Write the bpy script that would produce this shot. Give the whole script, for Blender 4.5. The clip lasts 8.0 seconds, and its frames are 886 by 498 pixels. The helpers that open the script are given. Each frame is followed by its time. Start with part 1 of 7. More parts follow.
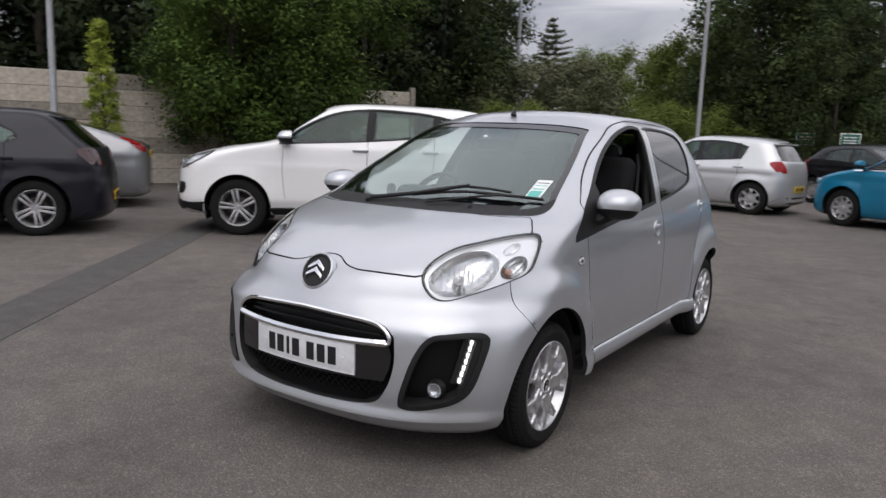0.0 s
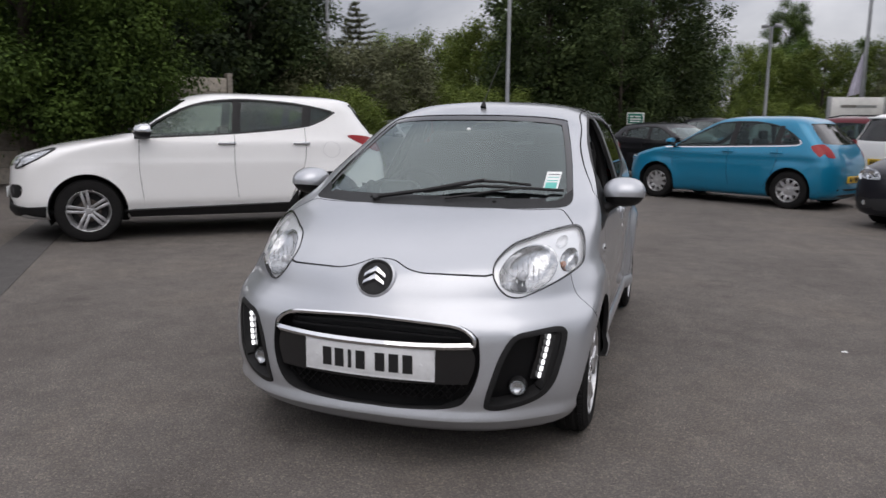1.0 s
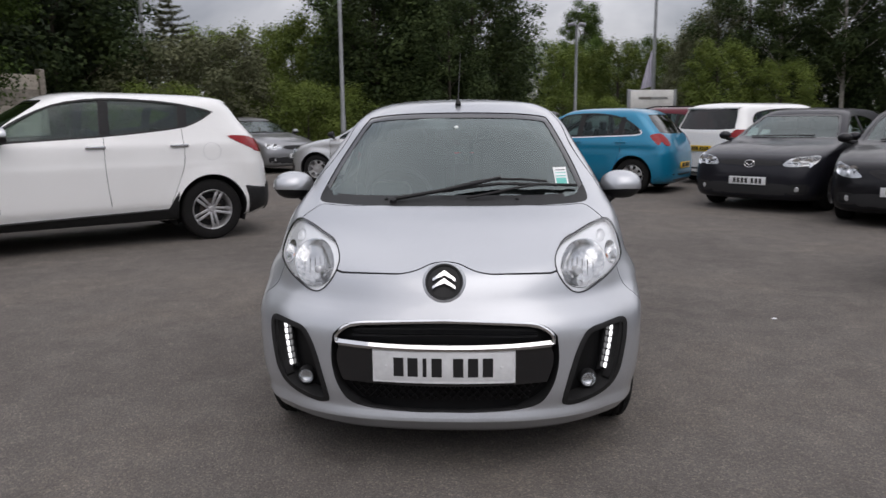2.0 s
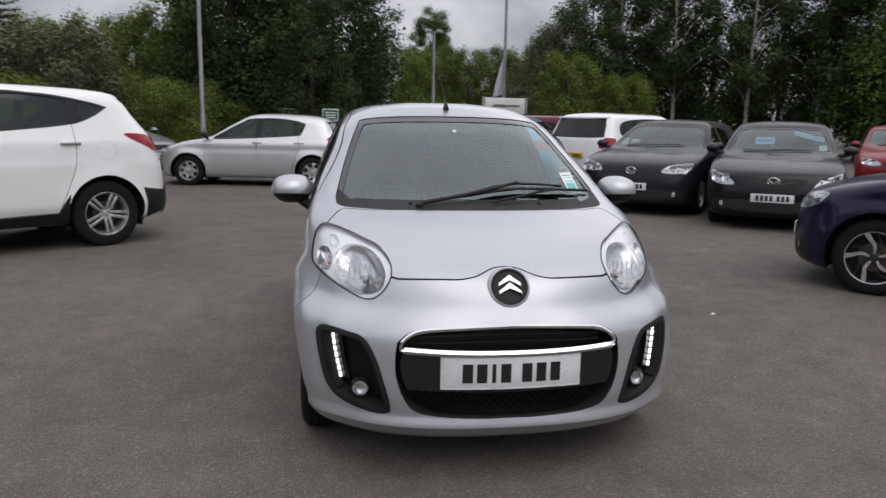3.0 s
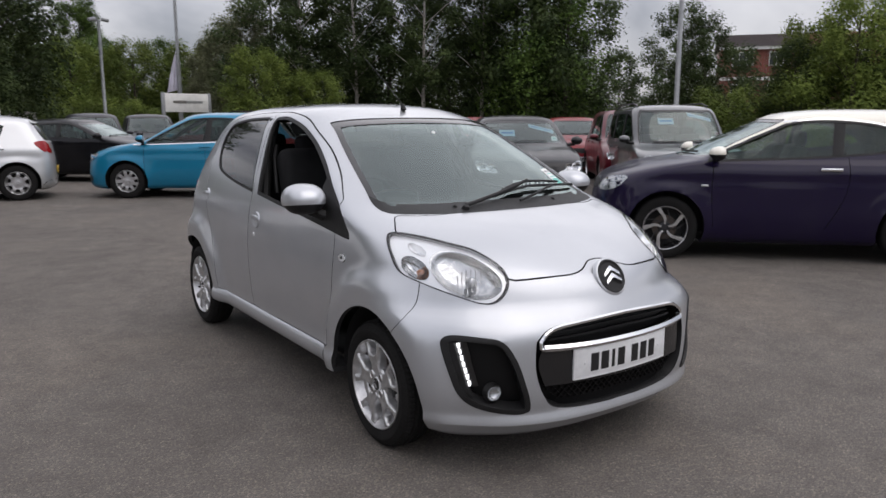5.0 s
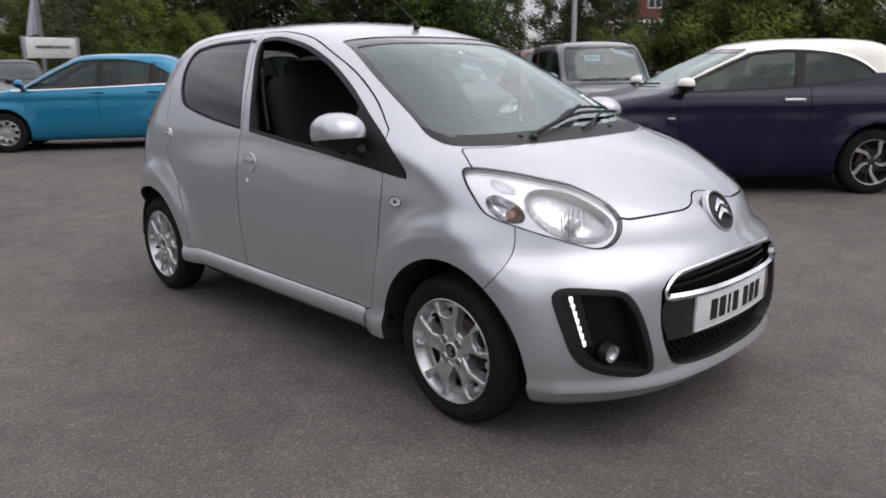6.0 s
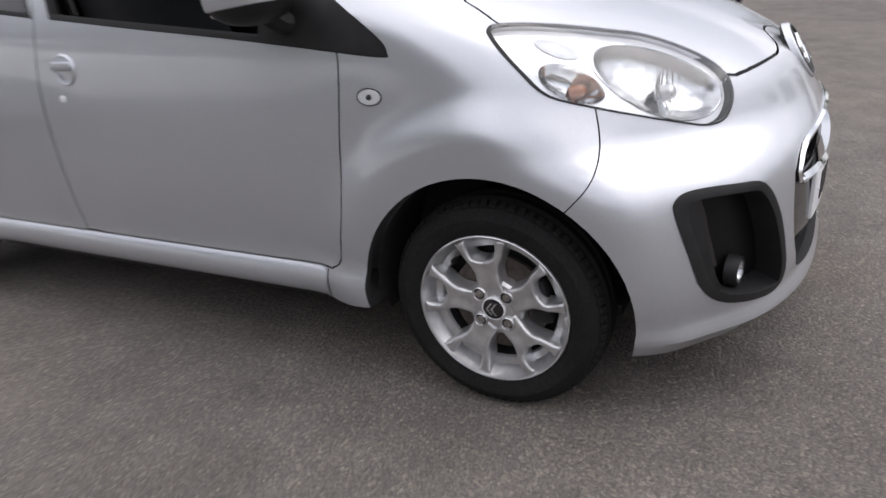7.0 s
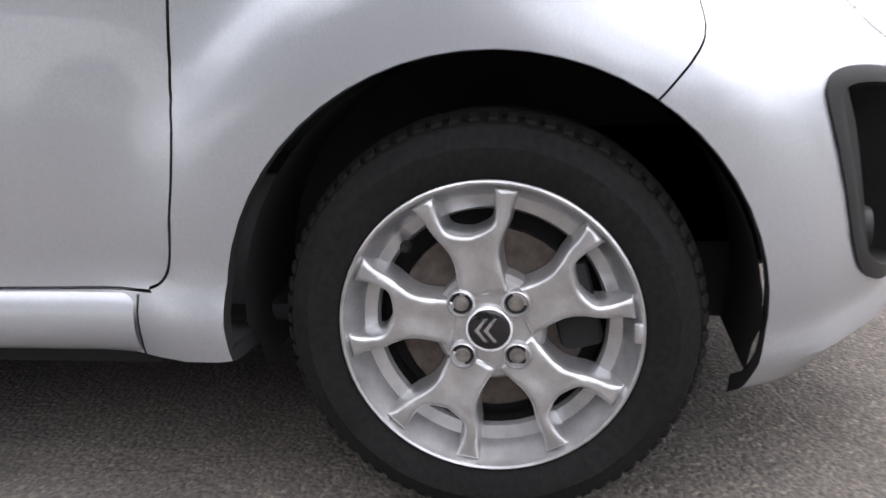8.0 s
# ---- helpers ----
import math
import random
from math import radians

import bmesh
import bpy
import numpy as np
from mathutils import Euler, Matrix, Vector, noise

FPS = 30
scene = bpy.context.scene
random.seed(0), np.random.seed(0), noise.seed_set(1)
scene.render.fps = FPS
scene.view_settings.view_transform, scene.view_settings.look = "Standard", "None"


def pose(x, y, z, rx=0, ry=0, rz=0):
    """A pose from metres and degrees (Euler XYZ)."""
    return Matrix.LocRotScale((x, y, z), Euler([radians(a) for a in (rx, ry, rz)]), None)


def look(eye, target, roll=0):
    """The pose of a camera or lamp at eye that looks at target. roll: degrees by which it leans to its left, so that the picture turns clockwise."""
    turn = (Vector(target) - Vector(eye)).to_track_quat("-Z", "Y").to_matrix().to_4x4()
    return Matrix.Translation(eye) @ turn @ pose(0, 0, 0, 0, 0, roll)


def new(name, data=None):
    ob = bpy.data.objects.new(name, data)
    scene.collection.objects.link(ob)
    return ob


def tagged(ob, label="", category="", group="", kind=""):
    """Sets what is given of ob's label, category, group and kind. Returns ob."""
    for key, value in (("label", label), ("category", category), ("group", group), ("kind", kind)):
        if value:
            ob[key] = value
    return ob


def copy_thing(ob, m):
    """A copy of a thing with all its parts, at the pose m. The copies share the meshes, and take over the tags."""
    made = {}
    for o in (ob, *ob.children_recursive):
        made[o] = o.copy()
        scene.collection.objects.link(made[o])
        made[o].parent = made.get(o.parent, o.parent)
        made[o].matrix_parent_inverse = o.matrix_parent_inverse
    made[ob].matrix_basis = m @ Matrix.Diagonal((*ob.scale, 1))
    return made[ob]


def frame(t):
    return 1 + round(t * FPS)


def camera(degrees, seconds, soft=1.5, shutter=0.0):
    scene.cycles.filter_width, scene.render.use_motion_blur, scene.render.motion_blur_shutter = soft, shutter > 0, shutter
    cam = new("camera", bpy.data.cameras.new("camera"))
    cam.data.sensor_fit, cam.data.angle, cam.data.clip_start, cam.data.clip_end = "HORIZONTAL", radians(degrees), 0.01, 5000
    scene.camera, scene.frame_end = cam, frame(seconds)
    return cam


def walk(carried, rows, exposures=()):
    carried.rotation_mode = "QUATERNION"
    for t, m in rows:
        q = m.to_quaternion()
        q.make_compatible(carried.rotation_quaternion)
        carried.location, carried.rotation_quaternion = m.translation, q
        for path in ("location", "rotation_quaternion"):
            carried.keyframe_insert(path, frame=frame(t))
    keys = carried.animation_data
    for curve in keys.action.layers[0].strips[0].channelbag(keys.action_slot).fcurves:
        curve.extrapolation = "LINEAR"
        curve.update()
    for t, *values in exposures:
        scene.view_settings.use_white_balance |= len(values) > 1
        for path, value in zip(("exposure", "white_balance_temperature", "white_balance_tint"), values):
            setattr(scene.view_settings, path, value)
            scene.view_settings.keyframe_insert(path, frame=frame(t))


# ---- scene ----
cam = camera(62.2, 8.0, 1.5, 0.3)
PATH = [
    (0, (2.063, -3.886, 1.293), (0.955, -2.25, 0.987), 1.9),
    (0.5, (1.636, -4.052, 1.295), (0.773, -2.278, 0.963), 0.9),
    (1, (1.097, -4.308, 1.323), (0.493, -2.431, 0.986), 0.6),
    (1.5, (0.597, -4.411, 1.317), (0.241, -2.473, 0.972), 0.2),
    (1.7, (0.404, -4.439, 1.338), (0.152, -2.487, 0.983), -0.0),
    (2.8, (-0.481, -4.412, 1.341), (-0.26, -2.452, 1.015), -0.0),
    (3, (-0.675, -4.366, 1.337), (-0.363, -2.42, 0.999), 1.0),
    (3.5, (-1.183, -4.315, 1.343), (-0.64, -2.417, 1.018), 0.9),
    (4, (-1.617, -4.111, 1.323), (-0.836, -2.3, 0.993), 0.5),
    (4.5, (-1.977, -3.933, 1.348), (-1.007, -2.218, 1.004), 0.6),
    (4.7, (-2.117, -3.872, 1.358), (-1.065, -2.202, 1.035), 0.5),
    (5.8, (-2.398, -3.111, 1.274), (-1.109, -1.653, 0.813), -0.7),
    (6, (-2.47, -2.897, 1.235), (-1.122, -1.5, 0.754), -0.6),
    (6.5, (-2.437, -2.391, 1.189), (-0.961, -1.242, 0.483), -4.1),
    (7, (-2.172, -1.816, 1.093), (-0.56, -0.935, 0.303), -5.1),
    (7.5, (-1.845, -1.379, 0.858), (-0.047, -0.99, 0.074), -4.1),
    (8, (-1.635, -1.248, 0.593), (0.282, -0.96, 0.1), -2.6),
]
walk(cam, [(t, look(eye, target, roll)) for t, eye, target, roll in PATH],
     [(t, stops, 6600, 15) for t, stops in ((0, 1.02), (1.5, 0.87), (3, 0.86), (4.5, 0.96), (6, 1.10), (6.5, 1.23), (7, 1.50), (7.5, 1.84), (8, 2.25))])

# ---- sky, light ----
world = bpy.data.worlds.new("overcast_sky")
scene.world = world
world.use_nodes = True
wn, wl = world.node_tree.nodes, world.node_tree.links
wn.clear()
w_out = wn.new("ShaderNodeOutputWorld")
w_bg = wn.new("ShaderNodeBackground")
w_sky = wn.new("ShaderNodeTexSky")
w_sky.sky_type = "NISHITA"
w_sky.sun_disc = False
w_sky.sun_elevation, w_sky.sun_rotation = radians(55), radians(200)
w_tc = wn.new("ShaderNodeTexCoord")
w_sep = wn.new("ShaderNodeSeparateXYZ")
wl.new(w_tc.outputs["Generated"], w_sep.inputs[0])
w_up = wn.new("ShaderNodeMath"); w_up.operation = "MAXIMUM"; w_up.inputs[1].default_value = 0.16
wl.new(w_sep.outputs["Z"], w_up.inputs[0])
w_div = wn.new("ShaderNodeVectorMath"); w_div.operation = "DIVIDE"
w_comb = wn.new("ShaderNodeCombineXYZ")
for k in range(3):
    wl.new(w_up.outputs[0], w_comb.inputs[k])
wl.new(w_tc.outputs["Generated"], w_div.inputs[0]); wl.new(w_comb.outputs[0], w_div.inputs[1])
w_map = wn.new("ShaderNodeMapping"); w_map.inputs["Scale"].default_value = (0.6, 0.75, 1); w_map.inputs["Rotation"].default_value = (0, 0, 0.5)
wl.new(w_div.outputs[0], w_map.inputs[0])
w_noise = wn.new("ShaderNodeTexNoise"); w_noise.inputs["Scale"].default_value = 0.9
w_noise.inputs["Detail"].default_value = 5; w_noise.inputs["Roughness"].default_value = 0.5; w_noise.inputs["Distortion"].default_value = 0.3
wl.new(w_map.outputs[0], w_noise.inputs[0])
w_ramp = wn.new("ShaderNodeValToRGB")
w_ramp.color_ramp.elements[0].position, w_ramp.color_ramp.elements[0].color = 0.36, (2.5, 2.65, 2.95, 1)
w_ramp.color_ramp.elements[1].position, w_ramp.color_ramp.elements[1].color = 0.70, (7.6, 7.7, 7.9, 1)
wl.new(w_noise.outputs["Fac"], w_ramp.inputs[0])
w_grad = wn.new("ShaderNodeMapRange")
w_grad.inputs["From Min"].default_value, w_grad.inputs["From Max"].default_value = 0.08, 0.55
w_grad.inputs["To Min"].default_value, w_grad.inputs["To Max"].default_value = 0.53, 1.42
wl.new(w_sep.outputs["Z"], w_grad.inputs[0])
w_mul = wn.new("ShaderNodeVectorMath"); w_mul.operation = "SCALE"
wl.new(w_ramp.outputs[0], w_mul.inputs[0]); wl.new(w_grad.outputs[0], w_mul.inputs["Scale"])
w_mix = wn.new("ShaderNodeMixRGB"); w_mix.inputs[0].default_value = 0.9
wl.new(w_sky.outputs[0], w_mix.inputs[1]); wl.new(w_mul.outputs[0], w_mix.inputs[2])
wl.new(w_mix.outputs[0], w_bg.inputs[0]); w_bg.inputs[1].default_value = 0.088
wl.new(w_bg.outputs[0], w_out.inputs[0])

sun = new("sun", bpy.data.lights.new("sun", "SUN"))
sun.data.energy, sun.data.angle, sun.data.color = 0.5, radians(60), (1.0, 0.97, 0.92)
sun.matrix_world = look((3, -8, 16), (0, 0, 0))

# ---- materials ----
def material(name, colour=(0.5, 0.5, 0.5), rough=0.5, metal=0.0, coat=0.0, spec=0.5):
    m = bpy.data.materials.new(name)
    m.use_nodes = True
    b = m.node_tree.nodes["Principled BSDF"]
    b.inputs["Base Color"].default_value = (*colour, 1)
    b.inputs["Roughness"].default_value = rough
    b.inputs["Metallic"].default_value = metal
    b.inputs["Coat Weight"].default_value = coat
    b.inputs["Coat Roughness"].default_value = 0.05
    b.inputs["Specular IOR Level"].default_value = spec
    return m


def tex_noise(m, scale, detail=4.0, rough=0.55, coords="Object", stretch=None):
    n, l = m.node_tree.nodes, m.node_tree.links
    tc = n.new("ShaderNodeTexCoord")
    t = n.new("ShaderNodeTexNoise")
    t.inputs["Scale"].default_value, t.inputs["Detail"].default_value, t.inputs["Roughness"].default_value = scale, detail, rough
    if stretch:
        mp = n.new("ShaderNodeMapping")
        mp.inputs["Scale"].default_value = stretch
        l.new(tc.outputs[coords], mp.inputs[0])
        l.new(mp.outputs[0], t.inputs["Vector"])
    else:
        l.new(tc.outputs[coords], t.inputs["Vector"])
    return t.outputs["Fac"]


def ramp(m, fac, stops):
    n, l = m.node_tree.nodes, m.node_tree.links
    r = n.new("ShaderNodeValToRGB")
    e = r.color_ramp.elements
    while len(e) < len(stops):
        e.new(0.5)
    for k, (p, c) in enumerate(stops):
        e[k].position = p
        e[k].color = (*c, 1) if len(c) == 3 else c
    l.new(fac, r.inputs[0])
    return r.outputs[0]


def blend(m, a, b, fac=0.5, how="MIX"):
    n, l = m.node_tree.nodes, m.node_tree.links
    x = n.new("ShaderNodeMixRGB")
    x.blend_type = how
    for k, v in ((0, fac), (1, a), (2, b)):
        if isinstance(v, (int, float)):
            x.inputs[k].default_value = v if k == 0 else (v, v, v, 1)
        elif isinstance(v, tuple):
            x.inputs[k].default_value = (*v, 1)
        else:
            l.new(v, x.inputs[k])
    return x.outputs[0]


def wire(m, socket, name):
    m.node_tree.links.new(socket, m.node_tree.nodes["Principled BSDF"].inputs[name])


def bump(m, fac, strength=0.3, distance=0.01):
    n, l = m.node_tree.nodes, m.node_tree.links
    b = n.new("ShaderNodeBump")
    b.inputs["Strength"].default_value, b.inputs["Distance"].default_value = strength, distance
    l.new(fac, b.inputs["Height"])
    l.new(b.outputs[0], n["Principled BSDF"].inputs["Normal"])


def paint(name, colour, metal=0.0, rough=0.32, coat=1.0, spec=0.5):
    """Car paint: fine flakes under a clear coat, with a breath of dust."""
    m = material(name, colour, rough, metal, coat, spec)
    dark = tuple(c * 0.86 for c in colour)
    c = ramp(m, tex_noise(m, 900, 1), [(0.35, dark), (0.65, tuple(min(1, k * 1.1) for k in colour))])
    wire(m, blend(m, c, tuple(0.8 * k + 0.02 for k in colour), ramp(m, tex_noise(m, 2.5, 5), [(0.45, (0, 0, 0)), (0.8, (0.25, 0.25, 0.25))])), "Base Color")
    wire(m, ramp(m, tex_noise(m, 5, 5), [(0.3, (rough * 0.9,) * 3), (0.75, (min(1, rough * 1.2),) * 3)]), "Roughness")
    return m


def grained(name, colour, rough=0.6, scale=60.0, amount=0.25, relief=0.15, metal=0.0, spec=0.4):
    """A surface with grain and larger stains in its own colour."""
    m = material(name, colour, rough, metal, 0, spec)
    a = ramp(m, tex_noise(m, scale, 5), [(0.3, tuple(k * (1 - amount) for k in colour)), (0.7, tuple(min(1, k * (1 + amount)) for k in colour))])
    s = ramp(m, tex_noise(m, scale / 15, 4), [(0.35, (0.8, 0.8, 0.8)), (0.7, (1.08, 1.08, 1.08))])
    wire(m, blend(m, a, s, 1.0, "MULTIPLY"), "Base Color")
    bump(m, tex_noise(m, scale * 2, 4), relief, 0.004)
    return m


def glazing(name, tint, gloss=0.04, rough=0.0, sheen=(1, 1, 1)):
    """A pane: tinted see-through with a mirror reflection that grows at a glancing angle."""
    m = bpy.data.materials.new(name)
    m.use_nodes = True
    n, l = m.node_tree.nodes, m.node_tree.links
    n.clear()
    out, tr, gl, mx, lw = (n.new("ShaderNode" + k) for k in ("OutputMaterial", "BsdfTransparent", "BsdfGlossy", "MixShader", "LayerWeight"))
    tr.inputs[0].default_value = (*tint, 1)
    gl.inputs["Color"].default_value = (*sheen, 1)
    gl.inputs["Roughness"].default_value = rough
    lw.inputs["Blend"].default_value = 0.5
    p = n.new("ShaderNodeMath"); p.operation = "POWER"; p.inputs[1].default_value = 4.0
    k = n.new("ShaderNodeMath"); k.operation = "MULTIPLY_ADD"; k.use_clamp = True
    k.inputs[1].default_value, k.inputs[2].default_value = 0.92, gloss
    l.new(lw.outputs["Facing"], p.inputs[0]); l.new(p.outputs[0], k.inputs[0])
    l.new(k.outputs[0], mx.inputs[0]); l.new(tr.outputs[0], mx.inputs[1]); l.new(gl.outputs[0], mx.inputs[2])
    l.new(mx.outputs[0], out.inputs[0])
    return m


M = {}
M["silver"] = paint("silver_metallic_paint", (0.515, 0.533, 0.561), 0.66, 0.365)
M["silver"].node_tree.nodes["Principled BSDF"].inputs["Coat Roughness"].default_value = 0.05
M["white"] = paint("white_paint", (0.86, 0.86, 0.85), 0.0, 0.4)
M["silver_b"] = paint("pale_silver_paint", (0.60, 0.61, 0.62), 0.6, 0.36)
M["blue"] = paint("bright_blue_paint", (0.004, 0.20, 0.35), 0.3, 0.33, 0.8, 0.3)
M["violet"] = paint("dark_violet_paint", (0.008, 0.004, 0.026), 0.0, 0.36, 0.48, 0.15)
M["black"] = paint("black_paint", (0.006, 0.006, 0.008), 0.0, 0.35, 0.42, 0.12)
M["charcoal"] = paint("charcoal_paint", (0.013, 0.013, 0.018), 0.1, 0.35, 0.40, 0.12)
M["grey"] = paint("mid_grey_metallic_paint", (0.26, 0.265, 0.275), 0.6, 0.36)
M["slate_grey"] = paint("dark_grey_metallic_paint", (0.10, 0.103, 0.108), 0.5, 0.36)
M["red"] = paint("red_paint", (0.19, 0.004, 0.010), 0.1, 0.35, 0.4, 0.3)
M["maroon"] = paint("dark_red_paint", (0.11, 0.004, 0.012), 0.2, 0.35, 0.45, 0.3)
M["cream"] = paint("cream_paint", (0.82, 0.79, 0.69), 0.0, 0.4)
M["trim"] = grained("black_plastic", (0.018, 0.018, 0.0185), 0.5, 300, 0.2, 0.15, 0.0, 0.25)
M["mesh_black"] = material("black_grille_plastic", (0.006, 0.006, 0.0065), 0.4, 0, 0, 0.2)
M["gloss_black"] = material("gloss_black_plastic", (0.010, 0.010, 0.011), 0.12, 0, 0.5)
M["inner"] = material("dark_inside", (0.015, 0.015, 0.016), 0.8)
M["rubber"] = grained("tyre_rubber", (0.0145, 0.0140, 0.0138), 0.85, 120, 0.3, 0.25, 0.0, 0.16)
M["alloy"] = grained("painted_alloy", (0.62, 0.62, 0.625), 0.28, 400, 0.06, 0.02, 0.76)
M["alloy_dull"] = grained("dull_alloy", (0.58, 0.58, 0.59), 0.34, 300, 0.15, 0.05, 0.8)
M["dark_alloy"] = grained("dark_alloy", (0.05, 0.05, 0.055), 0.35, 300, 0.15, 0.05, 0.6)
M["chrome"] = material("chrome", (0.86, 0.87, 0.88), 0.06, 1.0)
M["chrome_dull"] = material("dull_chrome", (0.62, 0.63, 0.64), 0.18, 0.9)
M["satin"] = material("satin_silver", (0.90, 0.90, 0.91), 0.32, 0.2)
M["reflector_grey"] = grained("aluminised_reflector", (0.62, 0.625, 0.63), 0.16, 60, 0.25, 0.1, 1.0)
M["lamp_silver"] = material("silvered_bowl", (0.88, 0.885, 0.89), 0.22, 0.35)
M["steel"] = grained("bare_steel", (0.36, 0.34, 0.32), 0.45, 80, 0.25, 0.1, 0.9)
M["sooty"] = grained("near_black_alloy", (0.035, 0.034, 0.033), 0.6, 80, 0.3, 0.1, 0.2)
M["disc"] = grained("worn_brake_disc", (0.12, 0.10, 0.088), 0.5, 60, 0.3, 0.1, 0.7)
M["glass"] = glazing("windscreen_glass", (0.46, 0.54, 0.52), 0.12, 0.0, (0.88, 1.0, 0.98))
M["screen_glass"] = glazing("parked_windscreen_glass", (0.46, 0.56, 0.55), 0.09, 0.0, (0.90, 1.0, 0.98))
M["side_glass"] = glazing("side_window_glass", (0.52, 0.66, 0.63), 0.045, 0.0, (0.86, 1.0, 0.97))
M["dark_glass"] = glazing("privacy_glass", (0.10, 0.11, 0.11), 0.04)
M["dark_glass_far"] = material("dark_window_pane", (0.03, 0.035, 0.04), 0.08, 0, 0.5)
M["lens"] = glazing("clear_lamp_lens", (0.92, 0.93, 0.94), 0.05)
M["red_lens"] = material("red_lamp_lens", (0.26, 0.005, 0.008), 0.2, 0, 0.12, 0.3)
M["smoked_lens"] = material("smoked_red_lens", (0.035, 0.005, 0.007), 0.15, 0, 0.4)
M["amber"] = material("amber_lens", (0.40, 0.17, 0.095), 0.2, 0, 1.0)
M["led"] = material("lit_led", (0.85, 0.86, 0.88), 0.15, 0.0, 0.5)
M["led"].node_tree.nodes["Principled BSDF"].inputs["Emission Color"].default_value = (0.95, 0.98, 1.0, 1)
M["led"].node_tree.nodes["Principled BSDF"].inputs["Emission Strength"].default_value = 0.8
M["plate_w"] = grained("white_plate", (0.78, 0.79, 0.80), 0.35, 40, 0.06, 0.02)
M["plate_y"] = grained("yellow_plate", (0.74, 0.48, 0.04), 0.35, 40, 0.06, 0.02)
M["ink"] = material("black_ink", (0.012, 0.012, 0.013), 0.5)
M["cloth"] = grained("seat_cloth", (0.007, 0.007, 0.008), 0.9, 300, 0.35, 0.3)
M["paper"] = grained("white_paper", (0.88, 0.90, 0.89), 0.6, 30, 0.05, 0.02)
M["teal_ink"] = material("teal_ink", (0.12, 0.48, 0.42), 0.6)
M["blue_ink"] = material("blue_ink", (0.05, 0.20, 0.55), 0.6)

# ---- mesh tools ----
from mathutils.bvhtree import BVHTree
from mathutils.geometry import delaunay_2d_cdt


def part(name, bm, mat, parent=None, label="", smooth=30.0):
    """Links a bmesh (or a mesh) as one mesh object under its thing."""
    if isinstance(bm, bmesh.types.BMesh):
        me = bpy.data.meshes.new(name)
        bm.to_mesh(me)
        bm.free()
    else:
        me = bm
    if not me.materials:
        for k in (mat if isinstance(mat, (list, tuple)) else [mat]):
            me.materials.append(M[k] if isinstance(k, str) else k)
    if smooth and len(me.polygons):
        me.shade_smooth()
        me.set_sharp_from_angle(angle=radians(smooth))
    ob = new(name, me)
    if parent is not None:
        ob.parent = parent
    if label:
        ob["label"] = label
    return ob


def thing(name, m, label, category, group="", kind=""):
    ob = new(name)
    ob.matrix_basis = m
    return tagged(ob, label, category, group, kind)


def joined(*bms):
    """One bmesh out of several."""
    me = bpy.data.meshes.new("tmp")
    out = bmesh.new()
    for b in bms:
        b.to_mesh(me)
        out.from_mesh(me)
        b.free()
    bpy.data.meshes.remove(me)
    return out


def box(sx, sy, sz, at=(0, 0, 0), bevel=0.0, rot=(0, 0, 0), seg=2):
    bm = bmesh.new()
    bmesh.ops.create_cube(bm, size=1.0)
    bmesh.ops.scale(bm, vec=(sx, sy, sz), verts=bm.verts)
    if bevel:
        bmesh.ops.bevel(bm, geom=bm.edges[:], offset=bevel, segments=seg, affect="EDGES", profile=0.5)
    bm.transform(pose(*at, *rot))
    return bm


def tube(points, radius, sides=8, taper=None, closed=False):
    """A round bar along a line of points."""
    bm = bmesh.new()
    pts = [Vector(p) for p in points]
    rings = []
    n = len(pts)
    for k, p in enumerate(pts):
        a = pts[(k - 1) % n] if (k or closed) else p
        b = pts[(k + 1) % n] if (k < n - 1 or closed) else p
        q = (b - a).to_track_quat("Z", "Y").to_matrix()
        r = radius if taper is None else radius + (taper - radius) * k / max(1, n - 1)
        rings.append([bm.verts.new(p + q @ Vector((r * math.cos(2 * math.pi * s / sides), r * math.sin(2 * math.pi * s / sides), 0))) for s in range(sides)])
    for k in range(n if closed else n - 1):
        r0, r1 = rings[k], rings[(k + 1) % n]
        for s in range(sides):
            bm.faces.new((r0[s], r0[(s + 1) % sides], r1[(s + 1) % sides], r1[s]))
    if not closed:
        bm.faces.new(rings[0][::-1])
        bm.faces.new(rings[-1])
    return bm


def lathe(profile, sides=48, closed=False):
    """Turns (radius, height) pairs round the local x axis: radius in y/z, height along x."""
    bm = bmesh.new()
    rings = [[bm.verts.new((h, r * math.cos(2 * math.pi * s / sides), r * math.sin(2 * math.pi * s / sides))) for s in range(sides)] for r, h in profile]
    for k in range(len(rings) if closed else len(rings) - 1):
        r0, r1 = rings[k], rings[(k + 1) % len(rings)]
        for s in range(sides):
            bm.faces.new((r0[s], r1[s], r1[(s + 1) % sides], r0[(s + 1) % sides]))
    bmesh.ops.remove_doubles(bm, verts=bm.verts, dist=1e-6)
    return bm


def curve2(pts, n=6, closed=True):
    """A smooth line through plane points; a point given twice running makes a corner."""
    p = [np.array(q, float) for q in pts]
    out = []
    m = len(p)
    for k in range(m if closed else m - 1):
        a, b, c, d = (p[(k + j) % m] if closed else p[min(max(k + j, 0), m - 1)] for j in (-1, 0, 1, 2))
        if np.linalg.norm(c - b) < 1e-6:
            continue
        for s in range(n):
            t = s / n
            q = 0.5 * (2 * b + (c - a) * t + (2 * a - 5 * b + 4 * c - d) * t * t + (3 * b - a - 3 * c + d) * t ** 3)
            out.append((float(q[0]), float(q[1])))
    if not closed:
        out.append(tuple(map(float, p[-1])))
    return out


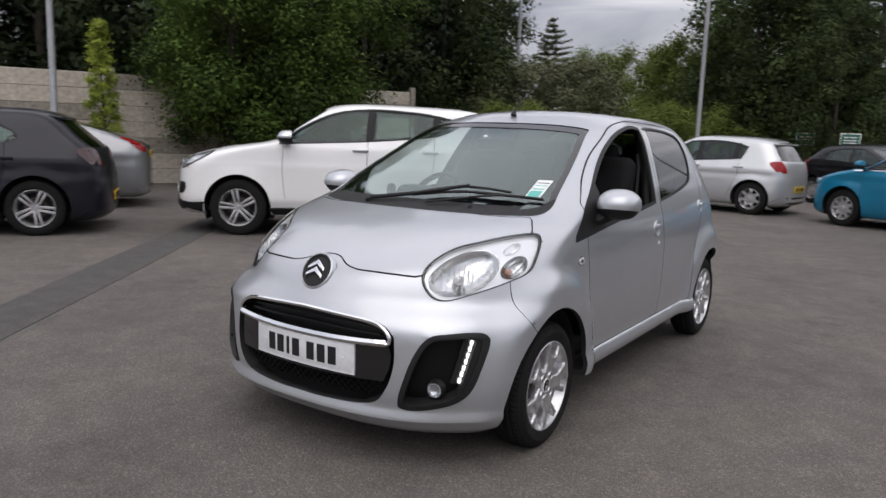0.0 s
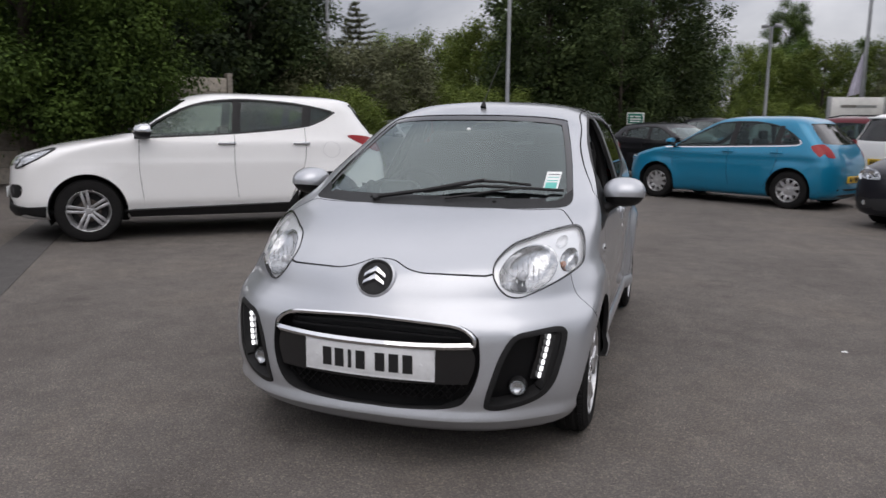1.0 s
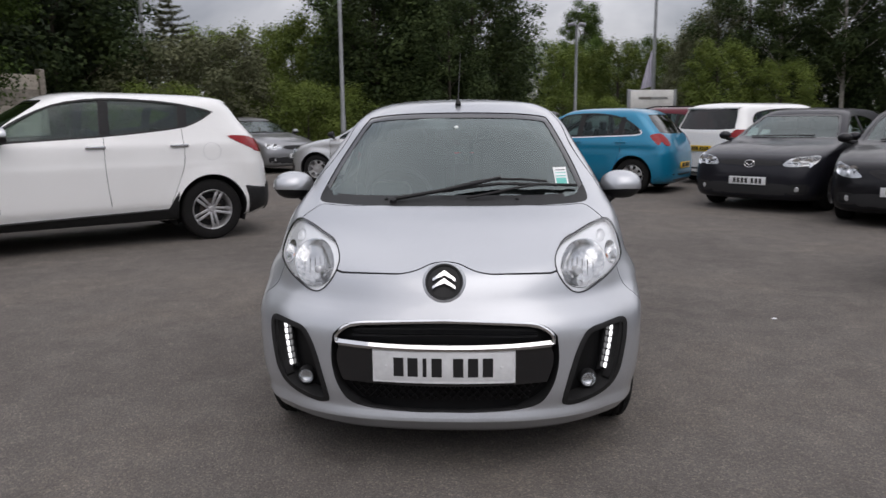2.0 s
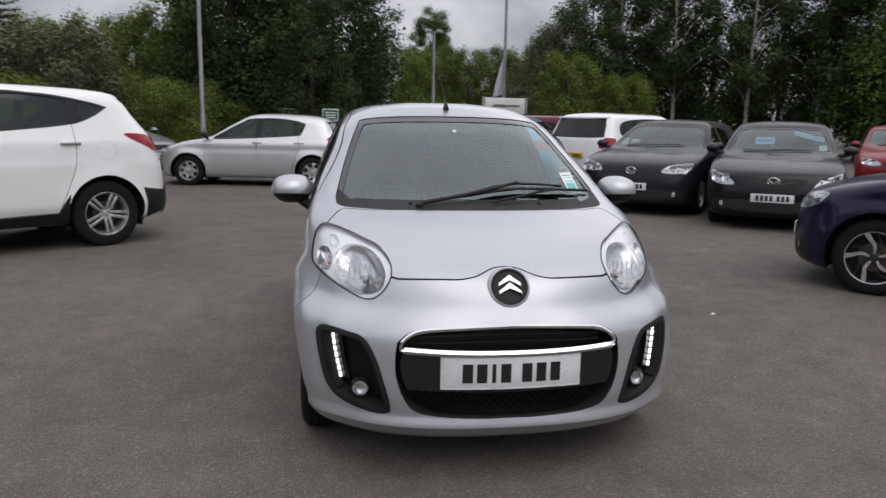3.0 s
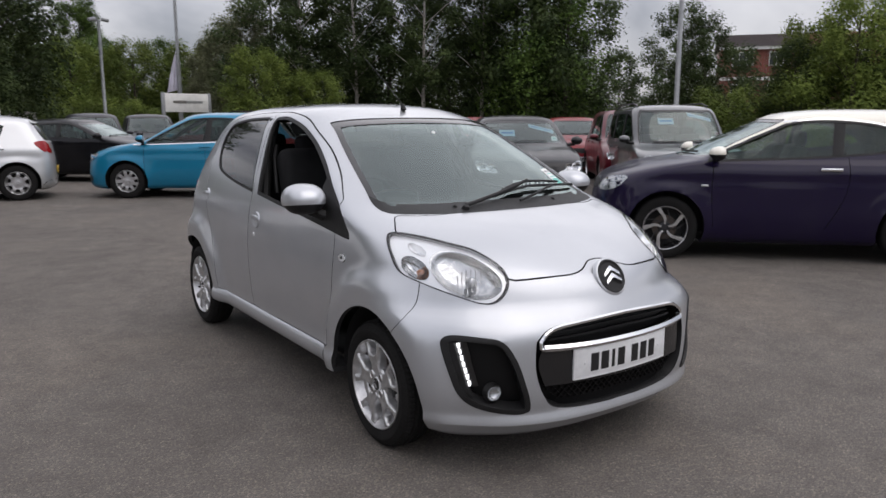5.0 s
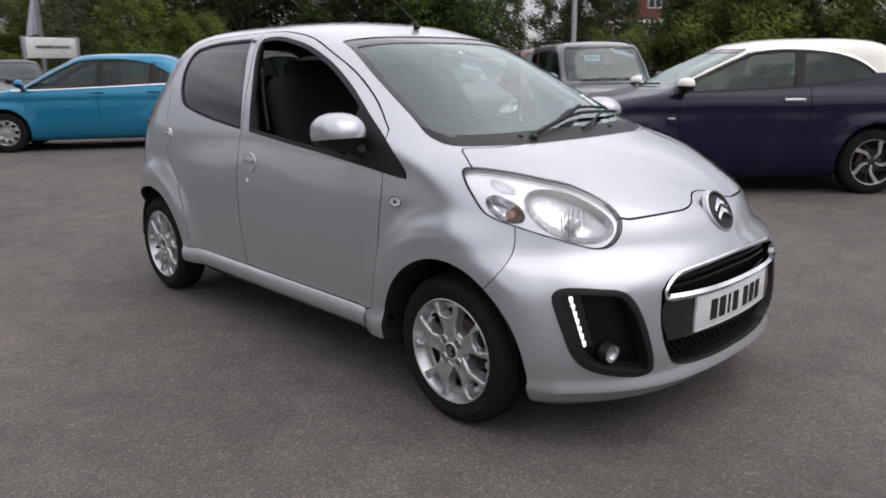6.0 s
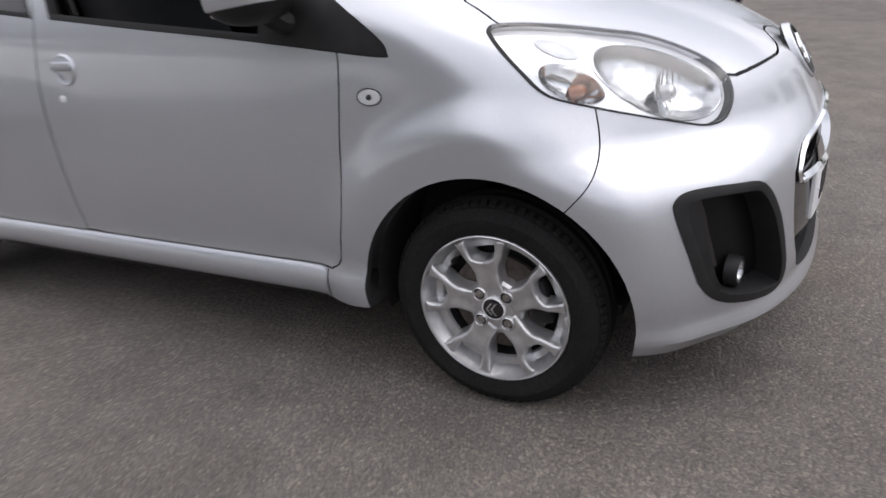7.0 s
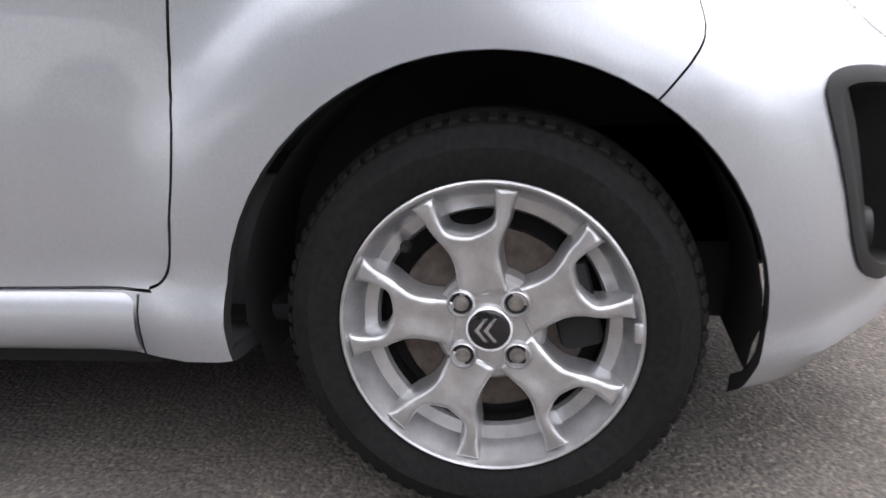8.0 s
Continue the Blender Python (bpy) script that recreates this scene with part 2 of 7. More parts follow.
def area2(o):
    return 0.5 * sum(o[k][0] * o[(k + 1) % len(o)][1] - o[(k + 1) % len(o)][0] * o[k][1] for k in range(len(o)))


def grow(o, d):
    """An outline moved outwards by d (inwards: minus)."""
    if area2(o) < 0:
        o = o[::-1]
    out = []
    for k in range(len(o)):
        a, b, c = (Vector(o[(k + j) % len(o)]) for j in (-1, 0, 1))
        e = ((b - a).normalized() + (c - b).normalized())
        e = e.normalized() if e.length > 1e-6 else (c - b).normalized()
        out.append((b.x + e.y * d, b.y - e.x * d))
    return out


def place(axis, u, v, w):
    """(u, v) in the plane of a view and w along it, as a point: side (y, z), front (x, z), top (x, y)."""
    return (w, u, v) if axis == "side" else (u, w, v) if axis == "front" else (u, v, w)


def prism(outline, axis, w0, w1):
    o = outline if area2(outline) > 0 else outline[::-1]
    bm = bmesh.new()
    a = [bm.verts.new(place(axis, u, v, w0)) for u, v in o]
    b = [bm.verts.new(place(axis, u, v, w1)) for u, v in o]
    bm.faces.new(a), bm.faces.new(b[::-1])
    for k in range(len(o)):
        j = (k + 1) % len(o)
        bm.faces.new((a[k], b[k], b[j], a[j]))
    bmesh.ops.recalc_face_normals(bm, faces=bm.faces)
    return bm


def slit(line, axis, w0, w1, width=0.005, closed=False):
    """A thin wall along a line of a view, to cut a panel gap with."""
    bm = bmesh.new()
    n = len(line)
    rows = []
    for k in range(n):
        a = Vector(line[(k - 1) % n]) if (k or closed) else Vector(line[0])
        c = Vector(line[(k + 1) % n]) if (k < n - 1 or closed) else Vector(line[-1])
        e = (c - a).normalized()
        u, v = line[k]
        h = width / 2
        rows.append([bm.verts.new(place(axis, u - e.y * h * s, v + e.x * h * s, w)) for s, w in ((1, w0), (-1, w0), (-1, w1), (1, w1))])
    for k in range(n if closed else n - 1):
        r0, r1 = rows[k], rows[(k + 1) % n]
        for s in range(4):
            bm.faces.new((r0[s], r0[(s + 1) % 4], r1[(s + 1) % 4], r1[s]))
    if not closed:
        bm.faces.new(rows[0][::-1]), bm.faces.new(rows[-1])
    bmesh.ops.recalc_face_normals(bm, faces=bm.faces)
    return bm


def carve(bm, cutters, index=1, tangled=False):
    """bm with the cutters taken away; the cut faces get that material slot. tangled: the cutters may run through one another."""
    me_a, me_b = bpy.data.meshes.new("a"), bpy.data.meshes.new("b")
    bm.to_mesh(me_a), bm.free()
    c = joined(*cutters)
    for f in c.faces:
        f.material_index = index
    c.to_mesh(me_b), c.free()
    for me in (me_a, me_b):
        me.materials.append(M["silver"]), me.materials.append(M["inner"])
    oa, ob = new("a", me_a), new("b", me_b)
    mod = oa.modifiers.new("cut", "BOOLEAN")
    mod.operation, mod.solver, mod.object, mod.use_self = "DIFFERENCE", "EXACT", ob, tangled
    got = bpy.data.meshes.new_from_object(oa.evaluated_get(bpy.context.evaluated_depsgraph_get()))
    out = bmesh.new()
    out.from_mesh(got)
    for o, me in ((oa, me_a), (ob, me_b)):
        bpy.data.objects.remove(o), bpy.data.meshes.remove(me)
    bpy.data.meshes.remove(got)
    return out


def islands(bm):
    """The loose pieces of a bmesh, as lists of faces, the largest first."""
    left, out = set(bm.faces), []
    while left:
        f = left.pop()
        todo, got = [f], [f]
        while todo:
            for e in todo.pop().edges:
                for g in e.link_faces:
                    if g in left:
                        left.remove(g), todo.append(g), got.append(g)
        out.append(got)
    return sorted(out, key=len, reverse=True)


def taken(bm, faces):
    """A new bmesh of these faces alone."""
    out, made = bmesh.new(), {}
    for f in faces:
        for v in f.verts:
            if v not in made:
                made[v] = out.verts.new(v.co)
    for f in faces:
        if out.faces.get([made[v] for v in f.verts]):
            continue
        g = out.faces.new([made[v] for v in f.verts])
        g.material_index, g.smooth = f.material_index, True
    return out


def pchip(y, n):
    """Values between the given ones, n steps an interval, smooth and without overshoot."""
    y = np.array(y, float)
    d = np.diff(y, axis=0)
    m = np.zeros_like(y)
    m[0], m[-1] = d[0], d[-1]
    a, b = d[:-1], d[1:]
    with np.errstate(divide="ignore", invalid="ignore"):
        h = 2 * a * b / (a + b)
    m[1:-1] = np.where(a * b > 0, h, 0)
    out = []
    for k in range(len(d)):
        for s in range(n):
            t = s / n
            out.append((2 * t**3 - 3 * t**2 + 1) * y[k] + (t**3 - 2 * t**2 + t) * m[k] + (-2 * t**3 + 3 * t**2) * y[k + 1] + (t**3 - t**2) * m[k + 1])
    out.append(y[-1])
    return np.array(out)


def skin(levels, front, rear, steps=4, nf=16, ns=24, nr=12, shape=None):
    """A closed-topped hull from plan outlines, one a level. levels: (height, half width); front and rear: (end, depth of the
    rounded end, roundness). shape(x, y, z) may push a point outwards."""
    rows = pchip([(*a, *b, *c) for a, b, c in zip(levels, front, rear)], steps)
    bm = bmesh.new()
    rings = []
    for z, w, yf, df, ef, yr, dr, er in rows:
        half = []
        for k in range(nf):
            a = math.pi / 2 * k / nf
            half.append((w * math.sin(a) ** (2 / ef), yf + df - df * math.cos(a) ** (2 / ef)))
        y0, y1 = yf + df, yr - dr
        for k in range(ns):
            half.append((w, y0 + (y1 - y0) * k / ns))
        for k in range(nr + 1):
            a = math.pi / 2 * k / nr
            half.append((w * max(0, math.cos(a)) ** (2 / er), yr - dr + dr * math.sin(a) ** (2 / er)))
        half[-1] = (0.0, yr)
        loop = half + [(-x, y) for x, y in half[-2:0:-1]]
        ring = []
        for x, y in loop:
            p = Vector((x, y, z))
            if shape:
                p = shape(p)
            ring.append(bm.verts.new(p))
        rings.append(ring)
    n = len(rings[0])
    for r0, r1 in zip(rings, rings[1:]):
        for k in range(n):
            j = (k + 1) % n
            bm.faces.new((r0[k], r0[j], r1[j], r1[k]))
    bmesh.ops.remove_doubles(bm, verts=bm.verts, dist=1e-4)
    bmesh.ops.dissolve_degenerate(bm, edges=bm.edges, dist=1e-5)
    bmesh.ops.recalc_face_normals(bm, faces=bm.faces)
    if sum(f.normal.z for f in bm.faces) < 0:
        bmesh.ops.reverse_faces(bm, faces=bm.faces)
    bm.normal_update()
    return bm


def walled(bm, thick):
    """A hull as a wall of that thickness, open below."""
    bm.verts.index_update()
    verts = list(bm.verts)
    top = max(v.co.z for v in verts) - 0.02
    up = Vector((0, 0, 1))
    inner = [bm.verts.new(v.co - (up if v.co.z > top else v.normal) * thick) for v in verts]
    edge = [e for e in bm.edges if e.is_boundary]
    faces = list(bm.faces)
    pairs = []
    for e in edge:
        f = e.link_faces[0]
        for lp in f.loops:
            if lp.edge == e:
                pairs.append((lp.vert.index, lp.link_loop_next.vert.index))
    for f in faces:
        g = bm.faces.new([inner[v.index] for v in reversed(f.verts)])
        g.material_index = 1
    for a, b in pairs:
        g = bm.faces.new((verts[b], verts[a], inner[a], inner[b]))
        g.material_index = 1
    return bm


class Hull:
    """The outer form of a body, on which lines and outlines of a view can be laid."""

    def __init__(self, bm):
        self.tree = BVHTree.FromBMesh(bm)

    def at(self, axis, u, v, sign=1, lift=0.0):
        """Where the line of sight through (u, v) first meets the form. sign: from +x or -x; front: -1 from the nose, 1 from the tail."""
        far = 6.0 * sign if axis != "top" else 6.0
        o = Vector(place(axis, u, v, far))
        d = Vector(place(axis, 0, 0, -1.0 if far > 0 else 1.0))
        hit, normal, _, _ = self.tree.ray_cast(o, d)
        if hit is None:
            hit, normal, _, _ = self.tree.find_nearest(Vector(place(axis, u, v, 0.9 * sign)))
        if normal.dot(d) > 0:
            normal = -normal
        return hit + normal * lift

    def patch(self, outline, axis, sign=1, lift=0.002, step=0.05, thick=0.0):
        """A skin over an outline of a view, laid on the form. thick: how far its edge goes down."""
        o = [Vector(p) for p in outline]
        xs, ys = [p.x for p in o], [p.y for p in o]
        pts = list(o)
        inside = grow([tuple(p) for p in o], -step * 0.45)
        for i in np.arange(min(xs) + step / 2, max(xs), step):
            for j in np.arange(min(ys) + step / 2, max(ys), step):
                c = False
                for k in range(len(inside)):
                    (x0, y0), (x1, y1) = inside[k - 1], inside[k]
                    if (y0 > j) != (y1 > j) and i < (x1 - x0) * (j - y0) / (y1 - y0) + x0:
                        c = not c
                if c:
                    pts.append(Vector((i, j)))
        v, _, f, *_ = delaunay_2d_cdt(pts, [], [list(range(len(o)))], 1, 1e-6)
        bm = bmesh.new()
        vs = [bm.verts.new(self.at(axis, p.x, p.y, sign, lift)) for p in v]
        for t in f:
            try:
                bm.faces.new([vs[k] for k in t])
            except ValueError:
                pass
        bm.normal_update()
        out = Vector(place(axis, 0, 0, sign if axis != "top" else 1))
        if sum((g.normal.dot(out) for g in bm.faces), 0.0) < 0:
            bmesh.ops.reverse_faces(bm, faces=bm.faces)
        if thick:
            bm.normal_update()
            r = bmesh.ops.extrude_face_region(bm, geom=bm.faces[:])
            low = [g for g in r["geom"] if isinstance(g, bmesh.types.BMVert)]
            for p in low:
                p.co -= p.normal * thick
            bmesh.ops.reverse_faces(bm, faces=[g for g in r["geom"] if isinstance(g, bmesh.types.BMFace)])
            bmesh.ops.recalc_face_normals(bm, faces=bm.faces)
        return bm

    def strip(self, line, axis, sign=1, lift=0.003, width=0.02, closed=False, thick=0.006, crown=0.08):
        """A band along a line of a view, laid on the form; crown: how far its middle stands up, by its width."""
        if closed:
            a, b = grow(line, width / 2), grow(line, -width / 2)
        else:
            a, b = [], []
            for k in range(len(line)):
                e = (Vector(line[min(k + 1, len(line) - 1)]) - Vector(line[max(k - 1, 0)])).normalized()
                a.append((line[k][0] - e.y * width / 2, line[k][1] + e.x * width / 2))
                b.append((line[k][0] + e.y * width / 2, line[k][1] - e.x * width / 2))
        bm = bmesh.new()
        rows = []
        for p, q in zip(a, b):
            c = ((p[0] + q[0]) / 2, (p[1] + q[1]) / 2)
            rows.append([bm.verts.new(self.at(axis, *p, sign, lift - thick)), bm.verts.new(self.at(axis, *p, sign, lift)), bm.verts.new(self.at(axis, *c, sign, lift + width * crown)),
                         bm.verts.new(self.at(axis, *q, sign, lift)), bm.verts.new(self.at(axis, *q, sign, lift - thick))])
        n = len(rows)
        for k in range(n if closed else n - 1):
            r0, r1 = rows[k], rows[(k + 1) % n]
            for s in range(4):
                bm.faces.new((r0[s], r0[s + 1], r1[s + 1], r1[s]))
        if not closed:
            bm.faces.new(rows[0]), bm.faces.new(rows[-1])
        bmesh.ops.recalc_face_normals(bm, faces=bm.faces)
        return bm

# ---- ground ----
asphalt = material("worn_asphalt", (0.07, 0.066, 0.063), 0.85, spec=0.3)
asphalt_fine = tex_noise(asphalt, 130, 4, 0.75)
asphalt_v = asphalt.node_tree.nodes.new("ShaderNodeTexVoronoi")
asphalt_v.inputs["Scale"].default_value = 115
asphalt_t = asphalt.node_tree.nodes.new("ShaderNodeTexCoord")
asphalt.node_tree.links.new(asphalt_t.outputs["Object"], asphalt_v.inputs["Vector"])
asphalt_p = asphalt.node_tree.nodes.new("ShaderNodeSeparateXYZ")
asphalt.node_tree.links.new(asphalt_v.outputs["Color"], asphalt_p.inputs[0])
# single stones: most dark, some pale or brownish
asphalt_stone = ramp(asphalt, asphalt_p.outputs[0], [(0.0, (0.72, 0.71, 0.70)), (0.6, (0.98, 0.96, 0.94)), (0.86, (1.18, 1.12, 1.05)), (0.97, (1.55, 1.48, 1.38))])
asphalt_c = ramp(asphalt, asphalt_fine, [(0.36, (0.090, 0.084, 0.078)), (0.55, (0.144, 0.135, 0.126)), (0.72, (0.25, 0.236, 0.218))])
asphalt_s = ramp(asphalt, tex_noise(asphalt, 0.5, 6, 0.6), [(0.28, (0.74, 0.72, 0.72)), (0.5, (0.98, 0.97, 0.97)), (0.72, (1.16, 1.11, 1.06))])
asphalt_m = ramp(asphalt, tex_noise(asphalt, 5, 6, 0.6), [(0.3, (0.82, 0.81, 0.80)), (0.7, (1.12, 1.11, 1.10))])
asphalt_c = blend(asphalt, asphalt_c, asphalt_stone, 0.8, "MULTIPLY")
# worn and oily blotches
asphalt_b = ramp(asphalt, tex_noise(asphalt, 1.7, 7, 0.68), [(0.30, (0.78, 0.77, 0.77)), (0.44, (0.97, 0.97, 0.97)), (0.60, (1.0, 1.0, 1.0)), (0.74, (1.17, 1.14, 1.10))])
asphalt_c = blend(asphalt, asphalt_c, asphalt_b, 1.0, "MULTIPLY")
wire(asphalt, blend(asphalt, blend(asphalt, asphalt_c, asphalt_s, 1.0, "MULTIPLY"), asphalt_m, 1.0, "MULTIPLY"), "Base Color")
bump(asphalt, blend(asphalt, ramp(asphalt, asphalt_v.outputs["Distance"], [(0.0, (1, 1, 1)), (0.75, (0, 0, 0))]), asphalt_fine, 0.35), 0.85, 0.005)
M["asphalt"] = asphalt
bm = bmesh.new()
bmesh.ops.create_grid(bm, x_segments=40, y_segments=40, size=400)
tagged(part("ground", bm, "asphalt"), "worn dark grey asphalt of a car park", "ground", kind="structure")

# ---- yard: repaired strip, concrete panel wall, timber fence ----
patch_m = grained("dark_asphalt_patch", (0.078, 0.073, 0.069), 0.9, 90, 0.35, 0.4)
M["patch"] = patch_m


def polar(az, d, z=0.0):
    """A place by bearing and distance from where the yard is looked at in that bearing."""
    x0, y0 = (2.0, -3.9) if az < -28 else (1.5, -4.1) if az < -14 else (0.8, -4.35) if az < 2 else (-1.2, -4.2) if az < 19 else (-1.9, -3.9)
    return Vector((x0 + d * math.sin(radians(az)), y0 + d * math.cos(radians(az)), z))


bm = bmesh.new()
edge_a = [(-1.95, -2.45), (-2.51, -1.80), (-3.90, 0.02), (-5.25, 1.75), (-7.4, 4.55)]
edge_b = [(-2.80, -2.15), (-3.37, -1.42), (-4.72, 0.30), (-6.06, 2.05), (-8.1, 4.75)]
rows = [(bm.verts.new((*a, 0.005)), bm.verts.new((*b, 0.005)), bm.verts.new((a[0] + 0.01, a[1], -0.02)), bm.verts.new((b[0] - 0.01, b[1], -0.02))) for a, b in zip(edge_a, edge_b)]
for r0, r1 in zip(rows, rows[1:]):
    bm.faces.new((r0[0], r1[0], r1[1], r0[1])), bm.faces.new((r0[0], r0[2], r1[2], r1[0])), bm.faces.new((r0[1], r1[1], r1[3], r0[3]))
bmesh.ops.recalc_face_normals(bm, faces=bm.faces)
tagged(part("asphalt_strip", bm, "patch"), "darker strip of repaired asphalt across the yard", "road patch", kind="structure")

M["concrete"] = grained("weathered_concrete", (0.56, 0.50, 0.42), 0.9, 14, 0.22, 0.35)
M["concrete_dark"] = grained("stained_concrete", (0.32, 0.285, 0.24), 0.9, 14, 0.3, 0.35)
wall_a, wall_b = Vector((-17.4, -3.2, 0)), Vector((-8.75, 14.1, 0))
wall_dir = (wall_b - wall_a).normalized()
wall_turn = math.degrees(math.atan2(wall_dir.y, wall_dir.x))
wall = tagged(new("wall_west"), "weathered concrete panel wall with slotted posts", "wall", kind="structure")
bay = 2.42
post_bm = bpy.data.meshes.new("post")
b = box(0.14, 0.16, 2.5, (0, 0, 1.25), 0.015); b.to_mesh(post_bm); b.free(); post_bm.materials.append(M["concrete_dark"])
board_me = []
for k in range(2):
    me = bpy.data.meshes.new("board")
    b = box(bay - 0.12, 0.06, 0.335, (0, 0, 0), 0.012); b.to_mesh(me); b.free()
    me.materials.append(M["concrete" if k == 0 else "concrete_dark"])
    board_me.append(me)
n_bay = int((wall_b - wall_a).length / bay)
for k in range(n_bay + 1):
    p = wall_a + wall_dir * (bay * k)
    ob = new("post", post_bm)
    ob.parent, ob.matrix_basis = wall, Matrix.Translation(p) @ pose(0, 0, 0, 0, 0, wall_turn)
    if k < n_bay:
        for j in range(7):
            ob = new("board", board_me[0 if (j * 5 + k * 3) % 7 > 1 else 1])
            ob.parent, ob.matrix_basis = wall, Matrix.Translation(p + wall_dir * bay / 2 + Vector((0, 0, 0.17 + 0.34 * j))) @ pose(0, 0, 0, random.uniform(-0.6, 0.6), 0, wall_turn)

M["timber"] = grained("weathered_timber", (0.13, 0.085, 0.055), 0.85, 30, 0.35, 0.35)
fence = tagged(new("timber_fence"), "low brown timber fence under the hedge", "fence")
fa, fb = Vector((-10.0, 19.5, 0)), Vector((-2.6, 28.6, 0))
fd = (fb - fa).normalized()
ft = math.degrees(math.atan2(fd.y, fd.x))
slat = bpy.data.meshes.new("slat")
b = box(0.14, 0.022, 1.25, (0, 0, 0.64), 0.006); b.to_mesh(slat); b.free(); slat.materials.append(M["timber"])
for k in range(int((fb - fa).length / 0.16)):
    ob = new("slat", slat)
    ob.parent, ob.matrix_basis = fence, Matrix.Translation(fa + fd * 0.16 * k) @ pose(0, 0, random.uniform(-0.05, 0.03), 0, random.uniform(-1, 1), ft)
for z in (0.35, 1.0):
    rail = box((fb - fa).length, 0.05, 0.09, (0, 0.036, 0))
    rail.transform(Matrix.Translation((fa + fb) / 2 + Vector((0, 0, z))) @ pose(0, 0, 0, 0, 0, ft))
    part("rail", rail, "timber", fence)

# ---- trees and shrubs ----
def leaf_material(name, dark, light):
    m = bpy.data.materials.new(name)
    m.use_nodes = True
    n, l = m.node_tree.nodes, m.node_tree.links
    b = n["Principled BSDF"]
    b.inputs["Roughness"].default_value, b.inputs["Specular IOR Level"].default_value = 0.7, 0.12
    g = n.new("ShaderNodeNewGeometry")
    r = n.new("ShaderNodeValToRGB")
    r.color_ramp.elements[0].color, r.color_ramp.elements[1].color = (*dark, 1), (*light, 1)
    r.color_ramp.elements[0].position, r.color_ramp.elements[1].position = 0.2, 0.85
    # sprays of darker and lighter leaves, and a little from leaf to leaf
    tc, spray, mx = n.new("ShaderNodeTexCoord"), n.new("ShaderNodeTexNoise"), n.new("ShaderNodeMath")
    spray.inputs["Scale"].default_value, spray.inputs["Detail"].default_value = 0.9, 3
    l.new(tc.outputs["Object"], spray.inputs["Vector"])
    mx.operation, mx.inputs[1].default_value = "MULTIPLY_ADD", 0.35
    l.new(g.outputs["Random Per Island"], mx.inputs[0])
    sc = n.new("ShaderNodeMath"); sc.operation, sc.inputs[1].default_value, sc.inputs[2].default_value = "MULTIPLY_ADD", 1.5, -0.42
    l.new(spray.outputs["Fac"], sc.inputs[0]); l.new(sc.outputs[0], mx.inputs[2])
    l.new(mx.outputs[0], r.inputs[0])
    o = n.new("ShaderNodeObjectInfo")
    h = n.new("ShaderNodeHueSaturation")
    mr = n.new("ShaderNodeMapRange"); mr.inputs["To Min"].default_value, mr.inputs["To Max"].default_value = 0.75, 1.25
    l.new(o.outputs["Random"], mr.inputs[0]); l.new(mr.outputs[0], h.inputs["Value"]); l.new(r.outputs[0], h.inputs["Color"])
    l.new(h.outputs[0], b.inputs["Base Color"])
    t, x = n.new("ShaderNodeBsdfTranslucent"), n.new("ShaderNodeMixShader")
    l.new(h.outputs[0], t.inputs[0])
    x.inputs[0].default_value = 0.22
    l.new(b.outputs[0], x.inputs[1]); l.new(t.outputs[0], x.inputs[2])
    l.new(x.outputs[0], n["Material Output"].inputs[0])
    return m


M["leaf"] = leaf_material("green_leaves", (0.033, 0.060, 0.015), (0.116, 0.183, 0.039))
# shade inside the near crowns is put into the dark end of this colour
M["leaf_near"] = leaf_material("shaded_leaves", (0.015, 0.029, 0.008), (0.105, 0.165, 0.034))
M["leaf_dark"] = leaf_material("dark_leaves", (0.022, 0.037, 0.015), (0.076, 0.104, 0.036))
M["leaf_deep"] = leaf_material("very_dark_leaves", (0.016, 0.026, 0.014), (0.044, 0.062, 0.027))
M["leaf_bright"] = leaf_material("bright_leaves", (0.069, 0.102, 0.021), (0.188, 0.238, 0.054))
M["leaf_grey"] = leaf_material("grey_leaves", (0.073, 0.083, 0.042), (0.176, 0.182, 0.104))
M["leaf_yellow"] = leaf_material("yellow_green_leaves", (0.135, 0.176, 0.027), (0.324, 0.378, 0.068))
M["bark"] = grained("dark_bark", (0.055, 0.045, 0.035), 0.9, 18, 0.4, 0.5)
M["birch"] = grained("pale_birch_bark", (0.34, 0.32, 0.28), 0.8, 9, 0.4, 0.2)


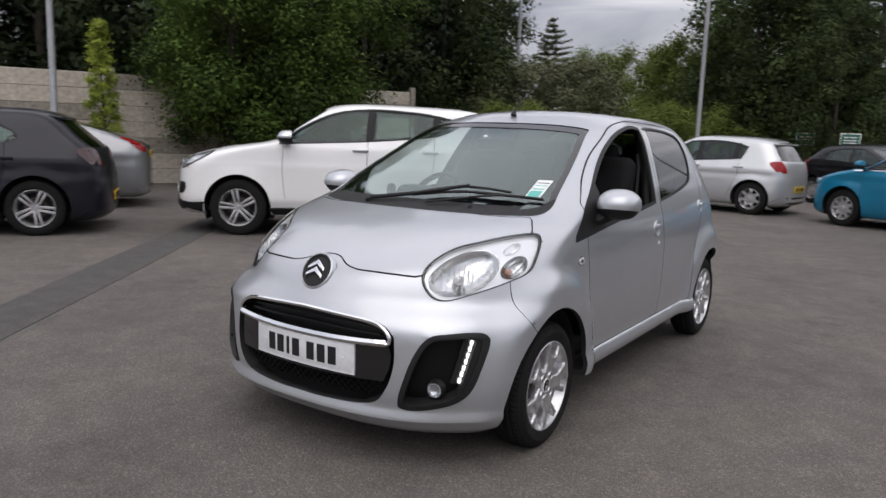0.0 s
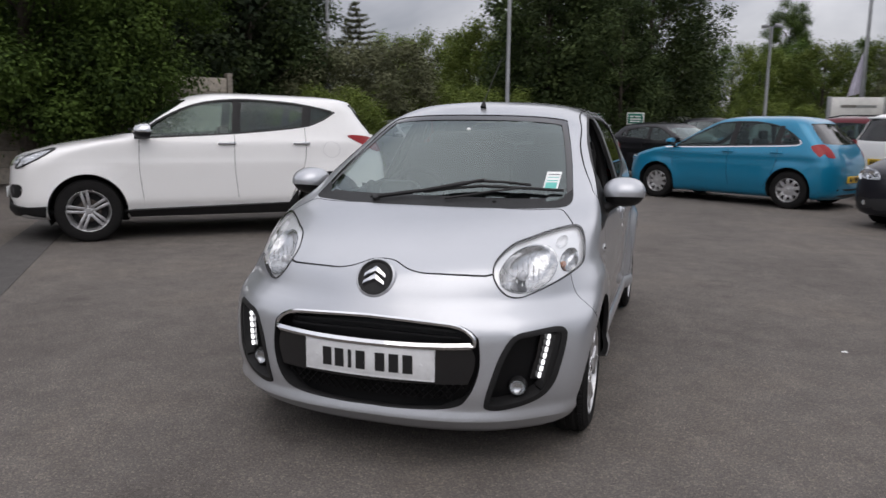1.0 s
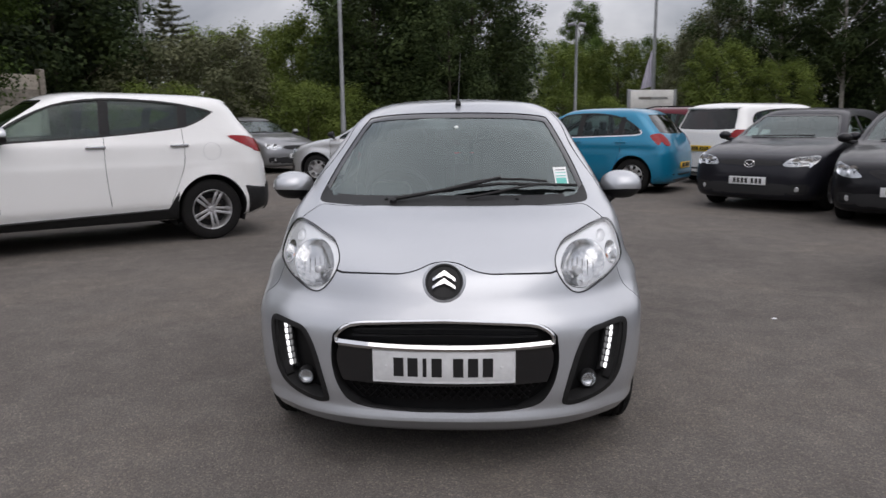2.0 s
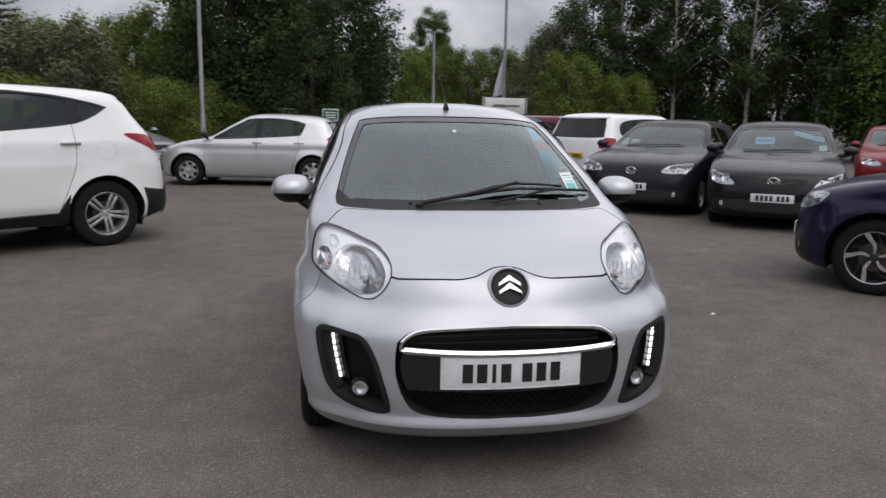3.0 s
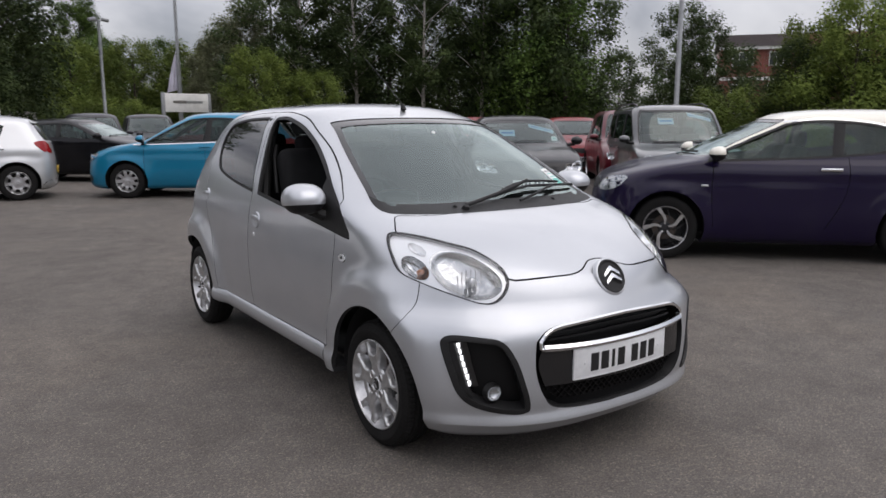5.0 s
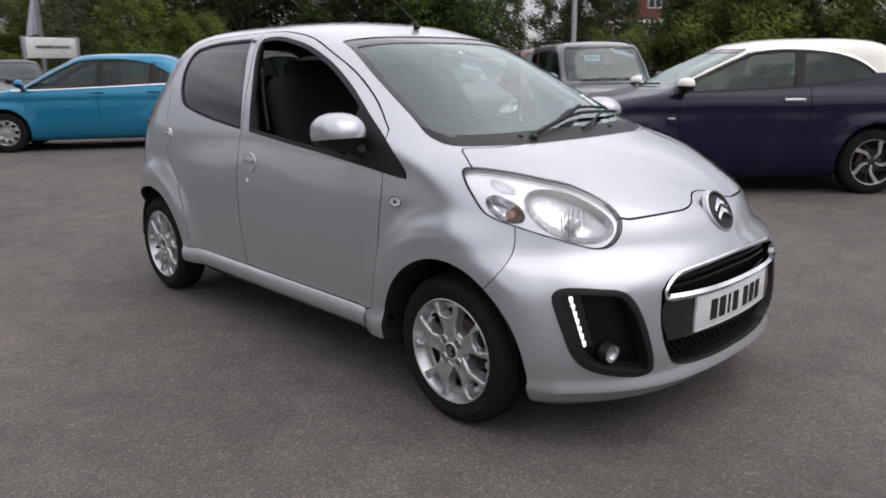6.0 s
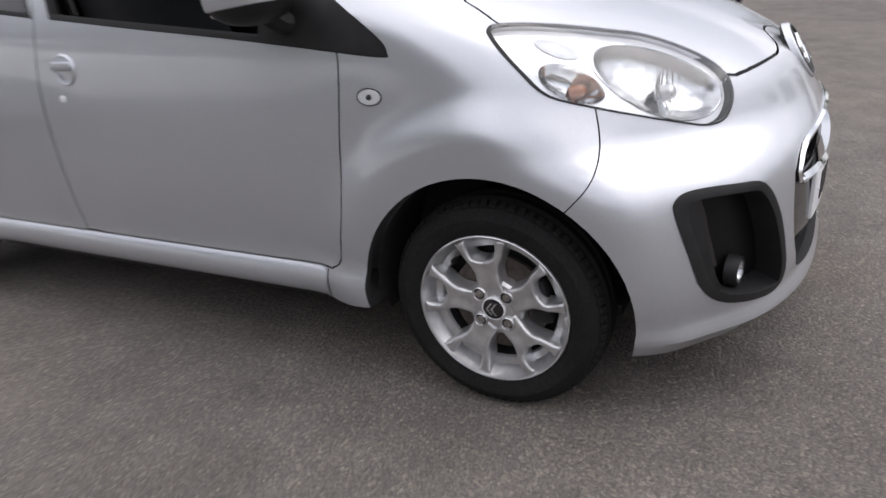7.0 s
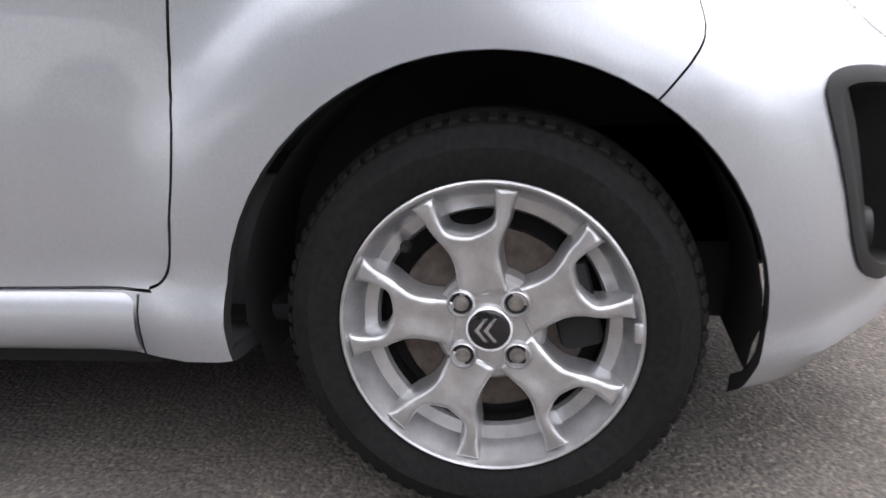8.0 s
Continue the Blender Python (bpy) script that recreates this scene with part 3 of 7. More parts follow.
def crown_mesh(name, rng, centres, leaf, per, flat=0.6):
    """Leaves as small pointed blades in clumps round the given centres (x, y, z, radius)."""
    pos, out = [], []
    for cx, cy, cz, cr in centres:
        n = max(8, int(per * cr * cr))
        d = rng.normal(size=(n, 3))
        d /= np.linalg.norm(d, axis=1)[:, None]
        rr = cr * (rng.uniform(0.25, 1.0, n) ** 0.55) * (1 + 0.25 * rng.normal(size=n))
        d[:, 2] = np.where(cz + d[:, 2] * rr * 0.8 > 0.05, d[:, 2], np.abs(d[:, 2]))
        out.append(d)
        pos.append(np.array([cx, cy, cz]) + d * rr[:, None] * np.array([1, 1, 0.8]))
    pos = np.concatenate(pos)
    n = len(pos)
    a = rng.normal(size=(n, 3)) * 0.42 + np.concatenate(out) * 0.85 + np.array([0, 0, flat])
    a /= np.linalg.norm(a, axis=1)[:, None]
    u = np.cross(a, rng.normal(size=(n, 3))); u /= np.linalg.norm(u, axis=1)[:, None]
    w = np.cross(a, u)
    s = leaf * rng.uniform(0.6, 1.3, n)[:, None]
    verts = np.empty((n * 3, 3))
    verts[0::3], verts[1::3], verts[2::3] = pos - u * s, pos + u * s * 0.6 + w * s * 0.55, pos + u * s * 0.6 - w * s * 0.55
    me = bpy.data.meshes.new(name)
    k = np.arange(n) * 3
    me.from_pydata(verts.tolist(), [], np.stack([k, k + 1, k + 2], 1).tolist())
    return me


def make_tree(name, seed, h, width, base, leaf, per, mat, bark, clumps, label, form="broad", trunk_r=0.16):
    """A tapered trunk with limbs and an uneven crown of clumps of leaves."""
    rng = np.random.default_rng(seed)
    tree = thing(name, pose(0, 0, -50), label, "tree" if "shrub" not in name else "shrub")
    lean = rng.normal(size=2) * 0.02 * h
    top = 0.86 * h
    path = [(lean[0] * t * t, lean[1] * t * t, top * t) for t in np.linspace(0, 1, 7)]
    wood = [tube(path, trunk_r, 8, trunk_r * 0.2)]
    centres = []
    for k in range(clumps):
        t = (k + rng.uniform()) / clumps
        z = base + (h - base) * t
        if form == "cone":
            r = width / 2 * (1 - t) ** 0.8 + 0.1
        elif form == "column":
            r = width / 2 * (0.55 + 0.5 * math.sin(math.pi * min(1, t * 1.05)))
        else:
            r = width / 2 * math.sin(math.pi * (0.12 + 0.83 * t)) ** 0.6
        a = k * 2.39996 + rng.uniform(-0.5, 0.5)
        d = r * rng.uniform(0.45, 0.95) if form != "cone" else r * rng.uniform(0.3, 0.8)
        cr = max(0.25 if width > 1 else 0.14, width * rng.uniform(0.12, 0.20) * (1.1 if form == "broad" else 0.9) * (1 - 0.35 * t))
        c = (d * math.cos(a) + lean[0] * t, d * math.sin(a) + lean[1] * t, z)
        centres.append((*c, cr))
        z0 = max(0.15 * h, z - r * 0.7)
        t0 = min(1, z0 / top)
        if k % 2 == 0:
            wood.append(tube([(lean[0] * t0 * t0, lean[1] * t0 * t0, z0), ((c[0]) * 0.5, c[1] * 0.5, (z0 + z) / 2 + 0.1), c], trunk_r * 0.28 * (1 - 0.5 * t), 5, 0.012))
    if form == "fir":
        # whorls of level boughs, each a row of flat sprays
        centres, wood = [], wood[:1]
        for k, z in enumerate(np.arange(h - 0.12, base, -0.26)):
            r = min(width / 2, 0.10 + 0.60 * (h - z))
            for j in range(5 + min(3, k // 3)):
                a = j * 2 * math.pi / (5 + min(3, k // 3)) + k * 0.7 + rng.uniform(-0.25, 0.25)
                reach = r * rng.uniform(0.55, 1.25)
                tip = (reach * math.cos(a), reach * math.sin(a), z + 0.10 * reach + rng.uniform(-0.14, 0.12))
                wood.append(tube([(0, 0, z - 0.05), (tip[0] * 0.5, tip[1] * 0.5, z - 0.06), tip], 0.022, 4, 0.008))
                for q in np.arange(0.30, 1.01, max(0.16, 0.14 / reach)):
                    centres.append((tip[0] * q, tip[1] * q, z - 0.05 + (tip[2] - z + 0.05) * q * q, 0.085 + 0.06 * (1 - q)))
    part("trunk", joined(*wood), bark, tree)
    part("crown", crown_mesh("crown", rng, centres, leaf * 0.74, per * 1.85), mat, tree, "", 0)
    return tree


KINDS = {
    "broad": make_tree("broadleaf_tree", 1, 10, 7.0, 1.0, 0.125, 290, "leaf", "bark", 46, "tall green broadleaf tree at the edge of the yard"),
    "broad_b": make_tree("broadleaf_tree", 2, 10, 6.0, 1.4, 0.13, 310, "leaf_dark", "bark", 44, "tall dark broadleaf tree behind the car park"),
    "near": make_tree("broadleaf_tree", 3, 9.5, 4.3, 1.1, 0.07, 1500, "leaf_near", "bark", 50, "dark spreading broadleaf tree beside the concrete wall"),
    "light": make_tree("broadleaf_tree", 4, 7, 5.5, 0.4, 0.118, 440, "leaf_bright", "bark", 40, "light green broadleaf tree in the far hedge line"),
    "birch": make_tree("birch_tree", 5, 11, 4.6, 3.2, 0.11, 600, "leaf_dark", "birch", 40, "tall birch tree with a pale slender trunk", "column", 0.11),
    "conifer": make_tree("conifer_tree", 6, 7, 3.8, 1.8, 0.05, 2300, "leaf_grey", "bark", 20, "dark pointed conifer with level boughs above the hedge", "fir", 0.09),
    "shrub": make_tree("shrub", 7, 2.6, 3.2, 0.1, 0.066, 1300, "leaf_bright", "bark", 26, "low bright green shrub at the edge of the yard", "broad", 0.04),
    "shrub_b": make_tree("shrub", 8, 3.6, 4.0, 0.1, 0.078, 950, "leaf_grey", "bark", 30, "grey green flowering shrub at the edge of the yard", "broad", 0.05),
    "grey": make_tree("broadleaf_tree", 9, 8, 5.5, 0.8, 0.11, 560, "leaf_grey", "bark", 42, "silvery grey leaved tree in the tree line"),
    "deep": make_tree("broadleaf_tree", 12, 10, 6.5, 0.4, 0.205, 150, "leaf_deep", "bark", 44, "very dark evergreen tree behind the concrete wall"),
    "far": make_tree("broadleaf_tree", 11, 10, 8.0, 0.6, 0.26, 70, "leaf_dark", "bark", 40, "dark broadleaf tree far behind the others"),
    "cypress": make_tree("young_conifer_tree", 10, 3.3, 0.80, 0.35, 0.045, 5200, "leaf_yellow", "bark", 46, "small yellow green conifer in front of the wall", "cone", 0.04),
}
HEIGHTS = {"broad": 10, "broad_b": 10, "near": 9.5, "light": 7, "birch": 11, "conifer": 7, "shrub": 2.6, "shrub_b": 3.6, "grey": 8, "cypress": 3.3, "far": 10, "deep": 10}
PLANTS = [("near", -50.2, 17.2, 9.2), ("near", -48.0, 17.4, 9.6), ("near", -44.8, 17.4, 9.2), ("cypress", -58.6, 16.4, 3.3),
          ("broad_b", -34.5, 26, 9.0), ("broad_b", -31.8, 29, 8.5), ("conifer", -25.4, 33, 6.5), ("light", -22.5, 44, 6.2), ("light", -19, 40, 5.9), ("shrub_b", -26, 25, 3.7), ("shrub_b", -22.5, 24, 3.6), ("light", -13.8, 33, 5.6), ("light", -16.6, 36, 5.5), ("broad", -11.6, 40, 6.6),
          ("broad", -9.6, 33, 8.2), ("broad_b", -9.5, 31, 10.0), ("broad_b", -5.5, 32, 11.0), ("broad_b", -2.2, 31, 9.6), ("broad", -7.5, 38, 12.0), ("broad_b", 0.0, 36, 8.0), ("broad_b", -9.4, 30, 7.0), ("broad_b", -4, 28, 6.0),
          ("light", 3.0, 50, 5.6), ("broad", 5.5, 54, 6.6), ("light", 7.5, 50, 6.0), ("broad", 9.6, 56, 6.8), ("light", 11.5, 50, 6.0), ("broad", 13.5, 54, 6.6), ("light", 15.5, 50, 6.0), ("grey", 17.2, 46, 6.2), ("near", 8.6, 66, 10.8), ("near", 8.8, 65, 10.0),
          ("grey", 19.6, 42, 7.2), ("broad_b", 21.8, 40, 8.8), ("birch", 24, 39, 11), ("broad_b", 26.3, 41, 9.5), ("birch", 28, 38, 11), ("broad_b", 30.5, 40, 11), ("birch", 33, 37, 11), ("broad_b", 35, 39, 9.0), ("birch", 37.5, 37, 11), ("broad_b", 40, 38, 11), ("birch", 41, 36, 10.5),
          ("broad", 42, 37, 10), ("broad_b", 43.8, 36, 8.8), ("light", 20.4, 34, 4.4), ("light", 24.6, 34, 3.5), ("broad_b", 52.1, 39, 6.9), ("broad_b", 53.8, 40, 6.4), ("shrub", 55.5, 36, 2.8), ("light", 60.4, 36, 5.5), ("broad_b", 62, 40, 5.4), ("broad", 65, 36, 4.4), ("broad_b", 69, 36, 5.6), ("broad", 73.5, 36, 6.2), ("light", 63.2, 34, 6.2), ("broad_b", 66.5, 35, 6.4), ("light", 69.5, 35, 5.8), ("light", 71.5, 37, 6.2), ("broad_b", 59.6, 35, 4.6)]
for az, d, h in ((-27.6, 22.5, 2.3), (-26.5, 20.5, 2.1), (-20, 24, 2.5), (-16.5, 26, 2.5), (-13.5, 28, 2.6), (-10.8, 30, 2.5), (-8.2, 31, 2.4), (-5.6, 33, 2.4), (-3.0, 34, 2.3), (-0.4, 35, 2.3), (2.4, 36, 2.3), (5, 38, 2.3), (8, 40, 2.4), (10.5, 41, 2.4)):
    PLANTS.append(("shrub", az, d, h))
for k, az in enumerate((-74, -68, -62.5, -57, -51, -45.5, -40.5, -36.2)):
    PLANTS.append(("deep", az, 25.5 + (k % 2) * 2.5, 9.5 + (k % 3) * 0.7))
for k in range(9):
    PLANTS.append(("deep", -75 + 5 * k, 32 + (k % 2) * 2, 10.5))
# unseen trees behind the viewpoint, added for what the cars reflect
for k in range(19):
    PLANTS.append(("far", 80 + k * 10.8, 34 + (k % 4) * 3, 6 + (k % 3) * 1.2))
for k in range(24):
    PLANTS.append(("far", -34 + k * 4.1, 62 + (k % 3) * 4, 6.4 if 2 <= -34 + k * 4.1 <= 19 or k < 4 else 7.2))
plant_rng = random.Random(4)
for kind, az, d, h in PLANTS:
    s = h / HEIGHTS[kind]
    wide = s if h > 5 else s * plant_rng.uniform(1.05, 1.3)
    m = Matrix.Translation(polar(az, d)) @ pose(0, 0, 0, 0, 0, plant_rng.uniform(0, 360)) @ Matrix.Diagonal((wide, wide, s, 1))
    t = copy_thing(KINDS[kind], m)
    t.matrix_basis = m
    tagged(t, group="shrubs along the yard's edge" if "shrub" in kind else "tree line round the yard")
for t in KINDS.values():
    for o in (*t.children_recursive, t):
        bpy.data.objects.remove(o)

# ---- lamp posts, mast, signs, house ----
M["galv"] = grained("galvanised_steel", (0.34, 0.35, 0.36), 0.5, 25, 0.12, 0.05, 0.6)
M["white_board"] = grained("white_board", (0.82, 0.82, 0.79), 0.6, 6, 0.08, 0.02)
M["flag"] = grained("pale_lilac_flag", (0.62, 0.60, 0.70), 0.8, 10, 0.08, 0.1)


def lamp_post(at, h, r, heads=2, label="tall grey galvanised lamp post"):
    post = thing("lamp_post", Matrix.Translation(at), label, "lamp post", "lamp posts in the yard")
    part("pole", tube([(0, 0, 0), (0, 0, h * 0.16), (0, 0, h * 0.165), (0, 0, h)], r, 12, r * 0.55), "galv", post)
    part("base_plate", box(0.4, 0.4, 0.03, (0, 0, 0.015), 0.005), "galv", post)
    part("door_panel", box(0.10, 0.02, 0.5, (0, -r, 0.9), 0.006), "galv", post)
    for k in range(heads):
        s = 1 if k else -1
        arm = part("arm", tube([(0, 0, h - 0.12), (0.10 * s, 0, h - 0.02), (0.20 * s, 0, h)], 0.025, 8), "galv", post)
        part("lantern", box(0.30, 0.24, 0.14, (0.26 * s, 0, h + 0.02), 0.04, (0, 12 * s, 0)), "galv", arm)


lamp_post((-4.41, 19.44, 0), 9.0, 0.10)
lamp_post((4.44, 31.34, 0), 5.6, 0.11)
lamp_post((-11.97, 3.60, 0), 7.0, 0.095)
lamp_post((-10.9, 19.6, 0), 8.0, 0.10)
lamp_post((23.4, 16.0, 0), 10.0, 0.15)

mast = thing("flag_mast", Matrix.Translation((9.37, 37.36, 0)), "tall pale mast with a furled flag", "flag pole")
part("pole", tube([(0, 0, 0), (0, 0, 4.4), (0, 0, 4.6), (0, 0, 11)], 0.13, 12, 0.07), "galv", mast)
bm = bmesh.new()
bmesh.ops.create_grid(bm, x_segments=10, y_segments=14, size=0.5)
for v in bm.verts:
    u, w = v.co.x + 0.5, v.co.y + 0.5
    v.co = Vector((-0.10 - u * 0.55 * (1 - w) ** 0.8, 0.08 * math.sin(u * 9) * (1 - w), 3.0 + w * 2.1 - 0.15 * u))
bmesh.ops.solidify(bm, geom=bm.faces[:], thickness=0.01)
part("flag", bm, "flag", mast, "furled pale flag")
sign = thing("yard_sign", Matrix.Translation((8.2, 32.2, 0)) @ pose(0, 0, 0, 0, 0, 8), "wide white sign board on two posts above the cars", "sign")
part("board", box(2.15, 0.10, 0.86, (0, 0, 2.2), 0.02), "white_board", sign)
for x in (-1.13, 1.13):
    part("sign_post", box(0.14, 0.16, 2.66, (x, 0, 1.33), 0.015), "galv", sign)
part("lettering_bar", box(1.45, 0.012, 0.11, (0.05, -0.058, 2.24)), "alloy_dull", sign, "plain grey bar of lettering")
part("lettering_bar", box(0.6, 0.012, 0.12, (-0.35, -0.060, 2.24)), "steel", sign, "plain grey bar of lettering")
M["green_board"] = grained("green_board", (0.02, 0.16, 0.11), 0.5, 10, 0.1, 0.02)
for at, mat, turn in (((-1.91, 23.0, 0), "green_board", 8), ((-0.51, 22.1, 0), "green_board", 5)):
    post = thing("small_sign", Matrix.Translation(at) @ pose(0, 0, 0, 0, 0, turn), "small green sign with white border on a post", "sign", "small signs by the hedge")
    part("pole", tube([(0, 0.03, 0), (0, 0.03, 1.66)], 0.025, 8), "galv", post)
    part("panel", box(0.56, 0.02, 0.40, (0, 0, 1.56), 0.005), "white_board", post)
    part("face", box(0.50, 0.012, 0.34, (0, -0.010, 1.56), 0.003), mat, post)
    for z in (1.63, 1.54, 1.46):
        part("lettering_bar", box(0.36, 0.006, 0.035, (0, -0.018, z)), "white_board", post, "plain white bar")
crate = thing("white_cabinet", Matrix.Translation((0.39, 27.4, 0)) @ pose(0, 0, 0, 0, 0, 6), "white cabinet with a sloping lid behind the parked cars", "cabinet")
part("body", box(1.7, 0.9, 1.58, (0, 0, 0.79), 0.03), "white_board", crate)
part("lid", box(1.8, 1.0, 0.08, (0, 0, 1.63), 0.02, (4, 0, 0)), "white_board", crate)

# brick house beyond the trees
M["brick"] = material("red_brick", (0.20, 0.07, 0.05), 0.85)
bt = M["brick"].node_tree.nodes.new("ShaderNodeTexBrick")
bt.inputs["Scale"].default_value = 1.0
bc = M["brick"].node_tree.nodes.new("ShaderNodeTexCoord")
M["brick"].node_tree.links.new(bc.outputs["Object"], bt.inputs["Vector"])
bt.inputs["Color1"].default_value, bt.inputs["Color2"].default_value, bt.inputs["Mortar"].default_value = (0.21, 0.065, 0.045, 1), (0.15, 0.05, 0.04, 1), (0.28, 0.25, 0.22, 1)
bt.inputs["Brick Width"].default_value, bt.inputs["Row Height"].default_value, bt.inputs["Mortar Size"].default_value = 0.225, 0.075, 0.008
M["brick"].node_tree.links.new(bt.outputs[0], M["brick"].node_tree.nodes["Principled BSDF"].inputs["Base Color"])
M["tiles"] = grained("red_roof_tiles", (0.20, 0.075, 0.05), 0.85, 6, 0.3, 0.3)
M["slates"] = grained("dark_roof_tiles", (0.075, 0.06, 0.06), 0.85, 6, 0.3, 0.3)
house = thing("brick_house", Matrix.Translation(polar(61.0, 80)) @ pose(0, 0, 0, 0, 0, -52), "three-storey red brick house with tiled roof beyond the trees", "house")
part("wall", box(17, 7, 8.2, (0, 0, 4.1)), "brick", house)
for s, mat in ((-1, "slates"), (1, "tiles")):
    bm = bmesh.new()
    x0, x1 = (-8.8, -1.0) if s < 0 else (-1.0, 8.8)
    a = [bm.verts.new(p) for p in ((x0, -3.9, 8.15), (x1, -3.9, 8.15), (x1, 0, 9.65), (x0, 0, 9.65), (x1, 3.9, 8.15), (x0, 3.9, 8.15))]
    bm.faces.new(a[:4]), bm.faces.new((a[3], a[2], a[4], a[5]))
    bmesh.ops.solidify(bm, geom=bm.faces[:], thickness=0.12)
    part("roof", bm, mat, house)
part("band", box(17.05, 0.1, 0.32, (0, -3.52, 5.3)), "white_board", house, "pale band between the storeys")
part("eaves_board", box(17.4, 0.1, 0.26, (0, -3.8, 8.06)), "white_board", house)
for x in (-6.6, -3.4, -0.2, 3.0, 6.2):
    for z in (1.5, 4.2, 7.1):
        win = part("window", box(1.9, 0.12, 1.3, (x, -3.50, z), 0.01), "white_board", house)
        for k in (-1, 0, 1):
            part("pane", box(0.52, 0.03, 1.1, (x + k * 0.60, -3.565, z)), "dark_glass_far", win)

# ---- the silver hatchback's form ----
AXLE = 1.17


def city_shape(p):
    """Swollen wheel arches and a proud sill on the flanks."""
    if abs(p.x) > 0.45 and p.z < 0.95:
        s = 1 if p.x > 0 else -1
        side = min(1.0, (abs(p.x) - 0.45) / 0.3)
        for y in (-AXLE, AXLE):
            r = math.hypot(p.y - y, (p.z - 0.275) * 0.95)
            k = max(0.0, min(1.0, (0.485 - r) / 0.10))
            p.x += s * 0.034 * side * k * k * (3 - 2 * k)
        if p.z < 0.34 and -0.9 < p.y < 0.9:
            end = min(1.0, (0.9 - abs(p.y)) / 0.06)
            foot = 0.012 + 0.016 * max(0.0, min(1.0, (-0.64 - p.y) / 0.06))
            p.x += s * foot * side * end * math.sqrt(max(0.0, 1 - ((p.z - 0.245) / 0.078) ** 2))
            p.z = max(p.z, 0.226 + 0.1 * (p.z - 0.15))
    if p.y < -1.2 and p.z < 0.32:
        # a lip round the foot of the bumper
        p.y -= 0.025 * math.exp(-((p.z - 0.222) / 0.024) ** 2) * min(1.0, (-1.2 - p.y) / 0.2)
    return p


CITY_LEVELS = [(0.148, 0.69), (0.18, 0.73), (0.25, 0.755), (0.34, 0.772), (0.55, 0.785), (0.66, 0.785), (0.74, 0.782), (0.82, 0.776),
               (0.90, 0.765), (0.985, 0.74), (1.063, 0.712), (1.20, 0.655), (1.32, 0.595), (1.395, 0.53), (1.433, 0.43), (1.456, 0.22), (1.460, 0.0)]
CITY_FRONT = [(-1.755, 0.45, 2.5), (-1.80, 0.50, 2.5), (-1.825, 0.54, 2.52), (-1.84, 0.55, 2.52), (-1.83, 0.55, 2.4), (-1.785, 0.60, 1.9), (-1.735, 0.60, 1.95),
              (-1.60, 0.55, 2.1), (-1.39, 0.45, 2.3), (-1.06, 0.36, 2.7), (-0.914, 0.35, 2.75), (-0.66, 0.38, 2.8), (-0.43, 0.40, 2.8), (-0.22, 0.42, 2.6),
              (-0.08, 0.40, 2.5), (0.12, 0.30, 2.2), (0.30, 0.15, 2.0)]
CITY_REAR = [(1.46, 0.34, 3.0), (1.52, 0.36, 3.0), (1.56, 0.38, 3.0), (1.58, 0.38, 3.0), (1.575, 0.38, 3.0), (1.565, 0.38, 3.0), (1.555, 0.38, 3.0), (1.545, 0.38, 3.0),
             (1.525, 0.38, 3.0), (1.49, 0.36, 3.0), (1.46, 0.36, 3.0), (1.39, 0.36, 3.0), (1.31, 0.36, 3.0), (1.20, 0.36, 2.8), (1.0, 0.36, 2.6), (0.75, 0.25, 2.2), (0.55, 0.1, 2.0)]
city_skin = skin(CITY_LEVELS, CITY_FRONT, CITY_REAR, 5, 24, 54, 18, city_shape)
city = Hull(city_skin)


# ---- wheels ----
def tyre_mesh(r, w, rim, sunk=0.0, sides=72):
    """A tyre about the x axis, its outer face towards +x."""
    h = w / 2
    prof = [(rim - 0.006, h - 0.022), (rim + 0.004, h - 0.008), (rim + 0.018, h - 0.002), (r * 0.5 + rim * 0.5, h), (r - 0.030, h - 0.006), (r - 0.014 - sunk * 0.4, h - 0.014), (r - 0.005 - sunk, h - 0.026),
            (r - sunk, h - 0.050), (r, h - 0.056), (r, 0.012), (r - 0.006, 0.010), (r - 0.006, -0.010), (r, -0.012), (r, 0.050 - h), (r - 0.008, 0.026 - h), (r - 0.03, 0.006 - h), (r * 0.5 + rim * 0.5, -h), (rim - 0.006, 0.02 - h)]
    bm = lathe(prof, sides)
    bmesh.ops.recalc_face_normals(bm, faces=bm.faces)
    return bm


def extruded(outline, x0, x1, bevel=0.004, dish=None):
    """A plate with that outline in (y, z), from x0 out to x1, with rounded front edges; dish(r) sets its face back."""
    o = outline if area2(outline) > 0 else outline[::-1]
    bm = bmesh.new()
    a = [bm.verts.new((x0, u, v)) for u, v in o]
    b = [bm.verts.new((x1, u, v)) for u, v in o]
    for k in range(len(o)):
        j = (k + 1) % len(o)
        bm.faces.new((a[k], a[j], b[j], b[k]))
    front = bm.faces.new(b)
    if bevel:
        bmesh.ops.bevel(bm, geom=list(front.edges), offset=bevel, segments=2, affect="EDGES", profile=0.5)
    bmesh.ops.triangulate(bm, faces=[f for f in bm.faces if len(f.verts) > 4])
    if dish:
        for v in bm.verts:
            v.co.x += dish(math.hypot(v.co.y, v.co.z))
    bmesh.ops.recalc_face_normals(bm, faces=bm.faces)
    return bm


def rotated(points, a):
    c, s = math.cos(a), math.sin(a)
    return [(c * u - s * v, s * u + c * v) for u, v in points]


def chevron(w, h, t):
    return [(-w, 0), (0, h), (w, 0), (w, -t), (0, h - t), (-w, -t)]


SPOKE = {}


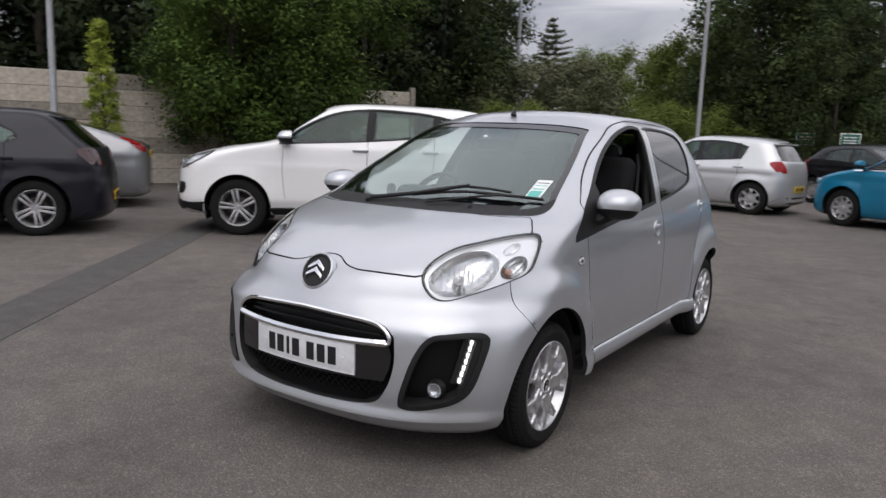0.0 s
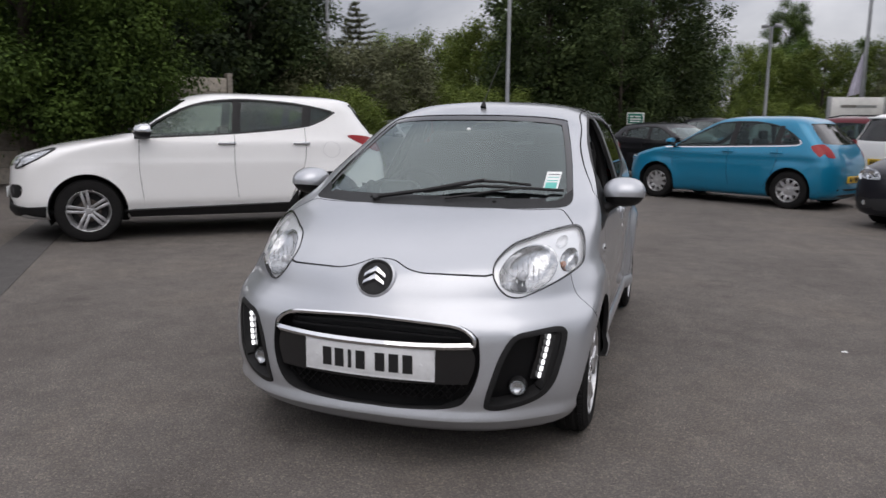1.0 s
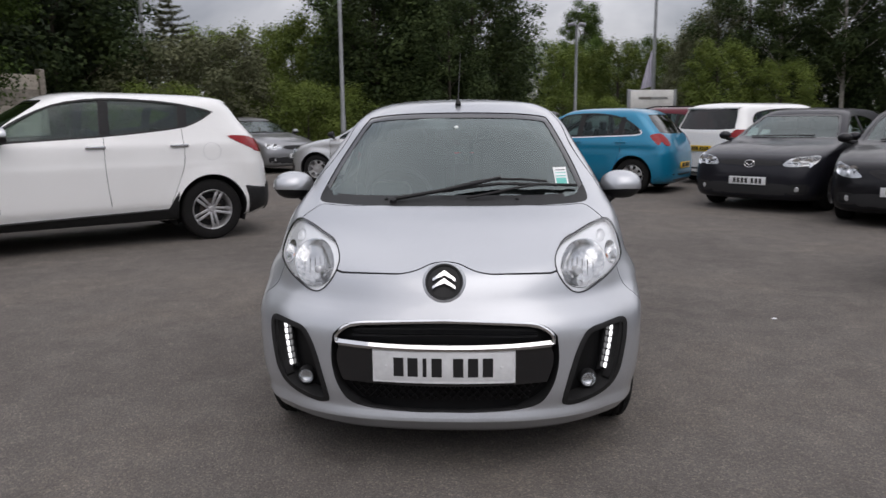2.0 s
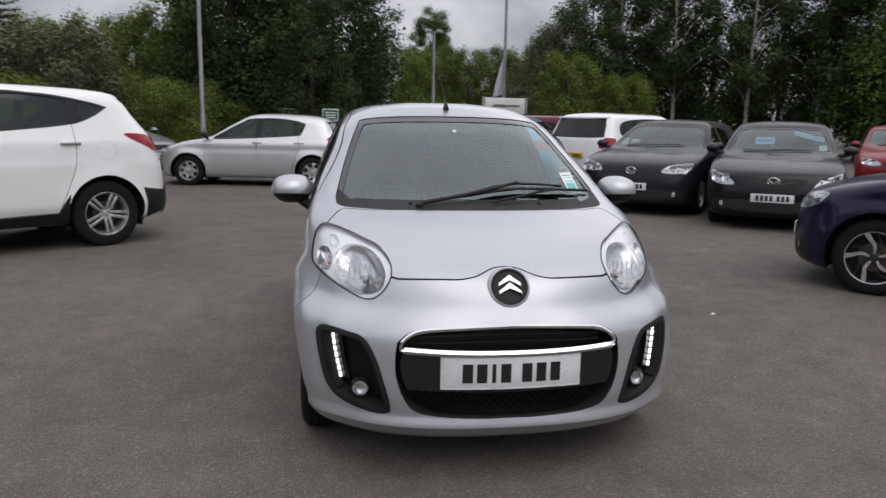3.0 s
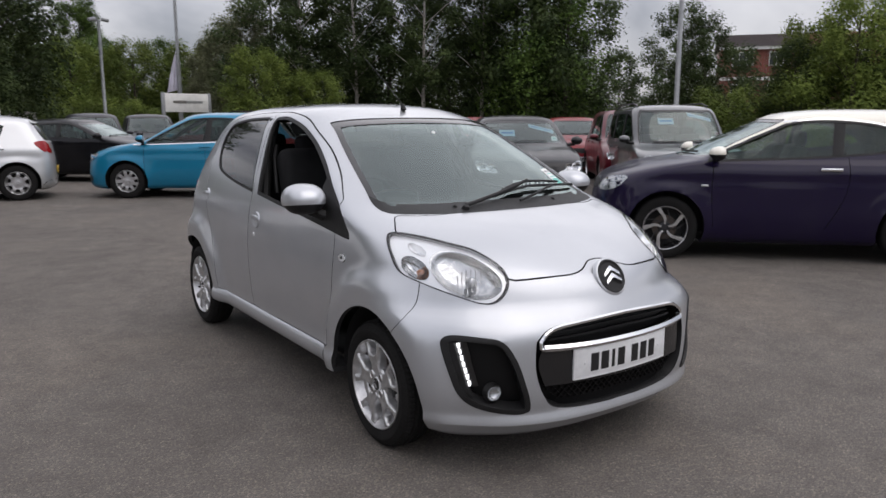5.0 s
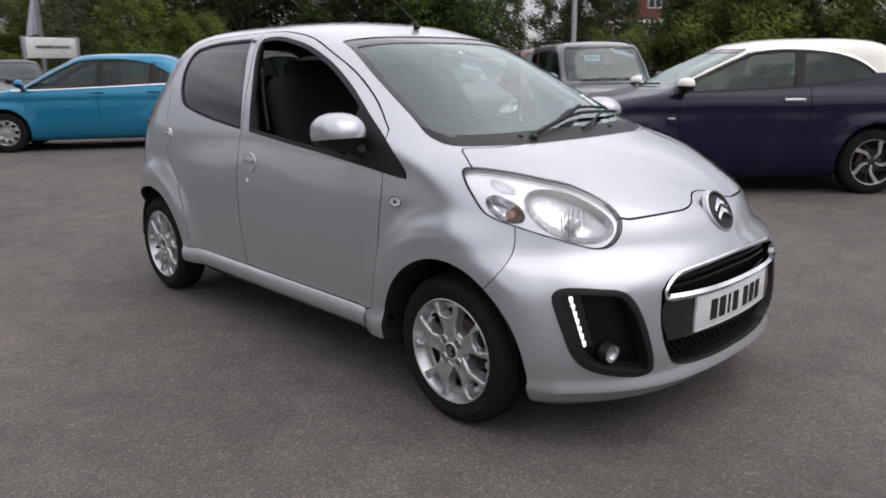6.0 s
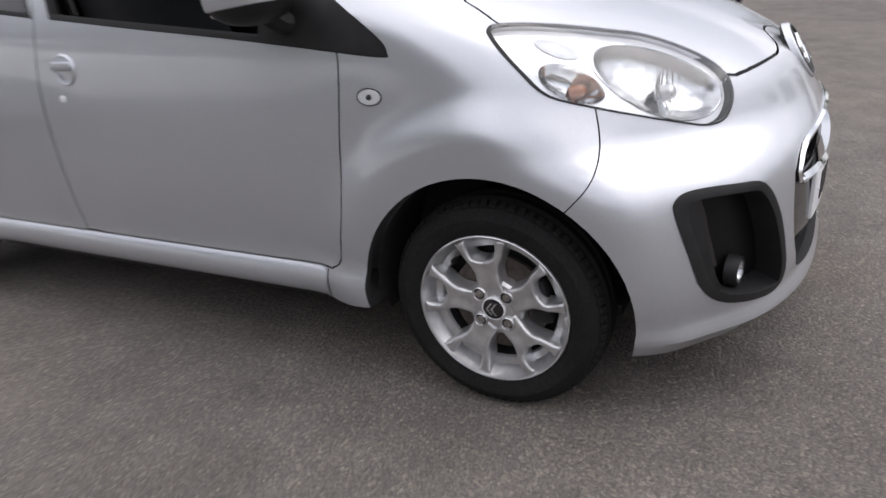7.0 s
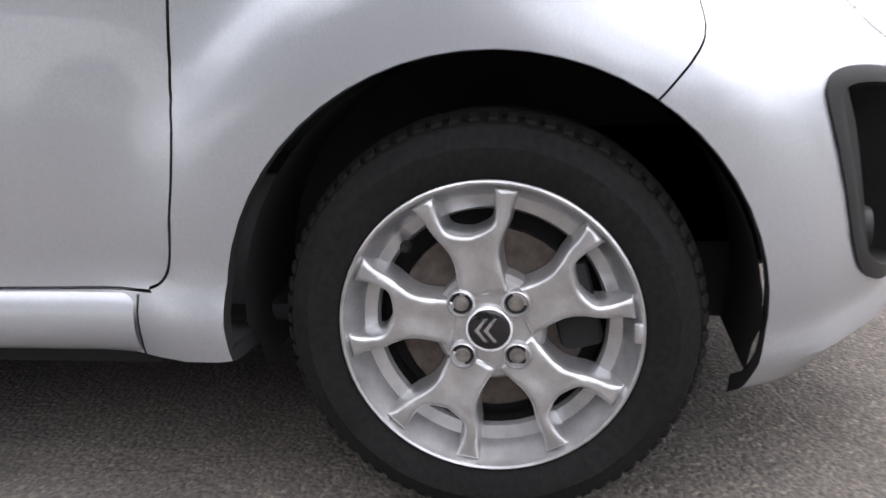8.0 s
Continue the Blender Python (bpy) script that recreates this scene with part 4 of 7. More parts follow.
def fork_spoke(R, half, notch, face):
    """One forked spoke as a rounded solid: broad soft edges, a raised lip round the pocket at its end, flanks that splay."""
    right = [(u * R, v * R) for u, v in curve2(half, 5, False)]
    inner = [(u * R, v * R) for u, v in curve2(notch, 6, False)]
    out = right + inner[:-1] + [(-u, v) for u, v in inner[::-1]] + [(-u, v) for u, v in right[::-1]]
    o = out if area2(out) > 0 else out[::-1]
    pts = [Vector(p) for p in o]
    grid = 0.0042
    edge_a = np.array(o)
    edge_d = np.roll(edge_a, -1, 0) - edge_a

    def reach(p, a=edge_a, d=edge_d):
        t = np.clip(((p - a) * d).sum(1) / np.maximum((d * d).sum(1), 1e-12), 0, 1)
        return float(np.min(np.hypot(*(a + d * t[:, None] - p).T)))

    def within(x, y):
        c = False
        for k in range(len(o)):
            (x0, y0), (x1, y1) = o[k - 1], o[k]
            if (y0 > y) != (y1 > y) and x < (x1 - x0) * (y - y0) / (y1 - y0) + x0:
                c = not c
        return c

    for i in np.arange(-0.36 * R, 0.36 * R, grid):
        for j in np.arange(0.24 * R, R, grid):
            if within(i, j) and reach(np.array((i, j))) > grid * 0.45:
                pts.append(Vector((i, j)))
    v, _, f, *_ = delaunay_2d_cdt(pts, [], [list(range(len(o)))], 1, 1e-6)
    rim_a = np.array(inner[2:] + [(-p, q) for p, q in inner[-2:1:-1]])
    rim_d = np.diff(rim_a, axis=0)
    soft = 0.0045

    def height(p):
        q = np.array((p.x, p.y))
        d = min(1.0, reach(q) / soft)
        r = math.hypot(p.x, p.y)
        x = face - soft * 0.85 * (1 - math.sqrt(1 - (1 - d) ** 2)) - 0.013 * max(0.0, 1 - r / (0.60 * R))
        x -= 0.0035 * math.exp(-(p.x / (0.075 * R)) ** 2) * max(0.0, 1 - abs(r - 0.48 * R) / (0.26 * R))
        return x + 0.0016 * math.exp(-((reach(q, rim_a[:-1], rim_d) - 0.005) / 0.004) ** 2)

    bm = bmesh.new()
    vs = [bm.verts.new((height(p), p.x, p.y)) for p in v]
    for t in f:
        bm.faces.new([vs[k] for k in t])
    wide = grow(o, 0.0045)
    low = [bm.verts.new((vs[k].co.x - 0.012, *(0.6 * np.array(o[k]) + 0.4 * np.array(wide[k])))) for k in range(len(o))]
    foot = [bm.verts.new((face - 0.046, *wide[k])) for k in range(len(o))]
    for k in range(len(o)):
        j = (k + 1) % len(o)
        bm.faces.new((vs[k], low[k], low[j], vs[j])), bm.faces.new((low[k], foot[k], foot[j], low[j]))
    bmesh.ops.recalc_face_normals(bm, faces=bm.faces)
    if sum(g.normal.x for g in bm.faces) < 0:
        bmesh.ops.reverse_faces(bm, faces=bm.faces)
    me = bpy.data.meshes.new("spoke")
    bm.to_mesh(me)
    bm.free()
    me.shade_smooth()
    return me


def rim_parts(wheel, style, rim, w, turn=0.0):
    """The rim of a wheel in one of the styles that stand in the yard, outer face towards +x."""
    h = w / 2
    barrel = [(rim + 0.002, h - 0.014), (rim + 0.001, h - 0.006), (rim - 0.001, h - 0.0045), (rim - 0.004, h - 0.006), (rim - 0.0075, h - 0.016), (rim - 0.022, h - 0.040), (rim - 0.030, h - 0.065), (rim - 0.034, -h * 0.6), (rim - 0.02, -h + 0.02)]
    if style == "fork":
        # a broad sloping well behind the lip
        barrel = barrel[:5] + [(rim - 0.016, h - 0.030), (rim * 0.88, h - 0.045), (rim * 0.795, h - 0.050), (rim * 0.775, h - 0.057)]
        # the deeper part of the barrel, in a near-black material
        part("rim_barrel", lathe([(rim * 0.7755, h - 0.056), (rim * 0.782, h - 0.066), (rim * 0.80, -h * 0.2), (rim * 0.83, -h * 0.6)], 48), "sooty", wheel, "near-black inner barrel", 40)
    part("rim", lathe(barrel, 72 if style == "fork" else 40), "alloy" if style != "swirl" else "dark_alloy", wheel, "", 40)
    dish = lambda r: -0.010 * max(0.0, 1 - r / 0.11) + 0.004 * min(1, r / rim)
    face = h - 0.024
    if style == "fork":
        # five stems that fork towards the rim
        R = rim - 0.006
        face = h - 0.010
        half = [(0.172, 0.24), (0.158, 0.36), (0.153, 0.48), (0.168, 0.56), (0.202, 0.63), (0.242, 0.69), (0.272, 0.75), (0.300, 0.82), (0.330, 0.87), (0.368, 0.915)]
        notch = [(0.205, 0.964), (0.200, 0.87), (0.182, 0.78), (0.152, 0.72), (0.085, 0.688), (0.0, 0.670)]
        if "spoke" not in SPOKE:
            SPOKE["spoke"] = fork_spoke(R, half, notch, face)
        for k in range(5):
            ob = part("spoke", SPOKE["spoke"], "alloy", wheel, "", 0)
            ob.matrix_basis = Matrix.Rotation(turn + k * 2 * math.pi / 5, 4, "X")
        part("hub", lathe([(0.0, face - 0.012), (0.032, face - 0.012), (0.056, face - 0.0115), (0.066, face - 0.014), (0.072, face - 0.022), (0.074, face - 0.06)], 48), "alloy", wheel)
        for k in range(4):
            a = math.pi / 4 + k * math.pi / 2
            at = Matrix.Translation((0, 0.0485 * math.cos(a), 0.0485 * math.sin(a)))
            rim_ring = lathe([(0.0138, face - 0.024), (0.0140, face - 0.0045), (0.0156, face - 0.002), (0.0180, face - 0.0045), (0.0195, face - 0.018)], 28)
            rim_ring.transform(at)
            seat = part("bolt_seat", rim_ring, "alloy", wheel, "", 60)
            # flat dark disc: shade in the recess round the bolt, put into colour
            well = lathe([(0.0, face - 0.0072), (0.0140, face - 0.0072)], 20)
            well.transform(at)
            part("well", well, "inner", seat)
            nut = lathe([(0.0, face - 0.0030), (0.0055, face - 0.0030), (0.0064, face - 0.0048), (0.0098, face - 0.0052), (0.0106, face - 0.0085)], 12)
            nut.transform(at)
            part("bolt", nut, "steel", seat, "", 20)
        cap = part("hub_cap", lathe([(0.0, face - 0.003), (0.022, face - 0.003), (0.026, face - 0.005), (0.028, face - 0.010), (0.028, face - 0.018)], 40), "gloss_black", wheel, "round gloss black hub cap")
        part("hub_ring", lathe([(0.0262, face - 0.007), (0.0272, face - 0.0035), (0.0295, face - 0.005), (0.0295, face - 0.018)], 40), "satin", cap)
        back = -1 if wheel.matrix_basis.to_3x3()[0][0] < 0 else 1
        for k in range(2):
            c = [(back * (v + 0.006 - 0.0115 * k), u) for u, v in chevron(0.0155, 0.0125, 0.0052)]
            part("chevron", extruded(c, face - 0.006, face - 0.0005, 0.0008), "chrome_dull", cap, "small chrome chevron")
        valve = joined(tube([(face - 0.045, 0, 0), (face - 0.016, 0, 0)], 0.0050, 10), tube([(face - 0.03, 0, 0), (face - 0.022, 0, 0)], 0.0075, 10))
        valve.transform(Matrix.Rotation(turn + 0.64, 4, "X") @ Matrix.Translation((0, 0, R * 0.80)))
        part("valve", valve, "trim", wheel)
        weight = box(0.010, 0.026, 0.012, (h - 0.006, 0, rim - 0.008), 0.004)
        weight.transform(Matrix.Rotation(-1.57, 4, "X"))
        part("wheel_weight", weight, "alloy_dull", wheel)
    elif style == "five":
        # five pairs of blades
        for k in range(5):
            a = turn + k * 2 * math.pi / 5
            for s in (-1, 1):
                out = [(s * 0.006, 0.03), (s * 0.032, 0.03), (s * 0.045, rim - 0.012), (s * 0.012, rim - 0.012)]
                part("spoke", extruded(rotated(out, a), face - 0.022, face, 0.005, dish), "alloy_dull", wheel, "", 50)
        part("hub", lathe([(0.0, face - 0.002), (0.028, face - 0.002), (0.034, face - 0.008), (0.06, face - 0.014), (0.065, face - 0.04)], 32), "alloy_dull", wheel)
    elif style == "swirl":
        # bent blades, bright face on a dark ground
        for k in range(5):
            a = turn + k * 2 * math.pi / 5
            mid = curve2([(0.004, 0.035), (0.016, 0.075), (0.012, 0.115), (-0.006, 0.150), (-0.030, rim - 0.014)], 4, False)
            wide = lambda v: 0.0095 + 0.012 * max(0.0, (v - 0.05) / 0.15)
            out = [(u + wide(v), v) for u, v in mid] + [(u - wide(v), v) for u, v in mid[::-1]]
            part("spoke", extruded(rotated(out, a), face - 0.022, face, 0.003, dish), "alloy", wheel, "", 50)
            mid = curve2([(0.050, 0.062), (0.062, 0.095), (0.062, 0.130), (0.052, rim - 0.020)], 4, False)
            out = [(u + 0.0045, v) for u, v in mid] + [(u - 0.0045, v) for u, v in mid[::-1]]
            part("blade", extruded(rotated(out, a), face - 0.03, face - 0.008, 0.002, dish), "dark_alloy", wheel, "", 50)
        part("rim_edge", lathe([(rim - 0.002, h - 0.012), (rim - 0.004, h - 0.002), (rim - 0.010, h - 0.004), (rim - 0.012, h - 0.016)], 72), "alloy", wheel)
        part("hub", lathe([(0.0, face - 0.002), (0.028, face - 0.002), (0.034, face - 0.008), (0.06, face - 0.012), (0.065, face - 0.04)], 32), "dark_alloy", wheel)
    else:
        # a pressed trim with small windows
        part("trim_disc", lathe([(0.0, face + 0.002), (0.03, face + 0.002), (0.035, face - 0.004), (0.085, face - 0.012), (0.10, face - 0.010), (0.11, face - 0.018)], 40), "alloy_dull", wheel)
        n = 9 if style == "cover" else 7
        for k in range(n):
            a = turn + k * 2 * math.pi / n
            out = [(-0.030, 0.095), (0.030, 0.095), (0.022, 0.135), (0.030, rim - 0.012), (-0.030, rim - 0.012), (-0.022, 0.135)]
            part("spoke", extruded(rotated(out, a), face - 0.022, face - 0.004, 0.005), "alloy_dull", wheel, "", 50)
    part("backing", lathe([(0.0, -0.02), (rim - 0.034, -0.02)], 40), "inner", wheel)


WHEELS = {}
TREAD = {}


def tread_blocks(wheel, r, w, n):
    """Shoulder blocks of a tyre, each its own piece on one shared mesh."""
    if not TREAD:
        b = joined(box(0.020, 2 * math.pi * r / n * 0.66, 0.010, (w / 2 - 0.030, 0, 0), 0.0022, (0, 26, 0), 1))
        b.transform(Matrix.Translation((0, 0, r - 0.0104)))
        me = bpy.data.meshes.new("tread_block")
        b.to_mesh(me)
        b.free()
        me.materials.append(M["rubber"])
        TREAD["mesh"] = me
    for k in range(n):
        ob = new("tread_block", TREAD["mesh"])
        ob.parent, ob.matrix_basis = wheel, Matrix.Rotation(2 * math.pi * (k + 0.5) / n, 4, "X")


def wheel_set(car, axle_f, axle_r, track, r, w, rim, style, blocks=0, turns=(0.1, 0.9, 0.5, 1.3)):
    """Four wheels under a car; wheels of one kind share their meshes, each turned by its own angle."""
    key = (r, w, rim, style)
    for k, (s, y) in enumerate(((1, axle_f), (-1, axle_f), (1, axle_r), (-1, axle_r))):
        m = pose(s * track / 2, y, r - 0.004, 0, 0, 0 if s > 0 else 180)
        if key in WHEELS and style != "fork":
            wheel = copy_thing(WHEELS[key], m)
            wheel.matrix_basis = m @ Matrix.Rotation(turns[k], 4, "X")
            wheel.parent = car
        else:
            wheel = new("wheel")
            wheel.parent = car
            wheel.matrix_basis = m
            part("tyre", tyre_mesh(r, w, rim, 0.007 if blocks else 0.0, 72 if blocks else 40), "rubber", wheel)
            rim_parts(wheel, style, rim, w, turns[k])
            if blocks:
                tread_blocks(wheel, r, w, blocks)
            part("brake_disc", lathe([(0.03, 0.022), (0.122, 0.022), (0.123, 0.018), (0.123, 0.008), (0.03, 0.008)], 32), "disc", wheel)
            WHEELS[key] = wheel
        if y == axle_f and style == "fork":
            c = box(0.06, 0.055, 0.115, (0.016, 0.108, 0.0), 0.012)
            c.transform(Matrix.Rotation(radians(170 if s > 0 else 12), 4, "X"))
            part("caliper", c, "trim", wheel)


# ---- the silver hatchback ----
hero = thing("hatchback_car", pose(0, 0, 0), "silver metallic five-door hatchback with both front windows wound down", "car")
SIDE_WIN = curve2([(0.157, 0.957), (0.157, 0.957), (0.225, 1.14), (0.290, 1.30), (0.305, 1.362), (0.26, 1.378), (0.12, 1.376), (-0.113, 1.333), (-0.305, 1.266), (-0.50, 1.168), (-0.627, 1.092), (-0.78, 0.995), (-0.925, 0.90),
                   (-0.955, 0.862), (-0.93, 0.852), (-0.70, 0.876), (-0.477, 0.899), (-0.16, 0.927)], 4)
QUARTER_WIN = curve2([(0.235, 0.962), (0.235, 0.962), (0.545, 0.995), (0.80, 1.036), (0.895, 1.07), (0.955, 1.137), (0.985, 1.234), (0.945, 1.325), (0.86, 1.352), (0.69, 1.371), (0.412, 1.378), (0.395, 1.365)], 4)
SCREEN = [(0.0, 1.374), (0.20, 1.372), (0.36, 1.365), (0.478, 1.350), (0.505, 1.325), (0.548, 1.235), (0.590, 1.13), (0.622, 1.032), (0.634, 0.985), (0.615, 0.962), (0.52, 0.957), (0.40, 0.955), (0.20, 0.9545), (0.0, 0.9545)]
SCREEN = curve2(SCREEN + [(-x, z) for x, z in SCREEN[-2:0:-1]], 3)
BACK_WIN = curve2([(0.0, 1.345), (0.30, 1.34), (0.44, 1.32), (0.50, 1.22), (0.545, 1.05), (0.50, 1.0), (0.25, 0.985), (0.0, 0.98), (-0.25, 0.985), (-0.50, 1.0), (-0.545, 1.05), (-0.50, 1.22), (-0.44, 1.32), (-0.30, 1.34)], 3)
LAMP = curve2([(0.432, 0.755), (0.432, 0.800), (0.470, 0.846), (0.528, 0.868), (0.594, 0.889), (0.660, 0.902), (0.698, 0.897), (0.722, 0.866), (0.735, 0.815), (0.735, 0.765), (0.700, 0.735), (0.650, 0.708), (0.595, 0.684), (0.545, 0.667),
               (0.500, 0.672), (0.460, 0.706)], 4)
FOG = curve2([(0.712, 0.550), (0.680, 0.566), (0.608, 0.561), (0.545, 0.546), (0.503, 0.480), (0.472, 0.385), (0.449, 0.295), (0.457, 0.266), (0.52, 0.263), (0.625, 0.292), (0.680, 0.345), (0.707, 0.44), (0.718, 0.515)], 4)
MOUTH = [(0.0, 0.608), (0.25, 0.597), (0.36, 0.583), (0.414, 0.550), (0.428, 0.515), (0.430, 0.42), (0.398, 0.325), (0.330, 0.268), (0.12, 0.252), (0.0, 0.252)]
MOUTH = curve2(MOUTH + [(-x, z) for x, z in MOUTH[-2:0:-1]], 4)
BONNET = [(0.0, -1.652), (0.05, -1.660), (0.105, -1.690), (0.16, -1.700), (0.22, -1.692), (0.333, -1.662), (0.436, -1.614), (0.450, -1.53), (0.480, -1.455), (0.535, -1.372), (0.600, -1.284), (0.655, -1.208), (0.672, -1.182), (0.640, -1.12),
          (0.600, -1.068), (0.52, -1.108), (0.42, -1.136), (0.20, -1.156), (0.0, -1.160)]
BONNET = curve2(BONNET + [(-x, y) for x, y in BONNET[-2:0:-1]], 3)
DOOR = curve2([(-0.764, 0.344), (-0.778, 0.372), (-0.785, 0.42), (-0.797, 0.50), (-0.802, 0.62), (-0.824, 0.84), (-0.800, 0.985), (-0.765, 1.032), (-0.632, 1.125), (-0.393, 1.250), (-0.105, 1.360), (0.14, 1.400), (0.345, 1.404), (0.345, 1.404), (0.285, 1.20), (0.225, 0.95), (0.243, 0.75), (0.238, 0.52),
               (0.222, 0.345), (0.185, 0.324), (-0.14, 0.321), (-0.68, 0.3225), (-0.738, 0.328)], 4)
DOOR_REAR = curve2([(0.345, 1.404), (0.60, 1.398), (0.90, 1.372), (1.02, 1.31), (1.07, 1.20), (1.05, 1.07), (1.02, 0.95), (0.985, 0.82), (0.90, 0.70), (0.83, 0.58), (0.785, 0.45), (0.765, 0.345), (0.72, 0.322), (0.222, 0.321)], 4, False)
BUMPER_SEAM = curve2([(-1.380, 0.775), (-1.397, 0.735), (-1.414, 0.664), (-1.414, 0.607), (-1.376, 0.556), (-1.348, 0.53)], 4, False)
arch = lambda y: [(y + 0.331 * math.cos(a), 0.272 + 0.333 * math.sin(a)) for a in np.linspace(-0.5, math.pi + 0.5, 40)]
flip = lambda o: [(-u, v) for u, v in o]

hero_shell = walled(city_skin.copy(), 0.022)
cuts = [prism(SCREEN, "front", -1.35, -0.1), prism(BACK_WIN, "front", 0.9, 1.8), prism(MOUTH, "front", -1.95, -1.6)]
cuts += [prism(o, "front", y0, y1) for o, y0, y1 in ((LAMP, -1.75, -0.95), (flip(LAMP), -1.75, -0.95), (FOG, -1.85, -1.3), (flip(FOG), -1.85, -1.3))]
cuts += [prism(o, "side", 0.40 * s, 1.0 * s) for s in (1, -1) for o in (SIDE_WIN, QUARTER_WIN)]
cuts += [prism(arch(y), "side", 0.45 * s, 1.0 * s) for s in (1, -1) for y in (-1.174, 1.17)]
hero_shell = carve(hero_shell, cuts, tangled=True)
cuts = [slit(BONNET, "top", 0.6, 1.3, 0.006, True)]
for s in (1, -1):
    cuts += [slit(DOOR, "side", 0.38 * s, 1.0 * s, 0.0042, True), slit(BUMPER_SEAM, "side", 0.5 * s, 1.0 * s, 0.0028), slit([(-0.718, 0.3185), (-0.716, 0.27), (-0.712, 0.18)], "side", 0.6 * s, 1.0 * s, 0.004)]
hero_shell = carve(hero_shell, cuts, tangled=True)
hero_shell = carve(hero_shell, [slit(DOOR_REAR, "side", 0.36 * s, 1.0 * s, 0.003) for s in (1, -1)], tangled=True)
for piece in islands(hero_shell):
    if len(piece) < 30:
        continue
    c = sum((f.calc_center_median() for f in piece), Vector()) / len(piece)
    name = "body"
    if len(piece) < 12000 and abs(c.x) > 0.5 and 0.3 < c.z:
        name = "front_door" if c.y < 0.1 else "rear_door"
    elif abs(c.x) < 0.3 and c.y < -1.1:
        name = "bonnet" if c.z > 0.75 else "front_bumper"
    part(name, taken(hero_shell, piece), ["silver", "inner"], hero, "", 28)
hero_shell.free()


def rim_wall(hull, outline, axis, sign, l0, l1):
    bm = bmesh.new()
    o = outline
    a = [bm.verts.new(hull.at(axis, u, v, sign, l0)) for u, v in o]
    b = [bm.verts.new(hull.at(axis, u, v, sign, l1)) for u, v in o]
    for k in range(len(o)):
        j = (k + 1) % len(o)
        bm.faces.new((a[k], a[j], b[j], b[k]))
    return bm


def facing(bm, at, normal, up=(0, 0, 1)):
    """Turns a piece made round the x axis (x outwards, z up) to sit at a point, facing along normal."""
    n = Vector(normal).normalized()
    y = Vector(up).cross(n).normalized()
    z = n.cross(y)
    m = Matrix((n, y, z)).transposed().to_4x4()
    bm.transform(Matrix.Translation(at) @ m)
    return bm


def bent(bm):
    """A plate bent back at its ends to follow the bumper."""
    bmesh.ops.subdivide_edges(bm, edges=[e for e in bm.edges if abs(e.verts[0].co.x - e.verts[1].co.x) > 0.2], cuts=9, use_grid_fill=True)
    for v in bm.verts:
        v.co.y += 0.28 * v.co.x ** 2
    return bm


# glass
wind = part("windscreen", city.patch(SCREEN, "front", -1, -0.006, 0.05), "glass", hero, "clear windscreen")
part("edge_band", city.strip(grow(SCREEN, -0.013), "front", -1, -0.0035, 0.026, True, 0.001), "gloss_black", wind, "black edge band")
COWL = [(0.0, 0.991), (0.3, 0.990), (0.5, 0.992), (0.585, 1.002), (0.628, 1.03), (0.634, 0.985), (0.615, 0.962), (0.52, 0.957), (0.40, 0.955), (0.20, 0.9545), (0.0, 0.9545)]
cowl = part("cowl_panel", city.patch(curve2(COWL + flip(COWL[-2:0:-1]), 3), "front", -1, -0.001, 0.04), "trim", hero, "black plastic scuttle panel under the windscreen")
for x in (-0.30, 0.30):
    part("washer_jet", facing(lathe([(0.0, 0.010), (0.006, 0.009), (0.010, 0.004), (0.012, -0.004)], 12), city.at("front", x, 0.975, -1, 0.0), (0, -0.7, 1)), "trim", cowl)
for s in (1, -1):
    part("rear_quarter_window", city.patch(QUARTER_WIN, "side", s, -0.006, 0.05), "dark_glass", hero, "dark tinted rear side window")
    part("window_seal", city.strip(grow(QUARTER_WIN, -0.006), "side", s, -0.001, 0.014, True), "trim", hero)
    part("window_seal", city.strip(grow(SIDE_WIN, -0.008), "side", s, -0.002, 0.016, True), "trim", hero)
    part("mirror_sail", city.patch(curve2([(-0.60, 1.098), (-0.60, 1.098), (-0.70, 1.04), (-0.78, 0.99), (-0.925, 0.897), (-0.950, 0.862), (-0.93, 0.855), (-0.72, 0.877), (-0.60, 0.888), (-0.60, 0.888)], 4), "side", s, 0.001, 0.04, 0.02), "trim", hero, "black plastic corner panel behind the pillar")
    part("window_rail", city.strip([(-0.60, 0.893), (-0.35, 0.915), (-0.1, 0.937), (0.15, 0.960)], "side", s, -0.002, 0.026), "trim", hero)
    part("pillar_cover", city.strip([(0.195, 0.975), (0.250, 1.13), (0.305, 1.28), (0.325, 1.35)], "side", s, -0.016, 0.05), "trim", hero)
part("rear_window", city.patch(BACK_WIN, "front", 1, -0.006, 0.06), "dark_glass", hero, "dark rear window glass")

